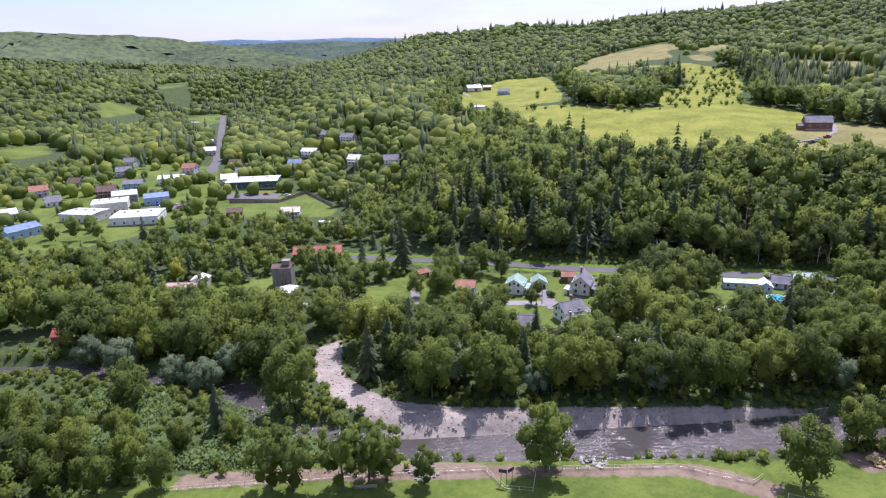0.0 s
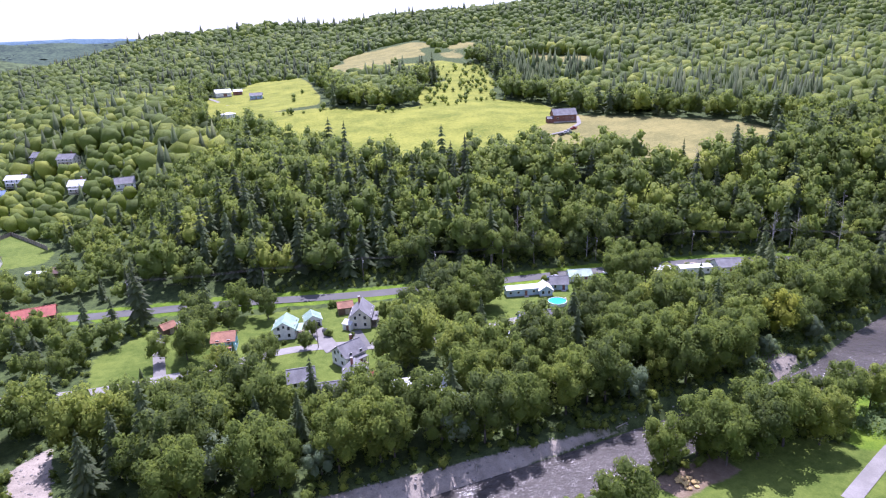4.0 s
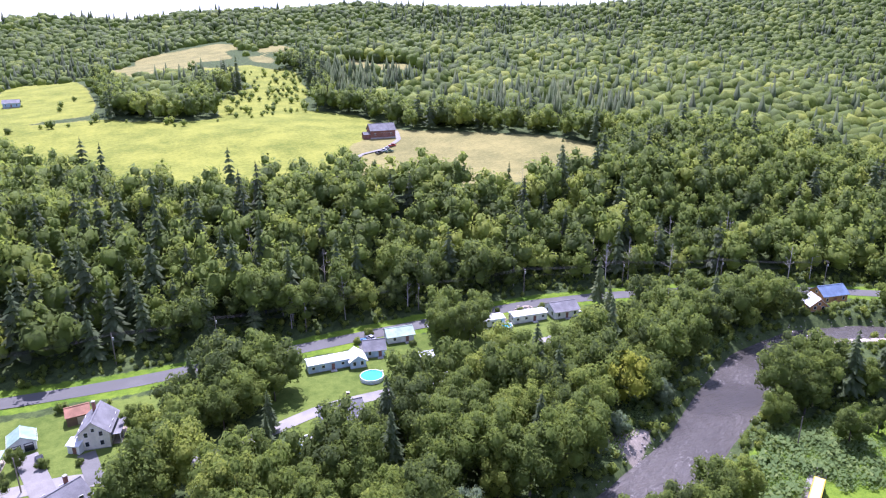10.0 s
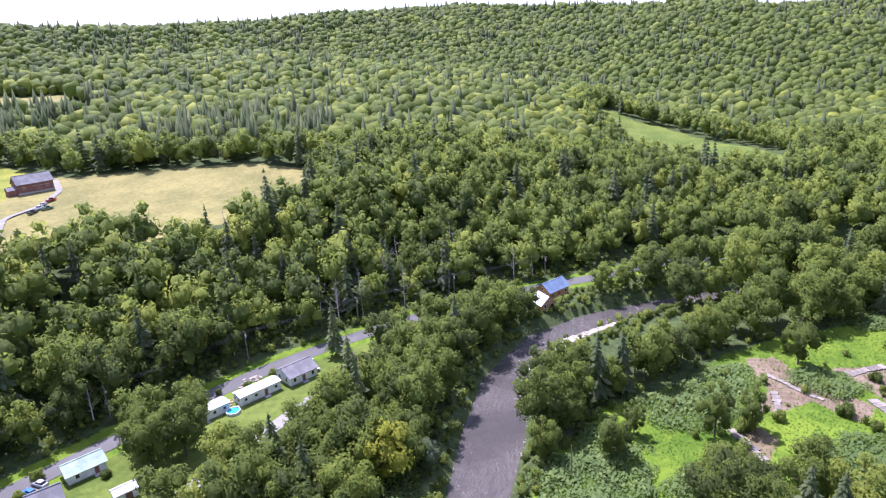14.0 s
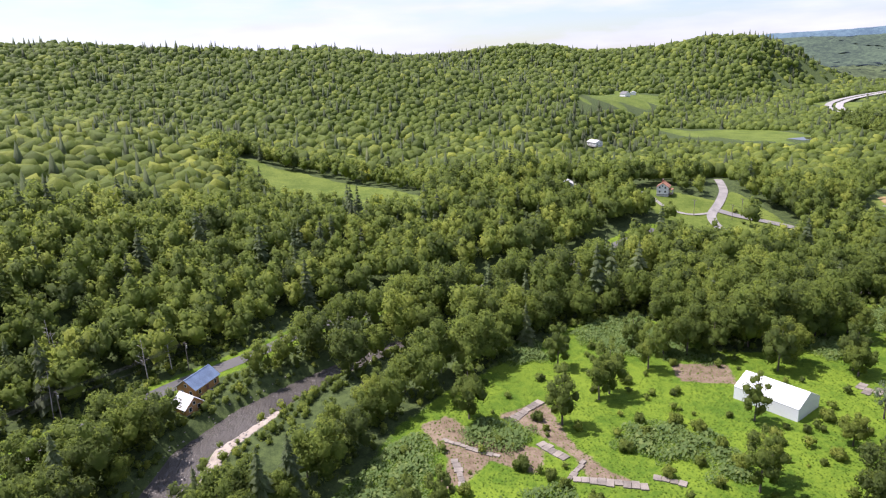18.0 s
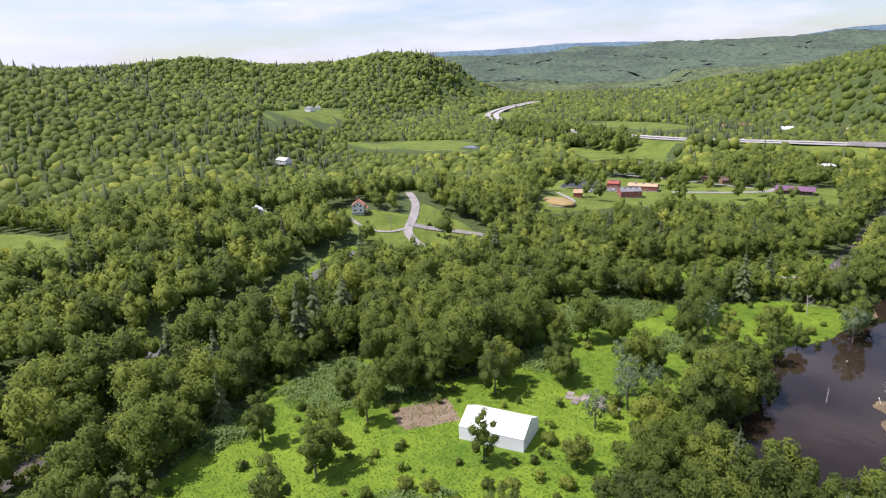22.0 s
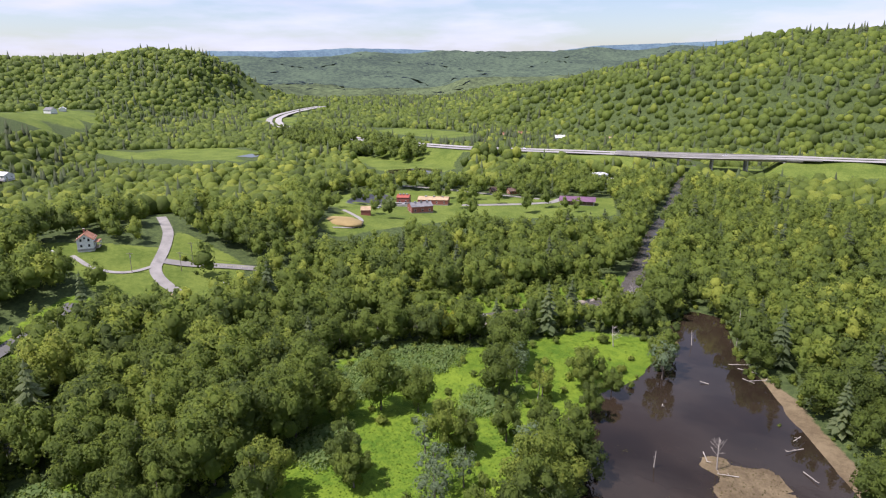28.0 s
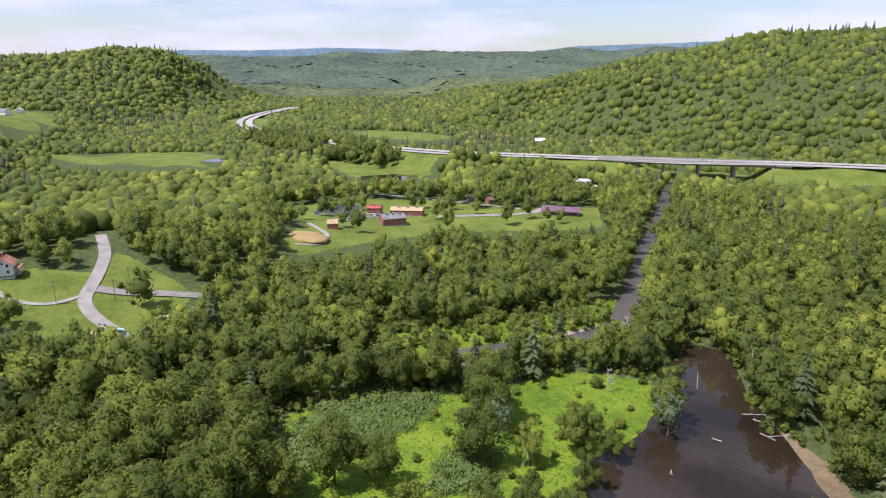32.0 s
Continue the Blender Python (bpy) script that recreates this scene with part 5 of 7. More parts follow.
MEADOW_TREES = ((284, -12, 0.7, "s"), (288, -18, 0.66, "o"), (281, -34, 0.62, "s"), (270, -58, 0.62, "o"), (290, -68, 0.6, "o"), (262, -72, 0.55, "s"), (250, -66, 0.55, "o"), (247, -80, 0.5, "s"), (258, -50, 0.55, "p"), (300, 18, 0.55, "s"), (292, 26, 0.6, "s"), (307, 26, 0.55, "s"), (252, -98, 0.5, "s"), (240, -30, 0.6, "o"), (244, -40, 0.6, "s"), (268, 86, 0.72, "s"), (304, 76, 0.6, "s"), (262, 61, 0.68, "s"), (278, 43, 0.7, "s"), (275, 47, 0.6, "s"), (298, 54, 0.6, "s"), (228, 24, 0.62, "s"), (233, 19, 0.5, "s"), (311, 4, 0.85, "o"), (318, 10, 0.9, "o"), (305, -4, 0.8, "o"), (300, 10, 0.75, "o"), (296, 3, 0.62, "s"),
                (277, -33, 0.62, "r"), (307, -42, 0.9, "o"), (262, -44, 0.7, "p"), (256, -38, 0.7, "p"), (299, -62, 0.75, "o"), (274, -54, 0.6, "p"), (287, -108, 0.8, "o"), (292, -112, 0.75, "o"), (280, -102, 0.7, "p"), (266, -60, 0.5, "s"), (262, -112, 0.78, "r"), (278, -90, 0.72, "o"), (268, -98, 0.5, "s"), (254, -114, 0.5, "r"),
                (247, -134, 0.75, "p"), (250, -140, 0.7, "s"), (272, -168, 0.6, "r"), (318, -112, 0.72, "g"), (312, -118, 0.62, "o"), (240, -52, 0.85, "o"), (236, -44, 0.8, "s"), (248, -62, 0.8, "p"), (244, -72, 0.7, "s"), (258, -82, 0.55, "r"), (243, -8, 0.5, "r"), (254, -24, 0.6, "p"), (228, 96, 0.5, "s"), (222, 104, 0.6, "s"))
BANK_TREES = ((216, 122, 0.62, "s"), (232, 136, 0.75, "o"), (246, 128, 0.72, "o"), (258, 122, 0.76, "o"), (272, 114, 0.8, "o"), (286, 104, 0.82, "o"), (298, 92, 0.8, "o"), (310, 80, 0.78, "o"), (320, 66, 0.8, "o"), (226, 142, 0.7, "o"), (216, 138, 0.6, "s"), (204, 124, 0.7, "o"), (266, 124, 0.65, "s"), (280, 112, 0.7, "s"))
KINDS = {"s": SLIM, "o": OAKS, "r": ROUND, "p": PALE, "g": GOLDEN}
for x, y, s, k in BANK_TREES:
    set_tree(KINDS[k][trng.integers(len(KINDS[k]))], x, y, s * 1.12, trng.uniform(0, 360), "leafy tree in the row along the river bank")
for x, y, s, k in MEADOW_TREES:
    set_tree(KINDS[k][trng.integers(len(KINDS[k]))], x, y, s * (1.6 if k in "rg" else 1.75 if k == "s" else 1.6), trng.uniform(0, 360))
cx_, cy_ = jitter_grid(292, 338, -58, -6, 7.5, trng)
okc = inside(cx_, cy_, [(300, -8), (332, -4), (336, -58), (298, -54), (305, -30)]) > 0
for x, y in zip(cx_[okc], cy_[okc]):
    set_tree(OAKS[trng.integers(7)], x, y, trng.uniform(0.8, 1.1), trng.uniform(0, 360), "broadleaf tree in the clump on the meadow")
set_tree(SLIM[1], 257.5, 9.5, 0.95, 30, "small leafy tree in front of the white storage tent")
for x, y, s in ((28, 258, 0.8), (14, 254, 0.75), (68, 226, 1.0), (72, 214, 0.95), (84, 222, 0.9), (62, 200, 0.9), (100, 228, 0.75), (90, 240, 0.7), (162, 236, 0.6), (170, 226, 1.15), (164, 222, 1.05), (6, 250, 0.9), (0, 236, 0.7), (24, 222, 0.7), (20, 214, 0.85), (10, 216, 0.8), (2, 210, 0.9), (66, 236, 0.7), (36, 226, 0.45), (40, 236, 0.4), (186, 246, 0.45), (160, 231, 1.0), (157, 226, 1.1)):
    set_tree((ROUND + OAKS)[trng.integers(10)], x, y, s, trng.uniform(0, 360), "broadleaf tree standing among the village houses")
for x, y, s in ((93, 214, 0.72), (90, 208, 0.6), (108, 240, 0.72), (96, 246, 0.6), (-12, 220, 0.45), (14, 228, 0.42), (30, 276, 0.6), (22, 272, 0.55)):
    set_tree(PINES[trng.integers(4)], x, y, s * 0.9, trng.uniform(0, 360), "dark spruce beside the village houses")
bx, by = jitter_grid(200, 345, -165, 130, 9.0, trng)
okb = (inside(bx, by, SOUTH_MEADOW) > 1) & (trng.uniform(0, 1, len(bx)) < np.where(bx < 262, 0.6, 0.18)) & ~near_building(bx, by, 2)
for x, y in list(zip(bx[okb], by[okb]))[:75]:
    set_tree(SHRUBS[trng.integers(5)], x, y, trng.uniform(0.5, 1.15), trng.uniform(0, 360))
for x, y in ((45, 233), (52, 229), (64, 231), (36, 233), (142, 249), (150, 234), (136, 246), (196, 232), (182, 240), (-106, 244), (-90, 246), (205, 230), (24, 232), (30, 234), (84, 226), (176, 240), (190, 238), (452, -82), (446, -86), (438, -80)):
    set_tree(SHRUBS[trng.integers(5)], x, y, trng.uniform(0.5, 0.9), trng.uniform(0, 360), "clipped green garden shrub")
for group in (OAKS, SLIM, ROUND, WILLOWS, PINES, SHRUBS, GOLDEN, PALE):
    for model in group:
        for o in (*model.children_recursive, model):
            bpy.data.objects.remove(o)

# ---- low growth ----
KNOTWEED = [[(238, 115), (244, 115), (258, 108), (262, 100), (254, 95), (242, 98), (233, 98), (232, 108)], [(262, 90), (267, 83), (264, 72), (256, 69), (249, 78), (253, 87)], [(249, 50), (259, 44), (259, 33), (250, 22), (243, 28), (241, 40)], [(324, 42), (334, 32), (337, 15), (318, 8), (303, 8), (296, -2), (290, 3), (300, 21), (303, 33), (314, 41)],
            [(318, 69), (318, 57), (306, 57), (302, 72)], [(244, 29), (245, 20), (232, 25), (233, 33)], [(322, -60), (330, -76), (332, -95), (318, -106), (308, -113), (301, -100), (303, -78), (309, -58)], [(305, -34), (303, -51), (294, -47), (287, -39), (291, -28)], [(311, 75), (315, 63), (308, 54), (302, 59), (301, 70)], [(283, -75), (287, -90), (276, -99), (268, -84), (275, -75)], [(233, 128), (241, 114), (237, 101), (225, 102), (220, 116)], [(190, 140), (199, 138), (204, 126), (187, 118), (178, 134)], [(195, 115), (207, 107), (214, 92), (204, 86), (190, 100)], [(212, 84), (228, 84), (236, 70), (222, 58), (210, 66)],
            [(-60, 164), (-40, 160), (-36, 150), (-24, 142), (-30, 132), (-62, 132)], [(-140, 150), (-108, 150), (-66, 148), (-64, 134), (-100, 130), (-140, 132)], [(-100, 168), (-84, 172), (-72, 160), (-78, 150), (-104, 156)], [(-90, 136), (-70, 138), (-44, 134), (-40, 128), (-66, 131), (-96, 128)], [(150, 124), (172, 133), (186, 132), (184, 125), (170, 119), (156, 112)], [(190, 134), (206, 134), (222, 130), (206, 116), (192, 112), (186, 118), (194, 126)], [(150, 155), (162, 158), (176, 162), (190, 168), (186, 172), (168, 166), (150, 160)], [(214, 176), (234, 178), (238, 174), (222, 174)]]
k_at = []
for poly in KNOTWEED:
    xs, ys = [p[0] for p in poly], [p[1] for p in poly]
    x, y = jitter_grid(min(xs) - 3, max(xs) + 3, min(ys) - 3, max(ys) + 3, 0.82, trng)
    d = inside(x, y, poly) + 2.0 * ripple(x, y, 2.5, 4.0)
    k = d > -1.0
    x, y, d = x[k], y[k], d[k]
    k_at.append(np.stack([x, y, np.clip((d + 1) / 3.0, 0.15, 1)], 1))
k_at = np.concatenate(k_at)
tuft = leaf_cards(np.random.default_rng(5), np.array([(0, 0, 1.25), (0.25, 0.3, 1.0), (-0.3, 0.1, 0.9), (0.1, -0.35, 0.75)]), np.array([(0, 0, 1.0), (0.5, 0.6, 0.8), (-0.8, 0.2, 0.8), (0.2, -0.9, 0.7)]), 0.36)
sc = (0.8 + 0.75 * ripple(k_at[:, 0], k_at[:, 1], 3.0, 1.0) * 0.5 + trng.uniform(0, 0.35, len(k_at))) * (0.5 + 0.75 * k_at[:, 2])
tuft = (*tuft, np.repeat(unit(np.array([(0, 0, 1.0), (0.3, 0.35, 0.9), (-0.4, 0.1, 0.9), (0.1, -0.5, 0.8)])), 4, 0))
v, f, t, n = plant_all([tuft], k_at[:, 0], k_at[:, 1], land_grid(k_at[:, 0], k_at[:, 1]) - 0.1, sc, np.clip(trng.normal(0.5, 0.2, len(k_at)), 0, 1), trng)
tagged(new("knotweed", mesh_of("knotweed", v, f, M_KNOT, tint=t, smooth_faces=True, normals=n)), "dense waist-high knotweed thickets on the meadow and banks", "thicket", kind="stuff")

# undergrowth at the wood's edge, along the banks
ux, uy = jitter_grid(-140, 380, -210, 285, 2.6, trng)
free = open_ground(ux, uy)
d, u = to_line(ux, uy, RIVER)
edge = ((free > -9) & (free < 0.5) & (trng.uniform(0, 1, len(ux)) < np.where(d < 26, 0.85, 0.45))) | ((inside(ux, uy, CONFLUENCE) > 0) & (trng.uniform(0, 1, len(ux)) < 0.4)) | ((inside(ux, uy, SOUTH_MEADOW) > 0) & (trng.uniform(0, 1, len(ux)) < 0.05)) | ((inside(ux, uy, OXBOW) > -16) & (trng.uniform(0, 1, len(ux)) < 0.6))
half = np.interp(u, np.arange(len(RIVER)), [r[2] for r in RIVER])
gravel = np.max([inside(ux, uy, p) for p in GRAVEL_BARS], axis=0)
road_y = np.interp(ux, [p[0] for p in COUNTY_ROAD], [p[1] for p in COUNTY_ROAD])
edge |= (uy > road_y + 7) & (uy < road_y + 24) & (ux < 340) & (trng.uniform(0, 1, len(ux)) < 0.6)
edge &= (d > half + 1.4) & (gravel < 1.0) & (inside(ux, uy, POND) < 1) & ~near_building(ux, uy, 0.5) & (to_line(ux, uy, COUNTY_ROAD)[0] > 5) & (to_line(ux, uy, LANE)[0] > 3.5)
ux, uy = ux[edge], uy[edge]
BUSHES = [broad_crown(400 + s, lobes=0, cards=30, size=0.40, tall=2.6, wide=1.7, low=0.0, coarse=True) for s in range(5)]
wood("undergrowth", BUSHES, M_LEAF, ux, uy, trng.uniform(0.4, 1.25, len(ux)) * np.where(inside(ux, uy, OXBOW) > -16, 1.6, 1), np.clip(trng.normal(0.5, 0.2, len(ux)), 0, 0.85), trng, "bushes and saplings along the wood's edge and banks", category="undergrowth")
# scrub on the hill pastures
qx, qy = jitter_grid(60, 360, 540, 760, 8.0, trng)
okq = ((inside(qx, qy, SCRUB_FIELD) > -4) & (trng.uniform(0, 1, len(qx)) < 0.5)) | ((inside(qx, qy, LEFT_FIELD) > 0) & (trng.uniform(0, 1, len(qx)) < 0.05)) | ((inside(qx, qy, BARN_FIELD) > 0) & (inside(qx, qy, BARN_FIELD) < 16) & (trng.uniform(0, 1, len(qx)) < 0.3))
wood("pasture_scrub", BUSHES, M_LEAF, qx[okq], qy[okq], trng.uniform(0.7, 2.4, okq.sum()), np.clip(trng.normal(0.45, 0.2, okq.sum()), 0, 0.85), trng, "scattered bushes on the hill pasture", category="scrub")
# long grass
hx, hy = jitter_grid(205, 345, -165, 130, 0.95, trng)
okh = (inside(hx, hy, SOUTH_MEADOW) > 0) & (trng.uniform(0, 1, len(hx)) < 0.8) & ~near_building(hx, hy, 0)
blade = leaf_cards(np.random.default_rng(6), np.array([(0, 0, 0.10), (0.3, 0.2, 0.07)]), np.array([(0.1, 0.1, 3.0), (-0.1, 0.2, 3.0)]), 0.32)
blade = (*blade, np.tile((0.0, 0.0, 1.0), (len(blade[0]), 1)))
v, f, t, n = plant_all([blade], hx[okh], hy[okh], land_grid(hx[okh], hy[okh]), trng.uniform(0.3, 0.8, okh.sum()), np.clip(0.6 + 0.3 * ripple(hx[okh], hy[okh], 12, 2.0) + trng.normal(0, 0.15, okh.sum()), 0, 0.86), trng)
M_GRASS = leafy("meadow_grass", (0.085, 0.15, 0.012), (0.19, 0.27, 0.022), depth=0.1)
tagged(new("meadow_grass", mesh_of("meadow_grass", v, f, M_GRASS, tint=t, smooth_faces=True, normals=n)), "long bright green meadow grass", "grass", kind="stuff")

# ---- building blocks ----
def part(name, bm, mat, parent=None, label="", smooth_faces=False):
    """One bmesh as one mesh object, under a thing or a part."""
    me = bpy.data.meshes.new(name)
    bm.to_mesh(me)
    bm.free()
    if smooth_faces:
        me.polygons.foreach_set("use_smooth", np.ones(len(me.polygons), bool))
    for m in (mat if isinstance(mat, (list, tuple)) else [mat]):
        me.materials.append(m)
    ob = new(name, me)
    if parent is not None:
        ob.parent = parent
    return tagged(ob, label) if label else ob


def raw_part(name, vf, mat, parent=None, label="", tint=None):
    ob = new(name, mesh_of(name, vf[0], vf[1], mat, tint=np.full(len(vf[0]), 0.5) if tint is None else tint))
    if parent is not None:
        ob.parent = parent
    return tagged(ob, label) if label else ob


def box(bm, cx, cy, cz, lx, ly, lz, bevel=0.0, turn=0.0):
    g = bmesh.ops.create_cube(bm, size=1.0, matrix=Matrix.Translation((cx, cy, cz)) @ Matrix.Rotation(turn, 4, "Z") @ Matrix.Diagonal((lx, ly, lz, 1)))
    if bevel:
        bmesh.ops.bevel(bm, geom=list({e for v in g["verts"] for e in v.link_edges}), offset=bevel, segments=1, affect="EDGES")
    return g["verts"]


def boxed(*a, **k):
    bm = bmesh.new()
    box(bm, *a, **k)
    return bm


def tube(bm, cx, cy, z0, z1, r, r2=None, n=12):
    bmesh.ops.create_cone(bm, cap_ends=True, segments=n, radius1=r, radius2=r if r2 is None else r2, depth=z1 - z0, matrix=Matrix.Translation((cx, cy, (z0 + z1) / 2)))


def tubed(*a, **k):
    bm = bmesh.new()
    tube(bm, *a, **k)
    return bm


def ground_at(x, y):
    return float(land_grid(np.array([float(x)]), np.array([float(y)]))[0])


def thing(name, label, category, group=""):
    return tagged(new(name), label, category, group)


def shingled(name, colour, ribs, rough=0.6, metal=0.0):
    """Roofing with courses or standing seams across it."""
    m, nt, b = nodes_of(name)
    co = place(nt)
    wv = nt.nodes.new("ShaderNodeTexWave")
    wv.bands_direction = "X" if ribs else "Y"
    wv.inputs["Scale"].default_value, wv.inputs["Distortion"].default_value = (0.75 if ribs else 1.6), 0.4
    nt.links.new(co, wv.inputs["Vector"])
    st, fine = noise_node(nt, 0.35, 4, co, 0.6), noise_node(nt, 5, 2, co)
    f = sums(nt, "ADD", sums(nt, "MULTIPLY", st, 0.7), sums(nt, "MULTIPLY", fine, 0.3))
    base = mixed(nt, ramp(nt, f, 0.34, 0.68), tuple(c * 0.68 for c in colour), tuple(min(1, c * 1.15) for c in colour))
    nt.links.new(base, b.inputs["Base Color"])
    b.inputs["Roughness"].default_value, b.inputs["Metallic"].default_value = rough, metal
    bumped(nt, b, wv.outputs["Fac"], 0.5, 0.06)
    return m


def clad(name, colour, vertical=False):
    """Clapboard or boards, weathered."""
    m, nt, b = nodes_of(name)
    co = place(nt)
    wv = nt.nodes.new("ShaderNodeTexWave")
    wv.wave_profile = "SAW"
    wv.bands_direction = "X" if vertical else "Z"
    wv.inputs["Scale"].default_value = 1.6
    nt.links.new(co, wv.inputs["Vector"])
    st = noise_node(nt, 0.5, 4, co, 0.6)
    nt.links.new(mixed(nt, ramp(nt, st, 0.3, 0.7), tuple(c * 0.78 for c in colour), tuple(min(1, c * 1.08) for c in colour)), b.inputs["Base Color"])
    b.inputs["Roughness"].default_value = 0.75
    bumped(nt, b, wv.outputs["Fac"], 0.35, 0.04)
    return m


WALLS = {k: clad(k + "_siding", c, v) for k, c, v in (
    ("white", (0.74, 0.74, 0.72), False), ("cream", (0.68, 0.64, 0.53), False), ("brown", (0.13, 0.08, 0.05), True), ("blue", (0.34, 0.48, 0.64), False), ("paleblue", (0.46, 0.58, 0.70), False), ("turquoise", (0.25, 0.52, 0.62), False),
    ("pink", (0.55, 0.36, 0.33), False), ("log", (0.46, 0.25, 0.09), False), ("grey", (0.27, 0.25, 0.23), True), ("redbrown", (0.20, 0.085, 0.06), True), ("red", (0.30, 0.10, 0.075), False), ("green", (0.05, 0.10, 0.09), True), ("rust", (0.33, 0.14, 0.07), True), ("tan", (0.48, 0.38, 0.25), False))}
ROOFS = {k: shingled(k + "_roofing", c, r, ro, me) for k, c, r, ro, me in (
    ("green", (0.30, 0.42, 0.33), True, 0.5, 0.0), ("grey", (0.20, 0.195, 0.20), False, 0.85, 0.0), ("rust", (0.36, 0.17, 0.10), False, 0.8, 0.0), ("white", (0.70, 0.70, 0.70), True, 0.55, 0.0), ("brown", (0.15, 0.095, 0.07), False, 0.85, 0.0),
    ("red", (0.36, 0.085, 0.055), True, 0.7, 0.0), ("bluemetal", (0.20, 0.27, 0.38), True, 0.4, 0.3), ("pink", (0.52, 0.32, 0.29), True, 0.65, 0.0), ("cream", (0.60, 0.52, 0.40), True, 0.6, 0.0), ("tan", (0.48, 0.34, 0.20), False, 0.8, 0.0), ("purple", (0.17, 0.085, 0.14), True, 0.55, 0.0))}
M_TRIM = plain("white_trim", (0.72, 0.71, 0.68), 0.6, vary=0.15)
M_GLASS = plain("window_glass", (0.025, 0.03, 0.035), 0.08, vary=0.2)
M_FABRIC = plain("white_fabric", (0.80, 0.81, 0.83), 0.5, vary=0.08, grain=0.3)
M_STONEBASE = plain("block_base", (0.30, 0.29, 0.27), 0.9)
M_DOOR = plain("painted_door", (0.22, 0.10, 0.08), 0.6)
M_BRICK = plain("chimney_brick", (0.30, 0.13, 0.09), 0.9, grain=4)
M_METAL = plain("galvanised_metal", (0.45, 0.46, 0.47), 0.45, metal=0.7)
M_RUBBER = plain("black_rubber", (0.02, 0.02, 0.022), 0.85)
M_POLE = plain("weathered_pole", (0.24, 0.20, 0.16), 0.9, vary=0.3, grain=1.5)
M_PLANK = plain("worn_planks", (0.36, 0.30, 0.23), 0.85, vary=0.3, grain=1.2, streak=0.2)
M_STONE = plain("river_stone", (0.34, 0.31, 0.28), 0.9, vary=0.35, grain=1.0, bump=0.4)


def gable_wall(L, W, e, r, base=-1.2):
    """The closed body of a gabled building; the ridge runs along x."""
    bm = bmesh.new()
    rows = []
    for sx in (-1, 1):
        rows.append([bm.verts.new((sx * L / 2, y, z)) for y, z in ((-W / 2, base), (W / 2, base), (W / 2, e), (0, e + r), (-W / 2, e))])
    bm.faces.new(rows[0])
    bm.faces.new(rows[1][::-1])
    for i in range(5):
        j = (i + 1) % 5
        bm.faces.new((rows[0][j], rows[0][i], rows[1][i], rows[1][j]))
    bmesh.ops.recalc_face_normals(bm, faces=bm.faces)
    return bm


def roof_slab(L, W, e, r, side, over=0.45, thick=0.14):
    """One slope of a gable roof."""
    bm = bmesh.new()
    run = W / 2 + over
    slope = r / (W / 2)
    p = [(0, e + r + 0.06), (side * run, e + r + 0.06 - run * slope)]
    n = Vector((0, side * slope, 1)).normalized() * thick
    lo = [bm.verts.new((sx * (L / 2 + over), y, z)) for sx in (-1, 1) for y, z in p]
    hi = [bm.verts.new((sx * (L / 2 + over), y + n.y * (k % 2), z + n.z)) for sx in (-1, 1) for k, (y, z) in enumerate(p)]
    for q in ((0, 1, 3, 2), ):
        bm.faces.new([lo[i] for i in q])
        bm.faces.new([hi[i] for i in q][::-1])
    for a, b in ((0, 1), (1, 3), (3, 2), (2, 0)):
        bm.faces.new((lo[a], lo[b], hi[b], hi[a]))
    bmesh.ops.recalc_face_normals(bm, faces=bm.faces)
    return bm


def add_window(parent, x, y, z, w, h, face):
    """face: 's' for the long sides, 'e' for the ends; the frame stands proud of the wall, the pane sits in it."""
    along = face == "s"
    out = math.copysign(1, y if along else x)
    d = (w + 0.22, 0.10, h + 0.22) if along else (0.10, w + 0.22, h + 0.22)
    fr = part("window", boxed(x, y, z, *d), M_TRIM, parent)
    g = (w, 0.04, h) if along else (0.04, w, h)
    part("pane", boxed(x if along else x + out * 0.05, y + out * 0.05 if along else y, z, *g), M_GLASS, fr)
    return fr


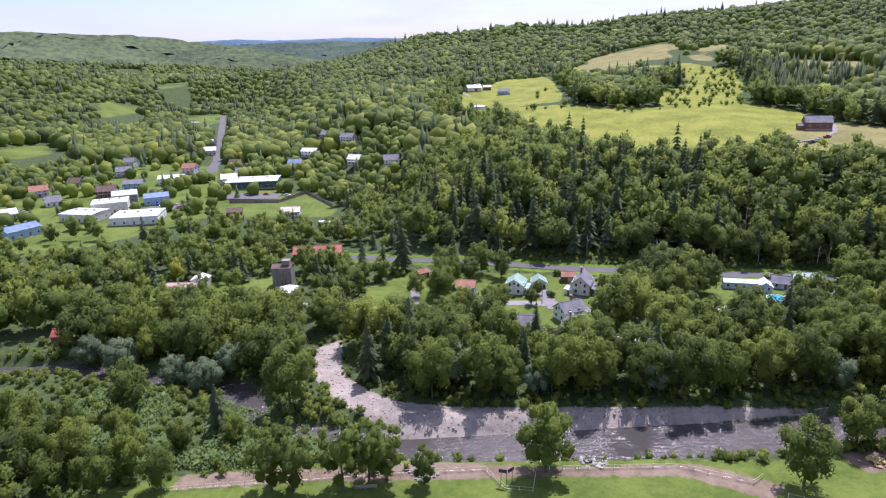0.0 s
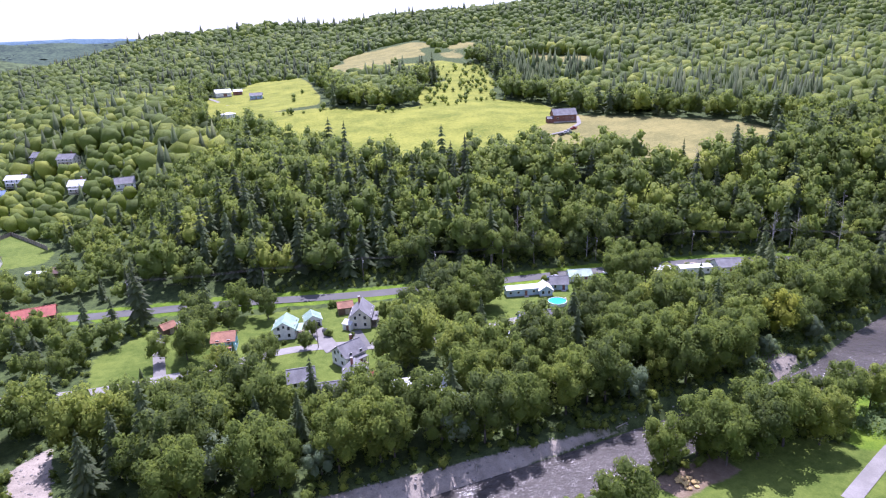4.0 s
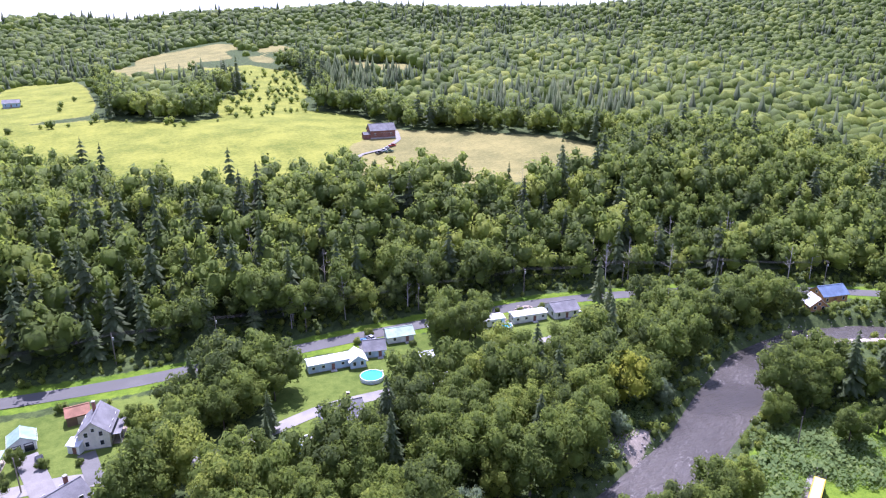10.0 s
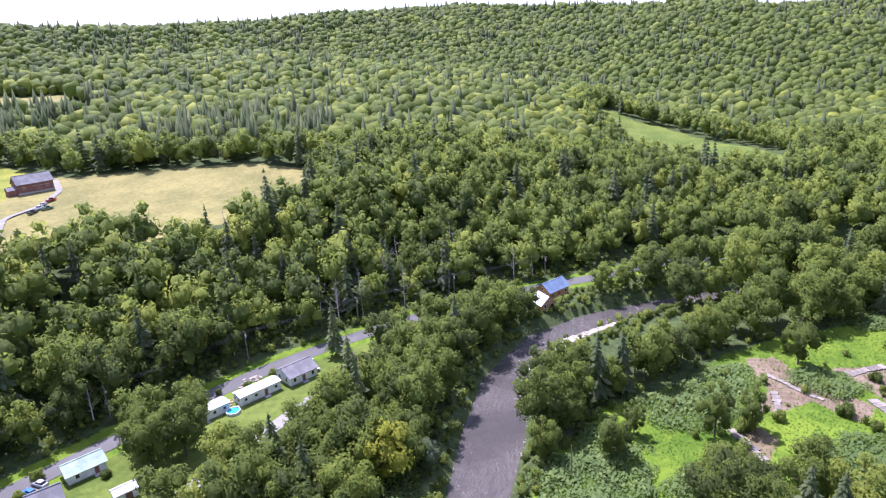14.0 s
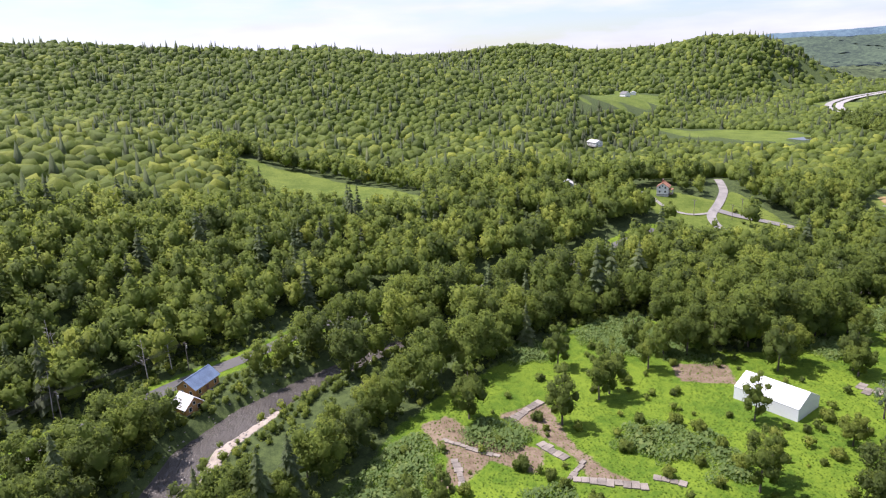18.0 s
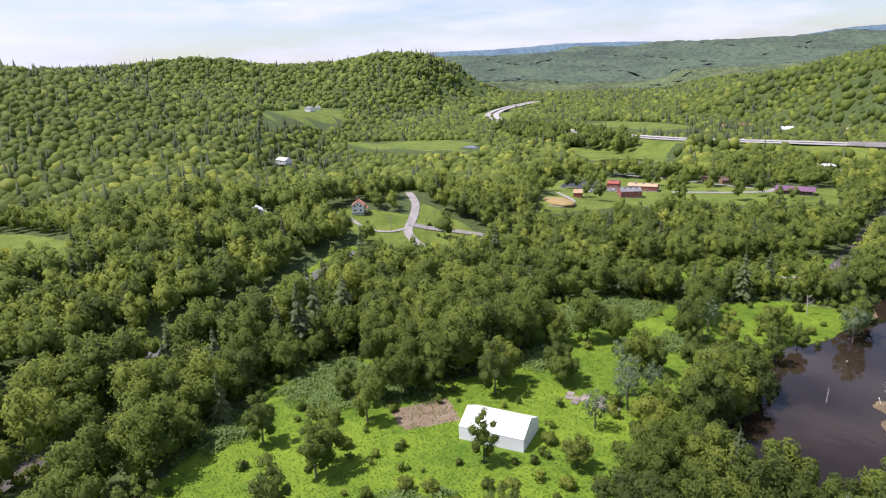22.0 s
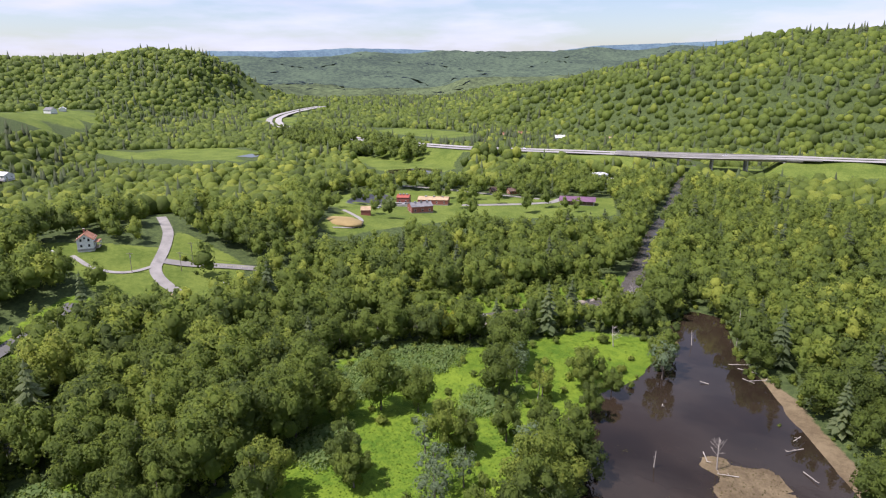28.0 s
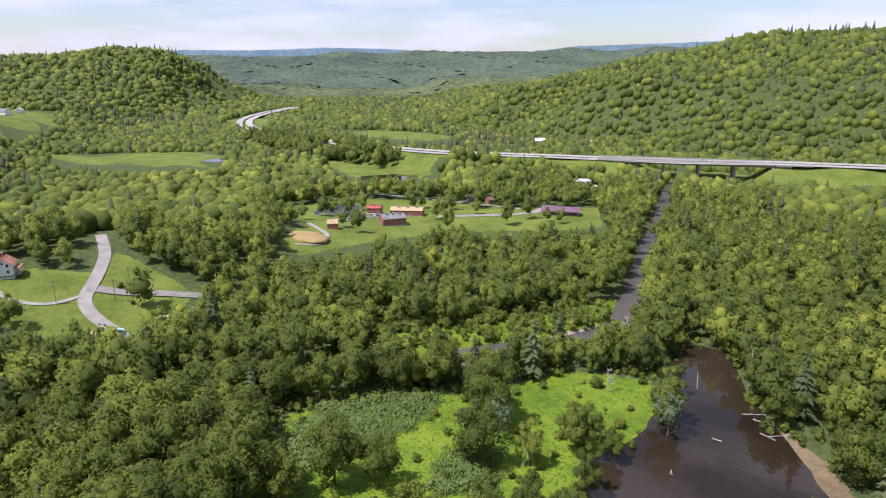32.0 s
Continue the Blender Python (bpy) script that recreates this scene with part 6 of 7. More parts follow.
def building(kind, x, y, turn, L, W, e, r, wall, roof, label):
    name = {"house": "house", "garage": "garage", "shed": "shed", "trailer": "mobile_home", "cabin": "log_cabin", "barn": "barn", "hall": "building", "silo": "coal_trestle", "tent": "storage_tent", "pavilion": "pavilion"}[kind]
    root = thing(name, label, name.replace("_", " "), "buildings of the valley")
    zs = [ground_at(x + L / 2 * sx * math.cos(radians(turn)) - W / 2 * sy * math.sin(radians(turn)), y + L / 2 * sx * math.sin(radians(turn)) + W / 2 * sy * math.cos(radians(turn))) for sx in (-1, 1) for sy in (-1, 1)]
    root.matrix_basis = pose(x, y, max(zs), 0, 0, turn)
    wm, rm = WALLS[wall], ROOFS[roof]
    far = math.hypot(x - 100, y - 60) > 600
    if kind == "tent":
        part("wall", gable_wall(L, W, e, r, -0.6), M_FABRIC, root)
        for s in (-1, 1):
            part("roof", roof_slab(L, W, e, r, s, 0.05, 0.05), M_FABRIC, root)
        for k in range(7):
            part("rib", boxed(-L / 2 + k * L / 6, -W / 2 - 0.04, e / 2, 0.12, 0.08, e), M_TRIM, root)
        part("door", boxed(L / 2 + 0.03, 0.8, 1.5, 0.08, 3.4, 3.0), M_TRIM, root, "closed white fabric door")
        part("window", boxed(L / 2 + 0.03, -3.6, 1.6, 0.06, 0.8, 1.0), M_GLASS, root)
        return root
    if kind == "pavilion":
        part("floor_slab", boxed(0, 0, 0.05, L, W, 0.3), M_CONCRETE, root)
        for k in range(6):
            for s in (-1, 1):
                part("post", boxed(-L / 2 + 0.6 + k * (L - 1.2) / 5, s * (W / 2 - 0.4), e / 2, 0.25, 0.25, e), M_PLANK, root)
        part("wall", boxed(0, W / 2 - 0.5, e / 2, L - 1.0, 0.2, e), wm, root)
        for s in (-1, 1):
            part("roof", roof_slab(L, W, e, r, s, 0.9), rm, root)
        return root
    part("wall", gable_wall(L, W, e, r), wm, root)
    if kind != "shed":
        part("foundation", boxed(0, 0, -0.3, L + 0.12, W + 0.12, 0.9), M_STONEBASE, root)
    for s in (-1, 1):
        part("roof", roof_slab(L, W, e, r, s, 0.5 if kind in ("house", "cabin", "barn") else 0.25), rm, root)
    part("ridge_cap", boxed(0, 0, e + r + 0.18, L + 0.9 if kind in ("house", "cabin", "barn") else L + 0.5, 0.35, 0.10), rm, root)
    if kind == "garage":
        for k in (-1, 1):
            d = part("door", boxed(-L / 2 - 0.04, k * W * 0.23, 1.15, 0.10, W * 0.36, 2.2), M_GLASS if "two-door" in label else M_TRIM, root)
            part("panel", boxed(-L / 2 - 0.10, k * W * 0.23, 1.9, 0.05, W * 0.30, 0.35), M_TRIM, d)
    elif kind in ("barn", "shed", "silo"):
        d = part("door", boxed(L * 0.1, -W / 2 - 0.05, min(e, 3.4) * 0.42, min(L * 0.3, 3.6), 0.10, min(e, 3.6) * 0.8), M_DOOR if wall != "brown" else M_PLANK, root)
        if kind == "barn":
            part("track_rail", boxed(L * 0.1, -W / 2 - 0.1, min(e, 3.4) * 0.85, min(L * 0.55, 7), 0.08, 0.12), M_METAL, root)
            for k in (-1, 1):
                add_window(root, k * L * 0.33, -W / 2 - 0.02, e * 0.5, 0.9, 0.9, "s")
        if kind == "silo":
            for k in range(6):
                part("board", boxed(-L / 2 + 0.7 + k * L / 6, -W / 2 - 0.08, e / 2, 0.7, 0.08, e * (0.8 + 0.2 * math.sin(k * 2.1))), M_POLE, root)
            part("hopper", boxed(L * 0.2, 0, e + r + 0.9, L * 0.4, W * 0.5, 2.0), M_POLE, root)
    else:
        storeys = 2 if e > 4 and kind in ("house", "cabin") else 1
        n = max(2, int(L / (3.0 if kind != "hall" else 4.5)))
        if far:
            n = min(n, 3)
        for fl in range(storeys):
            z = 1.6 + fl * 2.5
            for s in (-1, 1):
                for k in range(n):
                    if s < 0 and fl == 0 and k == n // 2:
                        continue
                    add_window(root, -L / 2 + (k + 0.5) * L / n, s * (W / 2 + 0.02), z, 0.85, 1.25 if kind != "trailer" else 0.8, "s")
                for k in (-1, 1):
                    add_window(root, s * (L / 2 + 0.02), k * W * 0.24, z, 0.85, 1.2 if kind != "trailer" else 0.8, "e")
        if r > 2.2:
            for s in (-1, 1):
                add_window(root, s * (L / 2 + 0.02), 0, e + r * 0.28, 0.7, 0.9, "e")
        dr = part("door", boxed(-L / 2 + (n // 2 + 0.5) * L / n, -W / 2 - 0.04, 1.05, 1.0, 0.10, 2.1), M_DOOR, root)
        if not far:
            part("door_handle", boxed(-L / 2 + (n // 2 + 0.5) * L / n + 0.35, -W / 2 - 0.11, 1.0, 0.06, 0.06, 0.15), M_METAL, dr)
            part("doorstep", boxed(-L / 2 + (n // 2 + 0.5) * L / n, -W / 2 - 0.75, -0.15, 1.8, 1.4, 0.5), M_CONCRETE, root)
        if kind in ("house", "cabin") and r > 2.3 and e > 4:
            ch = part("chimney", boxed(L * 0.22, W * 0.12, e + r * 0.9, 0.7, 0.7, r * 0.9 + 1.4), M_BRICK, root)
            part("chimney_cap", boxed(L * 0.22, W * 0.12, e + r * 1.35 + 0.75, 0.85, 0.85, 0.12), M_CONCRETE, ch)
        if kind in ("house", "cabin") and e > 4 and not far:
            part("porch_roof", boxed(0, -W / 2 - 1.1, 2.75, L * 0.8, 2.3, 0.14), ROOFS["red"] if "red-roofed" in label else rm, root)
            part("porch_floor", boxed(0, -W / 2 - 1.1, 0.05, L * 0.8, 2.2, 0.2), M_PLANK, root)
            for k in range(4):
                part("porch_post", boxed(-L * 0.38 + k * L * 0.253, -W / 2 - 2.1, 1.4, 0.12, 0.12, 2.7), M_TRIM, root)
        if kind == "hall":
            part("parapet", boxed(0, -W / 2 - 0.06, e + 0.1, L + 0.2, 0.14, 0.4), M_TRIM, root)
            for k in range(3):
                part("roof_vent", boxed(-L * 0.3 + k * L * 0.28, W * 0.1, e + r + 0.5, 1.2, 1.0, 0.8), M_METAL, root)
    for s in (-1, 1):
        if kind in ("house", "garage", "cabin"):
            part("eaves_trim", boxed(0, s * (W / 2 + 0.46), e + 0.06 - 0.46 * r / (W / 2), L + 0.9, 0.06, 0.18), M_TRIM, root)
    return root


for b in BUILDINGS:
    building(*b)

# ---- highway and bridge ----
M_DECK = plain("pale_highway_concrete", (0.34, 0.325, 0.30), 0.9, vary=0.2, grain=0.2)
for off, nm in ((-8.5, "south"), (8.5, "north")):
    pts = np.array([(p[0], p[1]) for p in HIGHWAY], float)
    tang = np.gradient(pts, axis=0)
    tang /= np.linalg.norm(tang, axis=1)[:, None]
    line = pts + np.stack([-tang[:, 1], tang[:, 0]], 1) * off
    tagged(strip("road", [tuple(p) for p in line], 5.8, M_DECK, level=[p[2] for p in HIGHWAY], step=6.0), "pale concrete carriageway of the divided highway", "road", kind="structure")
bridge = thing("highway_bridge", "long concrete highway bridge on pale piers over the river", "bridge")
b0, b1 = Vector((458, -541.5, 0)), Vector((322, -600, 0))
bridge.matrix_basis = pose(b0.x, b0.y, 0, 0, 0, math.degrees(math.atan2(b1.y - b0.y, b1.x - b0.x)))
BL = (b1 - b0).length
for s in (-1, 1):
    y = s * 8.5
    part("deck", boxed(BL / 2, y, 12.05, BL, 12.4, 0.5), M_DECK, bridge)
    for k in (-1, 1):
        part("parapet", boxed(BL / 2, y + k * 6.1, 12.9, BL + 30, 0.35, 1.0), M_DECK, bridge, "pale concrete parapet")
    for k in range(4):
        part("girder", boxed(BL / 2, y - 4.2 + k * 2.8, 11.1, BL, 0.5, 1.5), M_POLE, bridge, "dark steel girder")
    for k in range(5):
        px = BL * (k + 0.5) / 5
        cap = part("pier_cap", boxed(px, y, 9.9, 1.6, 12.0, 1.2), M_DECK, bridge)
        for j in (-1, 0, 1):
            part("column", tubed(px, y + j * 4.2, -5, 9.4, 0.75, n=10), M_DECK, cap)

# ---- side roads, drives, yards ----
for line, half, mat, lab in ((SIDE_ROADS[0], 2.5, M_LANE, "pale road through the three-way junction"), (SIDE_ROADS[1], 2.7, M_LANE, "pale side road with a guard rail"), (SIDE_ROADS[2], 1.1, M_LANE, "narrow drive up to the white house"), (SIDE_ROADS[3], 4.0, M_ASPHALT, "grey main street running up through the town")):
    tagged(strip("road", line, half, mat, 0.16, 3.0, bed=0.35), lab, "road", kind="structure")
for line, half, mat, lab in (([(44, 221), (43, 232), (42, 241)], 2.6, M_LANE, "pale gravel drive up to the garage"), ([(54, 219), (54, 228), (54, 233)], 2.0, M_ASPHALT, "short asphalt drive beside the cream house"), ([(139, 248), (138, 243), (137, 241)], 2.4, M_ASPHALT, "asphalt drive off the county road"),
                             ([(-8, 228), (-9, 250), (-8, 268), (10, 272)], 1.8, M_LANE, "dirt track past the village gardens"), ([(196, 208), (204, 205), (212, 202)], 4.0, M_LANE, "wide gravel turning place by the cabins"), ([(126, 106), (150, 114), (168, 118), (182, 122), (190, 124)], 1.7, M_LANE, "dirt track to the school bus"),
                             ([(203, 371), (229, 407), (250, 411), (268, 424), (282, 450)], 1.5, M_LANE, "worn farm track up to the barn"), ([(-140, 430), (-105, 432)], 9.0, M_ASPHALT, "grey car park beside the long building"), ([(-170, 392), (-168, 410)], 12.0, M_ASPHALT, "asphalt yard between the works"), ([(-92, 224), (-84, 232)], 4.0, M_LANE, "pale gravel yard by the lane"),
                             ([(30, 760), (40, 735), (52, 700)], 2.0, M_LANE, "gravel track on the hill farm"), ([(470, -300), (440, -330), (425, -350), (430, -380)], 3.0, M_LANE, "pale track to the pavilion"), ([(500, -215), (470, -205), (455, -190), (462, -176)], 1.3, M_LANE, "narrow track round the bare mound"), ([(560, -330), (520, -345), (480, -352), (440, -356)], 2.0, M_LANE, "pale lane through the fields")):
    tagged(strip("drive", line, half, mat, 0.11, 2.0), lab, "drive", kind="structure")

M_SLAB = plain("mossy_old_concrete", (0.23, 0.20, 0.165), 0.92, vary=0.4, grain=0.8, bump=0.3)
# broken concrete floors on the meadow
slab_root = thing("concrete_floor", "broken concrete floor slabs of a vanished building", "concrete slab", "old floors on the meadow")
slab_root.matrix_basis = pose(264.5, -32.5, ground_at(264.5, -32.5), 0, 0, 37)
srng = random.Random(4)
for i in range(7):
    for j in range(3):
        if srng.random() < 0.8:
            part("slab", boxed(-7 + i * 2.3, -3 + j * 2.3, 0.04, 2.2, 2.2, 0.35, turn=srng.uniform(-0.03, 0.03)), M_SLAB, slab_root)
for cx, cy, turn, n, w in ((271, 69, -46, 8, 3.0), (250, 67, 36, 5, 3.2), (253.5, 88, 57, 9, 1.5), (243, 91, 4, 7, 2.0), (241, 62, -40, 5, 1.6), (235, 57, 73, 9, 2.6), (234.5, 43, 63, 4, 2.2), (222, 97, 40, 7, 2.2)):
    row = thing("concrete_strip", "cracked grey concrete strip in the grass", "concrete slab", "old floors on the meadow")
    row.matrix_basis = pose(cx, cy, ground_at(cx, cy) + 0.1, 0, 0, turn)
    for i in range(n):
        part("slab", boxed((i - n / 2) * 1.9, srng.uniform(-0.3, 0.3), 0.02, 1.8, w * srng.uniform(0.7, 1.1), 0.4, turn=srng.uniform(-0.12, 0.12)), M_SLAB, row)

# ---- poles and cables ----
def pole(x, y, tall=10.0, arm=True, turn=0.0, label="weathered wooden utility pole with a crossarm"):
    root = thing("utility_pole", label, "utility pole", "utility poles")
    root.matrix_basis = pose(x, y, ground_at(x, y), 0, 0, turn)
    part("shaft", tubed(0, 0, -0.5, tall, 0.17, 0.11, 8), M_POLE, root)
    if arm:
        a = part("crossarm", boxed(0, 0, tall - 0.6, 0.14, 2.4, 0.16), M_POLE, root)
        for k in (-1.05, -0.4, 0.4, 1.05):
            part("insulator", tubed(0, k, tall - 0.52, tall - 0.3, 0.06, n=6), M_METAL, a)
        part("transformer", tubed(0.32, 0, tall - 2.4, tall - 1.5, 0.25, n=8), M_METAL, root)
    return root


POLES = [(-20, 296), (30, 284), (69, 277), (98, 270), (126, 263.5), (167, 255.5), (209, 244), (246, 226), (280, 204), (312, 178)]
for i, (x, y) in enumerate(POLES):
    nx, ny = POLES[min(i + 1, len(POLES) - 1)]
    px, py = POLES[max(i - 1, 0)]
    pole(x, y, 10.5, True, math.degrees(math.atan2(ny - py, nx - px)))
for x, y in ((443, -76), (450, -85), (451, -58), (40, 226), (193, 131)):
    pole(x, y, 9.0, x > 400, -40, "slim wooden utility pole" if x < 400 else "wooden utility pole at the junction")


def cable(a, b, sag=0.8, r=0.045):
    """A slack wire between two points."""
    a, b = np.array(a, float), np.array(b, float)
    pts = np.array([a + (b - a) * t - np.array((0, 0, sag * 4 * t * (1 - t))) for t in np.linspace(0, 1, 9)])
    side = np.cross(b - a, (0, 0, 1))
    side /= np.linalg.norm(side)
    ring = np.array([side * r, (0, 0, r), -side * r])
    v = (pts[:, None] + ring[None]).reshape(-1, 3)
    f = [(3 * i + k, 3 * i + (k + 1) % 3, 3 * i + 3 + q) for i in range(8) for k in range(3) for q in (k,)] + [(3 * i + (k + 1) % 3, 3 * i + 3 + (k + 1) % 3, 3 * i + 3 + k) for i in range(8) for k in range(3)]
    return v, np.array(f)


for (ax, ay), (bx_, by_) in zip(POLES, POLES[1:]):
    wire = thing("power_cable", "slack black power cables strung between wooden poles", "power line", "power cables")
    for o, dz in ((-1.05, 10.2), (-0.4, 10.2), (0.4, 10.2), (1.05, 10.2), (0, 7.6)):
        d = math.hypot(bx_ - ax, by_ - ay)
        nx, ny = -(by_ - ay) / d * o, (bx_ - ax) / d * o
        raw_part("wire", cable((ax + nx, ay + ny, ground_at(ax, ay) + dz), (bx_ + nx, by_ + ny, ground_at(bx_, by_) + dz)), M_RUBBER, wire)
wire = thing("power_cable", "slack black power cables strung between wooden poles", "power line", "power cables")
for dz in (8.2, 8.5):
    raw_part("wire", cable((443, -76, ground_at(443, -76) + dz), (402, -110, ground_at(402, -110) + dz)), M_RUBBER, wire)

# ---- vehicles ----
PAINTS = {k: plain(k + "_car_paint", c, 0.3, vary=0.05) for k, c in (("white", (0.75, 0.75, 0.76)), ("silver", (0.42, 0.43, 0.45)), ("black", (0.03, 0.03, 0.035)), ("red", (0.35, 0.03, 0.03)), ("blue", (0.05, 0.16, 0.38)), ("yellow", (0.78, 0.50, 0.04)), ("green", (0.08, 0.16, 0.10)))}


def profile_body(pts, w, taper=0.06):
    """A body from a side outline, narrower at the top."""
    bm = bmesh.new()
    top = max(p[1] for p in pts)
    L = [bm.verts.new((x, -w / 2 * (1 - taper * z / top), z)) for x, z in pts]
    R = [bm.verts.new((x, w / 2 * (1 - taper * z / top), z)) for x, z in pts]
    bm.faces.new(L)
    bm.faces.new(R[::-1])
    for i in range(len(pts)):
        j = (i + 1) % len(pts)
        bm.faces.new((L[i], R[i], R[j], L[j]))
    bmesh.ops.recalc_face_normals(bm, faces=bm.faces)
    bmesh.ops.bevel(bm, geom=list(bm.edges), offset=0.05, segments=1, affect="EDGES")
    return bm


def wheel(parent, x, y, r=0.33, w=0.22):
    bm = bmesh.new()
    bmesh.ops.create_cone(bm, cap_ends=True, segments=14, radius1=r, radius2=r, depth=w, matrix=Matrix.Translation((x, y, r)) @ Matrix.Rotation(math.pi / 2, 4, "X"))
    t = part("wheel", bm, M_RUBBER, parent)
    bm = bmesh.new()
    bmesh.ops.create_cone(bm, cap_ends=True, segments=10, radius1=r * 0.6, radius2=r * 0.6, depth=w + 0.03, matrix=Matrix.Translation((x, y, r)) @ Matrix.Rotation(math.pi / 2, 4, "X"))
    part("rim", bm, M_METAL, t)


def car(colour, label):
    root = thing("car", label, "car", "parked cars")
    part("body", profile_body([(-2.15, 0.3), (2.15, 0.3), (2.2, 0.72), (1.35, 0.92), (-2.1, 0.98), (-2.2, 0.6)], 1.75), PAINTS[colour], root)
    part("cabin", profile_body([(-1.75, 0.9), (1.05, 0.88), (0.35, 1.42), (-1.2, 1.46)], 1.55, 0.2), M_GLASS, root, "dark window glass")
    part("roof", boxed(-0.45, 0, 1.47, 1.55, 1.2, 0.05, bevel=0.02), PAINTS[colour], root)
    for k in (-1, 1):
        for x in (-1.35, 1.35):
            wheel(root, x, k * 0.8)
        part("headlight", boxed(2.18, k * 0.6, 0.66, 0.06, 0.35, 0.14), M_TRIM, root)
        part("tail_light", boxed(-2.2, k * 0.65, 0.72, 0.05, 0.28, 0.14), PAINTS["red"], root)
    return root


def pickup(colour, label):
    root = thing("pickup_truck", label, "pickup truck", "parked cars")
    part("body", profile_body([(-2.7, 0.45), (2.7, 0.45), (2.75, 1.0), (1.3, 1.1), (-2.7, 1.1)], 1.9, 0.04), PAINTS[colour], root)
    part("cabin", profile_body([(-0.6, 1.05), (1.35, 1.05), (0.85, 1.72), (-0.5, 1.76)], 1.7, 0.15), M_GLASS, root, "dark window glass")
    part("roof", boxed(0.15, 0, 1.77, 1.3, 1.35, 0.05), PAINTS[colour], root)
    part("cargo_bed", boxed(-1.7, 0, 1.09, 1.8, 1.5, 0.06), M_RUBBER, root)
    for k in (-1, 1):
        for x in (-1.7, 1.7):
            wheel(root, x, k * 0.85, 0.4)
    return root


CAR_MODELS = {c: car(c, c + " car parked on a drive in the valley") for c in ("white", "silver", "black", "red", "blue")}
for c, (x, y, a) in (("black", (44.5, 236, 88)), ("white", (45, 216, 100)), ("white", (-88, 231, 80)), ("silver", (-86, 236, 60)), ("white", (163, 241, 5)), ("blue", (96, 249, 20)), ("blue", (108, 243, 60)), ("blue", (138, 245, 90)), ("silver", (141, 246, 95)), ("white", (211, 219, -20)), ("white", (215, 224, 10)), ("black", (262, 209, -30)), ("black", (210, 203, -20)),
                        ("silver", (-128, 434, 0)), ("black", (-122, 434, 0)), ("red", (-115, 435, 0)), ("white", (-172, 398, 40)), ("silver", (-166, 404, 40)), ("blue", (-176, 404, 130)), ("white", (-182, 388, 20)), ("red", (-160, 396, 70)), ("white", (-100, 432, 5)), ("silver", (498, -245, 60)), ("white", (496, -240, 60)), ("black", (478, -262, 60)), ("white", (-262, 385, 40)), ("silver", (-256, 392, 40)),
                        ("white", (484, -40, 30)), ("white", (560, -508, 160)), ("silver", (690, -480, 175)), ("white", (380, -575, 25)), ("silver", (250, 410, 30))):
    on_road = y < -460
    z = 11.2 if on_road and x > 600 else 12.6 if on_road else ground_at(x, y) + 0.14
    copy_thing(CAR_MODELS[c], pose(x, y, z, 0, 0, a))
for m in CAR_MODELS.values():
    for o in (*m.children_recursive, m):
        bpy.data.objects.remove(o)
for c, x, y, a, lab in (("red", 256, 413, 12, "old red flatbed pickup beside the barn track"), ("white", 246, 407, 30, "white pickup truck on the hayfield"), ("black", 241, 404, 20, "dark pickup truck on the hayfield"), ("white", 190, 229, 70, "white pickup truck in the trailer yard"), ("green", 248, 404, -10, "green pickup truck on the hayfield")):
    pickup(c, lab).matrix_basis = pose(x, y, ground_at(x, y) + 0.05, 0, 0, a)

bus = thing("school_bus", "old yellow school bus parked in the tall grass", "school bus")
bus.matrix_basis = pose(177, 119.5, ground_at(177, 119.5) + 0.1, 0, 0, 17)
part("body", profile_body([(-5.9, 0.5), (4.6, 0.5), (4.6, 2.0), (4.3, 3.1), (-5.8, 3.15), (-5.95, 2.6)], 2.45, 0.08), PAINTS["yellow"], bus)
part("roof", boxed(-0.8, 0, 3.14, 9.6, 1.9, 0.14, bevel=0.05), plain("faded_yellow_roof", (0.72, 0.58, 0.22), 0.5), bus, "faded pale-yellow roof")
part("hood", profile_body([(4.5, 0.5), (5.9, 0.5), (5.95, 1.2), (4.5, 1.6)], 2.1, 0.06), PAINTS["yellow"], bus)
part("windscreen", boxed(4.58, 0, 2.35, 0.1, 2.0, 0.8), M_GLASS, bus)
for s in (-1, 1):
    for k in range(10):
        part("window", boxed(-5.0 + k * 0.95, s * 1.17, 2.25, 0.75, 0.08, 0.62), M_GLASS, bus)
    part("rub_rail", boxed(-0.7, s * 1.22, 1.35, 10.2, 0.06, 0.14), M_RUBBER, bus)
    for x in (-3.8, 4.6):
        wheel(bus, x, s * 1.05, 0.48, 0.3)

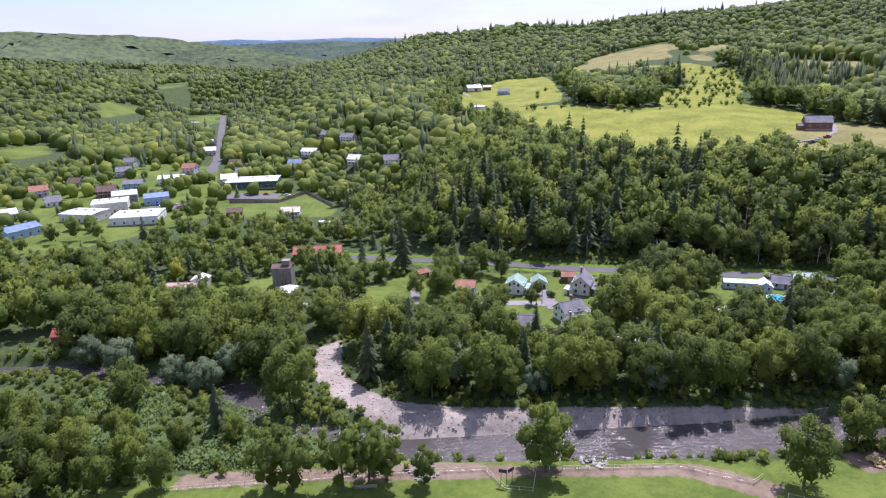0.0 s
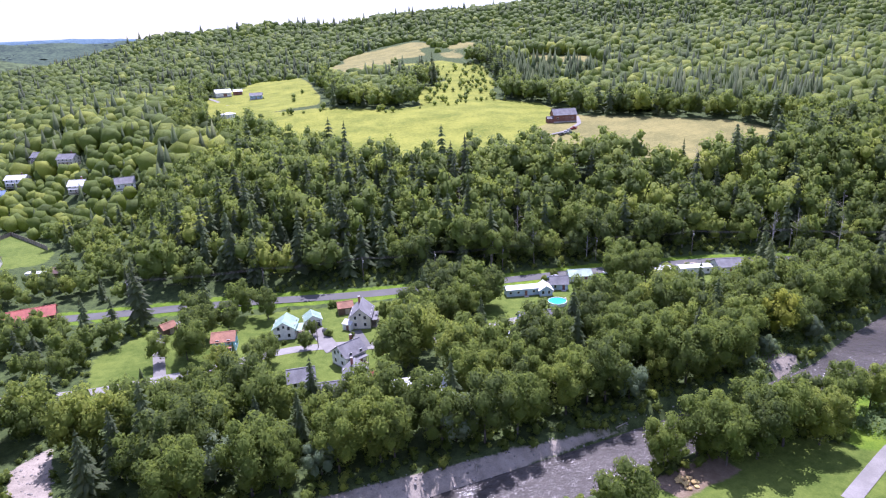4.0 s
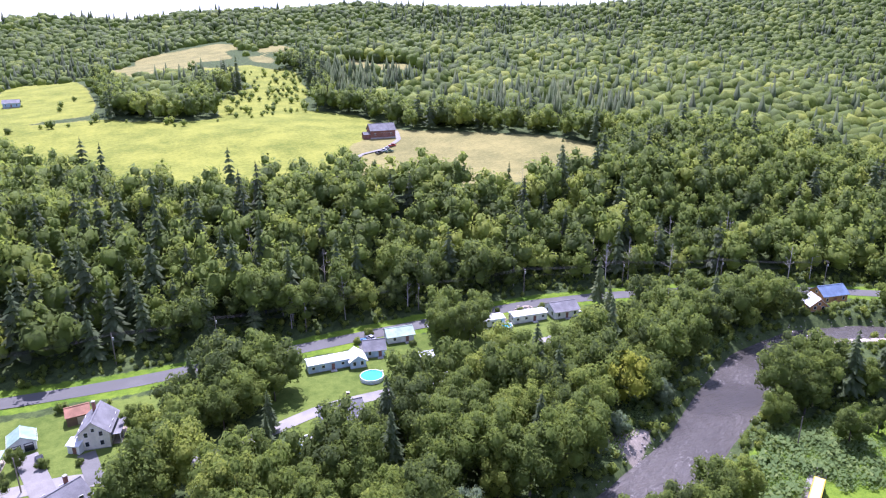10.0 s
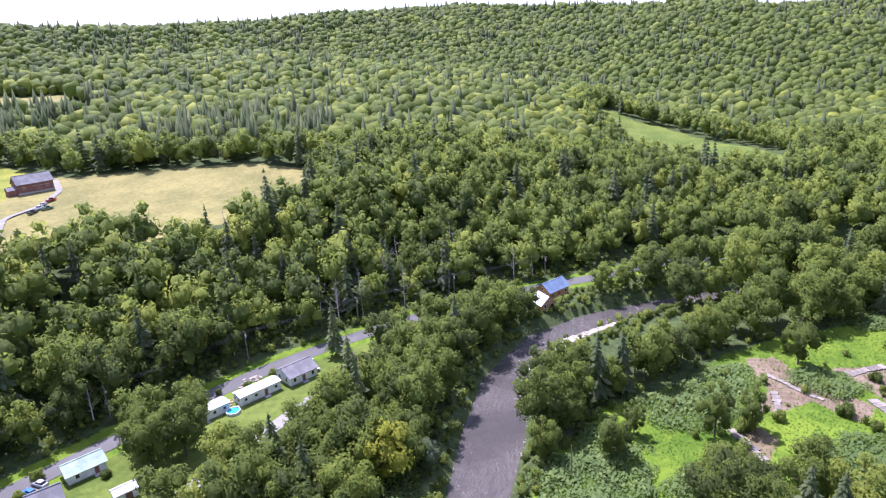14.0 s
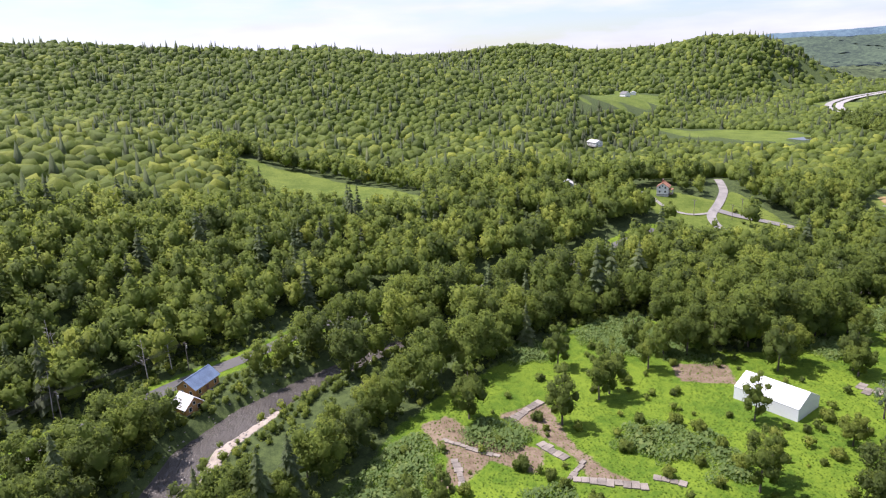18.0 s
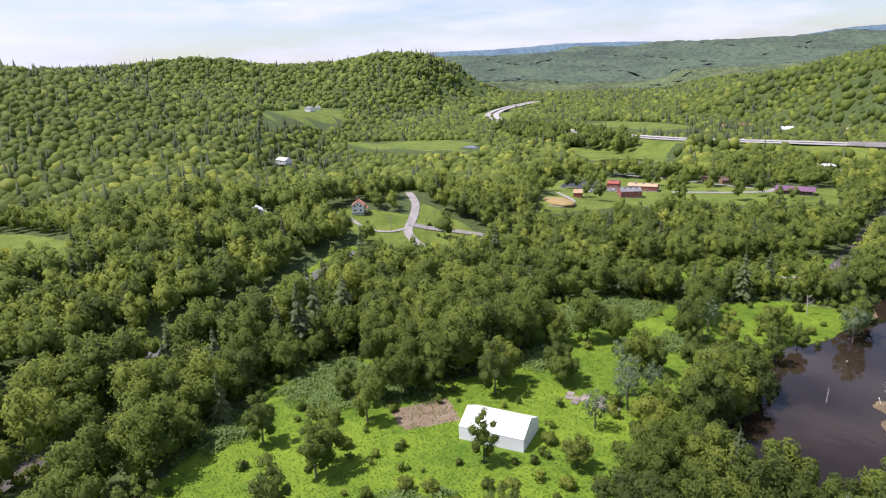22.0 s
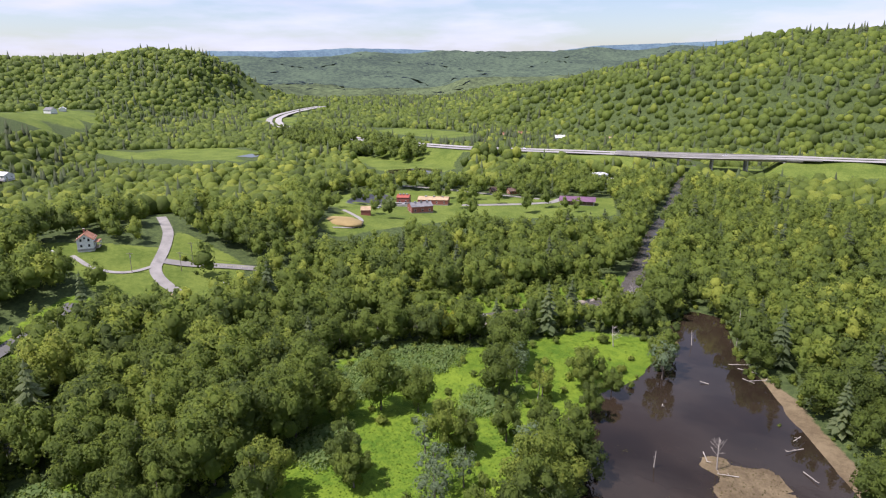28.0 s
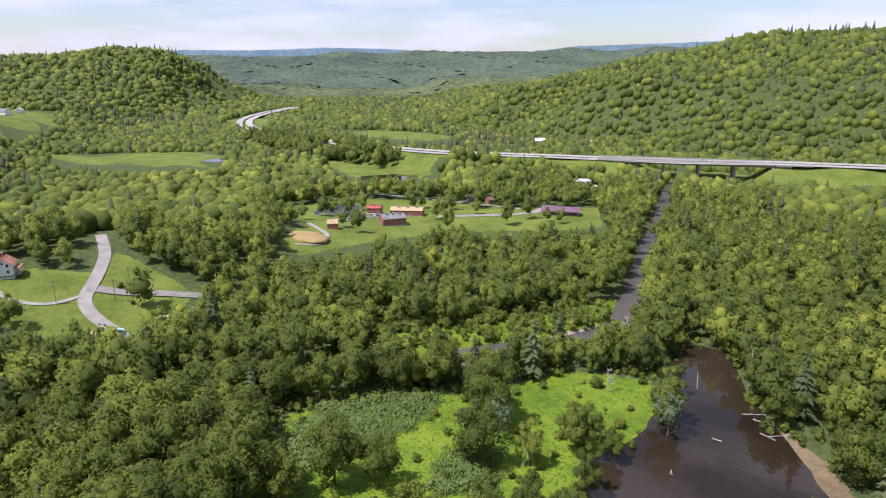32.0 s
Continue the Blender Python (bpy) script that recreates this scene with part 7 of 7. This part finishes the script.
# ---- yards and water ----
def pool(x, y, r, tall, label):
    root = thing("swimming_pool", label, "swimming pool", "garden pools")
    root.matrix_basis = pose(x, y, ground_at(x, y))
    bm = bmesh.new()
    for rr, z0, z1 in ((r, -0.3, tall), ):
        n = 28
        o = [[bm.verts.new((math.cos(6.2832 * i / n) * q, math.sin(6.2832 * i / n) * q, z)) for i in range(n)] for q, z in ((rr, z0), (rr, z1), (rr - 0.22, z1), (rr - 0.22, z1 - 0.7))]
        for a, b in zip(o, o[1:]):
            for i in range(n):
                bm.faces.new((a[i], a[(i + 1) % n], b[(i + 1) % n], b[i]))
    part("wall", bm, plain("pool_wall", (0.62, 0.66, 0.70), 0.5, vary=0.1), root)
    part("water", tubed(0, 0, tall - 0.35, tall - 0.2, r - 0.15, n=28), plain("pool_water", (0.05, 0.42, 0.58), 0.08, vary=0.15, grain=0.5), root, "clear turquoise water")
    for k in range(10):
        part("upright", boxed(math.cos(k * 0.6283) * (r + 0.04), math.sin(k * 0.6283) * (r + 0.04), tall / 2 - 0.1, 0.14, 0.14, tall + 0.2, turn=k * 0.6283), M_TRIM, root)
    part("ladder", boxed(r, 0, tall * 0.65, 0.5, 0.6, tall * 1.3), M_TRIM, root)
    return root


pool(128, 223, 3.5, 1.25, "round above-ground pool of bright turquoise water")
pool(184, 226, 2.0, 0.8, "small round garden pool with a yellow edge")
pool(421, -66, 2.6, 1.1, "round garden pool of turquoise water")
tank = thing("water_tank", "squat white cylindrical water tank on the hill", "water tank")
tank.matrix_basis = pose(42, 575, ground_at(42, 575))
part("shell", tubed(0, 0, -1, 7.5, 6.0, n=28), plain("tank_paint", (0.66, 0.68, 0.62), 0.5, vary=0.12, grain=0.2), tank)
part("roof", tubed(0, 0, 7.5, 8.6, 6.1, 0.4, n=28), plain("tank_roof", (0.72, 0.72, 0.68), 0.5, vary=0.1), tank)
part("ladder", boxed(0, -6.1, 3.7, 0.5, 0.12, 7.5), M_METAL, tank)
part("hatch", tubed(1.5, -1.5, 8.2, 8.9, 0.5, n=8), M_METAL, tank)

lagoon = thing("settling_lagoon", "black-lined settling lagoon, nearly drained", "lagoon")
lx, ly = 528, -262
lagoon.matrix_basis = pose(lx, ly, ground_at(lx, ly), 0, 0, -58)
bm = bmesh.new()
rings = []
for q, z in ((1.25, -0.6), (1.05, 1.3), (1.0, 1.3), (0.78, -1.0)):
    rings.append([bm.verts.new((math.copysign(abs(math.cos(a)) ** 0.6, math.cos(a)) * 19 * q, math.copysign(abs(math.sin(a)) ** 0.6, math.sin(a)) * 13 * q, z + 0.3)) for a in np.linspace(0, 6.2832, 40, endpoint=False)])
for a, b in zip(rings[:2], rings[1:3]):
    for i in range(40):
        bm.faces.new((a[i], a[(i + 1) % 40], b[(i + 1) % 40], b[i]))
part("berm", bm, plain("grassy_berm", (0.13, 0.17, 0.06), 0.95, grain=0.5), lagoon, "low grassy berm")
bm = bmesh.new()
rows_ = [[bm.verts.new((math.copysign(abs(math.cos(a)) ** 0.6, math.cos(a)) * 19 * q, math.copysign(abs(math.sin(a)) ** 0.6, math.sin(a)) * 13 * q, z)) for a in np.linspace(0, 6.2832, 40, endpoint=False)] for q, z in ((1.03, 1.66), (0.98, 1.6), (0.7, 0.55))]
for a, b in zip(rows_, rows_[1:]):
    for i in range(40):
        bm.faces.new((a[i], a[(i + 1) % 40], b[(i + 1) % 40], b[i]))
bm.faces.new(rows_[-1])
part("liner", bm, plain("black_liner", (0.045, 0.045, 0.055), 0.55, vary=0.35, grain=0.2), lagoon, "black plastic liner")
for i in range(2):
    basin = thing("treatment_basin", "long concrete treatment basin with dark water", "basin", "treatment basins")
    basin.matrix_basis = pose(503 - i * 7, -262 - i * 5.5, ground_at(500, -265) + 0.2, 0, 0, 34)
    for s in (-1, 1):
        part("wall", boxed(0, s * 3.2, 0.5, 16, 0.5, 1.8), M_CONCRETE, basin)
        part("end_wall", boxed(s * 8, 0, 0.5, 0.5, 6.9, 1.8), M_CONCRETE, basin)
    part("water", boxed(0, 0, 0.7, 15.4, 5.8, 0.1), M_POND, basin)
    part("walkway", boxed(0, 0, 1.5, 1.2, 6.6, 0.15), M_METAL, basin)
mound = thing("bare_mound", "low bare mound of dry straw-coloured soil", "mound")
mound.matrix_basis = pose(470, -190, ground_at(470, -190))
bm = bmesh.new()
bmesh.ops.create_icosphere(bm, subdivisions=3, radius=1.0, matrix=Matrix.Diagonal((15, 9, 2.2, 1)))
for q in bm.verts:
    q.co += Vector((noise.noise(q.co * 0.2) * 2, noise.noise(q.co * 0.2 + Vector((5, 0, 0))) * 2, noise.noise(q.co * 0.4) * 0.5))
part("soil", bm, plain("dry_soil", (0.34, 0.25, 0.10), 0.95, vary=0.25, grain=0.4), mound, smooth_faces=True)

# far ponds
for poly, z in (([(640, -388), (622, -418), (600, -424), (586, -408), (600, -380), (622, -372)], -2.6), ([(585, -372), (574, -376), (576, -362)], -2.6), ([(850, -346), (858, -372), (838, -380), (826, -352)], -1.6)):
    zz = max(float(land(np.array([p[0]]), np.array([p[1]]))[0]) for p in poly) + 0.15
    tagged(flat_poly("pond_water", poly, zz, M_POND), "small pale pond in the marshy meadow", "pond", kind="structure")

# ---- the park ----
def fence(points, label):
    root = thing("fence", label, "fence", "park fences")
    for (ax, ay), (bx2, by2) in zip(points, points[1:]):
        d = math.hypot(bx2 - ax, by2 - ay)
        n = max(1, round(d / 3.0))
        for i in range(n):
            t0, t1 = i / n, (i + 1) / n
            x0, y0, x1_, y1_ = ax + (bx2 - ax) * t0, ay + (by2 - ay) * t0, ax + (bx2 - ax) * t1, ay + (by2 - ay) * t1
            z0, z1 = ground_at(x0, y0), ground_at(x1_, y1_)
            part("post", boxed(x0, y0, z0 + 0.55, 0.09, 0.09, 1.3), M_TRIM, root)
            for h in (0.35, 1.1):
                raw_part("rail", limb((x0, y0, z0 + h), (x1_, y1_, z1 + h), 0.045, 0.045, 4), M_FENCE_TOP if h > 1 else M_METAL, root)
    return root


def palisade(points):
    """A closed fence of dark board panels between posts."""
    root = thing("board_fence", "tall dark brown board fence round the town playing field", "fence")
    for (ax, ay), (bx2, by2) in zip(points, points[1:]):
        d, turn = math.hypot(bx2 - ax, by2 - ay), math.atan2(by2 - ay, bx2 - ax)
        n = max(1, round(d / 2.6))
        for i in range(n):
            t = (i + 0.5) / n
            x, y, x0, y0 = ax + (bx2 - ax) * t, ay + (by2 - ay) * t, ax + (bx2 - ax) * i / n, ay + (by2 - ay) * i / n
            part("panel", boxed(x, y, ground_at(x, y) + 1.0, d / n - 0.12, 0.07, 2.3, turn=turn), M_POLE, root)
            part("post", boxed(x0, y0, ground_at(x0, y0) + 1.1, 0.16, 0.16, 2.6, turn=turn), M_PLANK, root)
    return root


M_FENCE_TOP = plain("yellow_fence_cap", (0.62, 0.58, 0.28), 0.5, vary=0.15)
fence([(-62, 122.5), (-30, 124.5), (-8, 126.5), (10, 127), (14, 120), (20, 119), (22, 126.5), (55, 126), (69, 119), (72, 121)], "white rail fence with a yellow cap along the ball field")
fence([(74, 114), (84, 108), (96, 100)], "white rail fence with a yellow cap along the ball field")
palisade([(-133, 411), (-101, 412), (-88, 438), (-64, 397)])
fence([(440, -92), (434, -100), (426, -114)], "steel guard rail beside the side road")
board = thing("scoreboard", "small dark scoreboard on tall posts by the ball field", "scoreboard")
board.matrix_basis = pose(14.5, 122, ground_at(14.5, 122), 0, 0, 10)
for k in (-1.3, 0, 1.3):
    part("post", boxed(k, 0, 1.8, 0.14, 0.14, 4.0), M_POLE, board)
for k in (-1, 1):
    part("panel", boxed(k * 0.95, -0.12, 3.6, 1.8, 0.12, 0.9, turn=k * 0.5), plain("dark_board", (0.06, 0.04, 0.06), 0.6), board)
bench = thing("bench", "long wooden bench in front of the tree row", "bench")
bench.matrix_basis = pose(-17, 121.2, ground_at(-17, 121.2), 0, 0, 4)
part("seat", boxed(0, 0, 0.45, 5.0, 0.4, 0.06), M_PLANK, bench)
part("backrest", boxed(0, 0.25, 0.75, 5.0, 0.06, 0.4), M_PLANK, bench)
for k in (-2.2, 0, 2.2):
    part("leg", boxed(k, 0, 0.2, 0.1, 0.4, 0.5), M_METAL, bench)


def heap(name, x, y, r, h, mat, label, category, n=26, seed=1):
    """A pile of separate lumps."""
    root = thing(name, label, category)
    root.matrix_basis = pose(x, y, ground_at(x, y))
    rg = random.Random(seed)
    for i in range(n):
        a, q = rg.uniform(0, 6.28), r * math.sqrt(rg.random())
        bm = bmesh.new()
        bmesh.ops.create_icosphere(bm, subdivisions=1, radius=1.0, matrix=Matrix.Translation((math.cos(a) * q, math.sin(a) * q, h * (1 - q / r) + 0.1)) @ Matrix.Diagonal((rg.uniform(0.35, 0.8), rg.uniform(0.35, 0.7), rg.uniform(0.25, 0.5), 1)))
        for q2 in bm.verts:
            q2.co += Vector((rg.uniform(-0.08, 0.08), rg.uniform(-0.08, 0.08), rg.uniform(-0.08, 0.08)))
        part("stone", bm, mat, root)
    return root


heap("stone_pile", 36, 129, 3.0, 0.5, M_STONE, "long heap of pale stones on the bank", "stone pile", 30, 2)
heap("stone_pile", -4, 127, 3.4, 0.4, M_STONE, "heap of grey stones beside the fence", "stone pile", 30, 3)
heap("sand_heap", 100, 124, 2.4, 0.9, plain("yellow_sand", (0.52, 0.38, 0.16), 0.95), "heap of yellow sand at the park's edge", "sand heap", 22, 4)
heap("junk_heap", 199, 233, 4.0, 0.5, M_PLANK, "heap of scrap and boards in the trailer yard", "junk heap", 30, 5)
heap("junk_heap", 186, 232, 2.5, 0.6, M_PLANK, "heap of boards beside the mobile home", "junk heap", 18, 6)

# ---- dead wood ----
def dead(x, y, tall, spread_, seed, label, twigs=14, lean=0.0, turn=0.0, r=0.2, z=None):
    root = thing("dead_tree", label, "dead tree", "dead trees")
    root.matrix_basis = pose(x, y, ground_at(x, y) if z is None else z, lean, 0, turn)
    v, f = bare_tree(seed, tall, spread_, twigs, r)
    raw_part("stem", (v[:13], f[:18]), M_DEADWOOD, root)
    for b in range(twigs):
        raw_part("branch", (v[13 + 23 * b:36 + 23 * b], f[18 + 30 * b:48 + 30 * b] - 13 - 23 * b), M_DEADWOOD, root)
    return root


drng = random.Random(9)
dead(217, -97, 9.0, 0.42, 1, "bleached dead tree standing in the pond", 9, r=0.22)
dead(238, -176, 13.0, 0.06, 2, "tall bare pale trunk at the water's edge", 6)
dead(250, -166, 6.0, 0.05, 3, "broken pale stump in the water", 3)
dead(229, -88, 5.0, 0.1, 4, "thin dead stem in the mud", 4)
dead(246, -12, 5.0, 0.5, 5, "bleached bare bush on the meadow", 20)
dead(270, -146, 8.0, 0.35, 6, "silvery dead tree on the meadow", 18)
dead(280, -180, 12.0, 0.4, 7, "pale bare-branched tree by the gravel", 24)
dead(222, -196, 11.0, 0.4, 8, "pale dead crown in the pond-side wood", 18)
dead(269, -97, 9.0, 0.12, 10, "leaning grey dead stem on the meadow", 8, lean=8)
for i in range(46):
    x, y = drng.uniform(120, 330), 0
    y = float(np.interp(x, [p[0] for p in COUNTY_ROAD], [p[1] for p in COUNTY_ROAD])) + drng.uniform(10, 75)
    dead(x, y, drng.uniform(13, 19), 0.24, 30 + i, "grey dead tree standing among the green wood", 12, lean=drng.uniform(-4, 4))
for i, (x, y, a, n) in enumerate(((232, -160, 200, 6.5), (228, -157, 170, 7.5), (224, -152, 210, 6), (226, -150, 150, 5), (214, -96, 30, 5), (221, -100, 120, 4.5), (205, -118, 60, 6), (199, -108, 140, 5), (62, 150.5, 70, 4), (206, -124, 80, 5), (236, -140, 20, 2.5), (240, -118, 100, 2), (258, -108, 50, 3), (150, 160, 100, 4), (104, 151, 10, 6))):
    log = thing("driftwood_log", "bleached driftwood log lying at the water's edge", "log", "driftwood")
    log.matrix_basis = pose(x, y, max(ground_at(x, y), POND_LEVEL if y < 0 else -6.6) + 0.2, 0, drng.uniform(-6, 3), a)
    raw_part("stem", limb((-n / 2, 0, 0), (n / 2, 0.2, 0.25), 0.16, 0.06, 6), M_DEADWOOD, log)
    for k in range(3):
        t = drng.uniform(-0.2, 0.45) * n
        raw_part("branch", limb((t, 0, 0.1), (t + drng.uniform(0.3, 1), drng.uniform(-1.2, 1.2), drng.uniform(0.1, 0.8)), 0.06, 0.02, 4), M_DEADWOOD, log)

# stones on the bars and banks
sx, sy = jitter_grid(-60, 345, -215, 200, 1.15, trng)
d, u = to_line(sx, sy, RIVER)
half = np.interp(u, np.arange(len(RIVER)), [r[2] for r in RIVER])
gr = np.max([inside(sx, sy, p) for p in GRAVEL_BARS], axis=0)
oks = ((gr > -0.5) & (trng.uniform(0, 1, len(sx)) < 0.75)) | ((np.abs(d - half - 1.5) < 1.6) & (trng.uniform(0, 1, len(sx)) < 0.35))
oks &= land_grid(sx, sy) > -7.0
sx, sy = sx[oks], sy[oks]
lump = (ICO_V * (0.5, 0.4, 0.28) * np.random.default_rng(3).uniform(0.75, 1.25, (12, 1)), ICO_F)
v, f, t, _ = plant_all([lump], sx, sy, np.maximum(land_grid(sx, sy), -6.75) + 0.02, trng.uniform(0.2, 1.0, len(sx)) ** 2, np.full(len(sx), 0.5), trng)
tagged(new("river_stones", mesh_of("river_stones", v, f, M_STONE)), "cobbles and boulders on the gravel bars and banks", "stones", kind="stuff")
# reeds on the pond's shoals
rx, ry = jitter_grid(180, 265, -200, -40, 0.8, trng)
w = inside(rx, ry, POND)
okr = (w > -3) & (land_grid(rx, ry) > POND_LEVEL - 0.25) & (trng.uniform(0, 1, len(rx)) < 0.6)
v, f, t, n = plant_all([blade], rx[okr], ry[okr], land_grid(rx[okr], ry[okr]), trng.uniform(0.2, 0.6, okr.sum()), np.clip(0.5 + 0.4 * ripple(rx[okr], ry[okr], 6, 1.0), 0, 0.86), trng)
tagged(new("reeds", mesh_of("reeds", v, f, M_REED, tint=t, smooth_faces=True, normals=n)), "dry tan reeds on the pond's mud shoals", "reeds", kind="stuff")
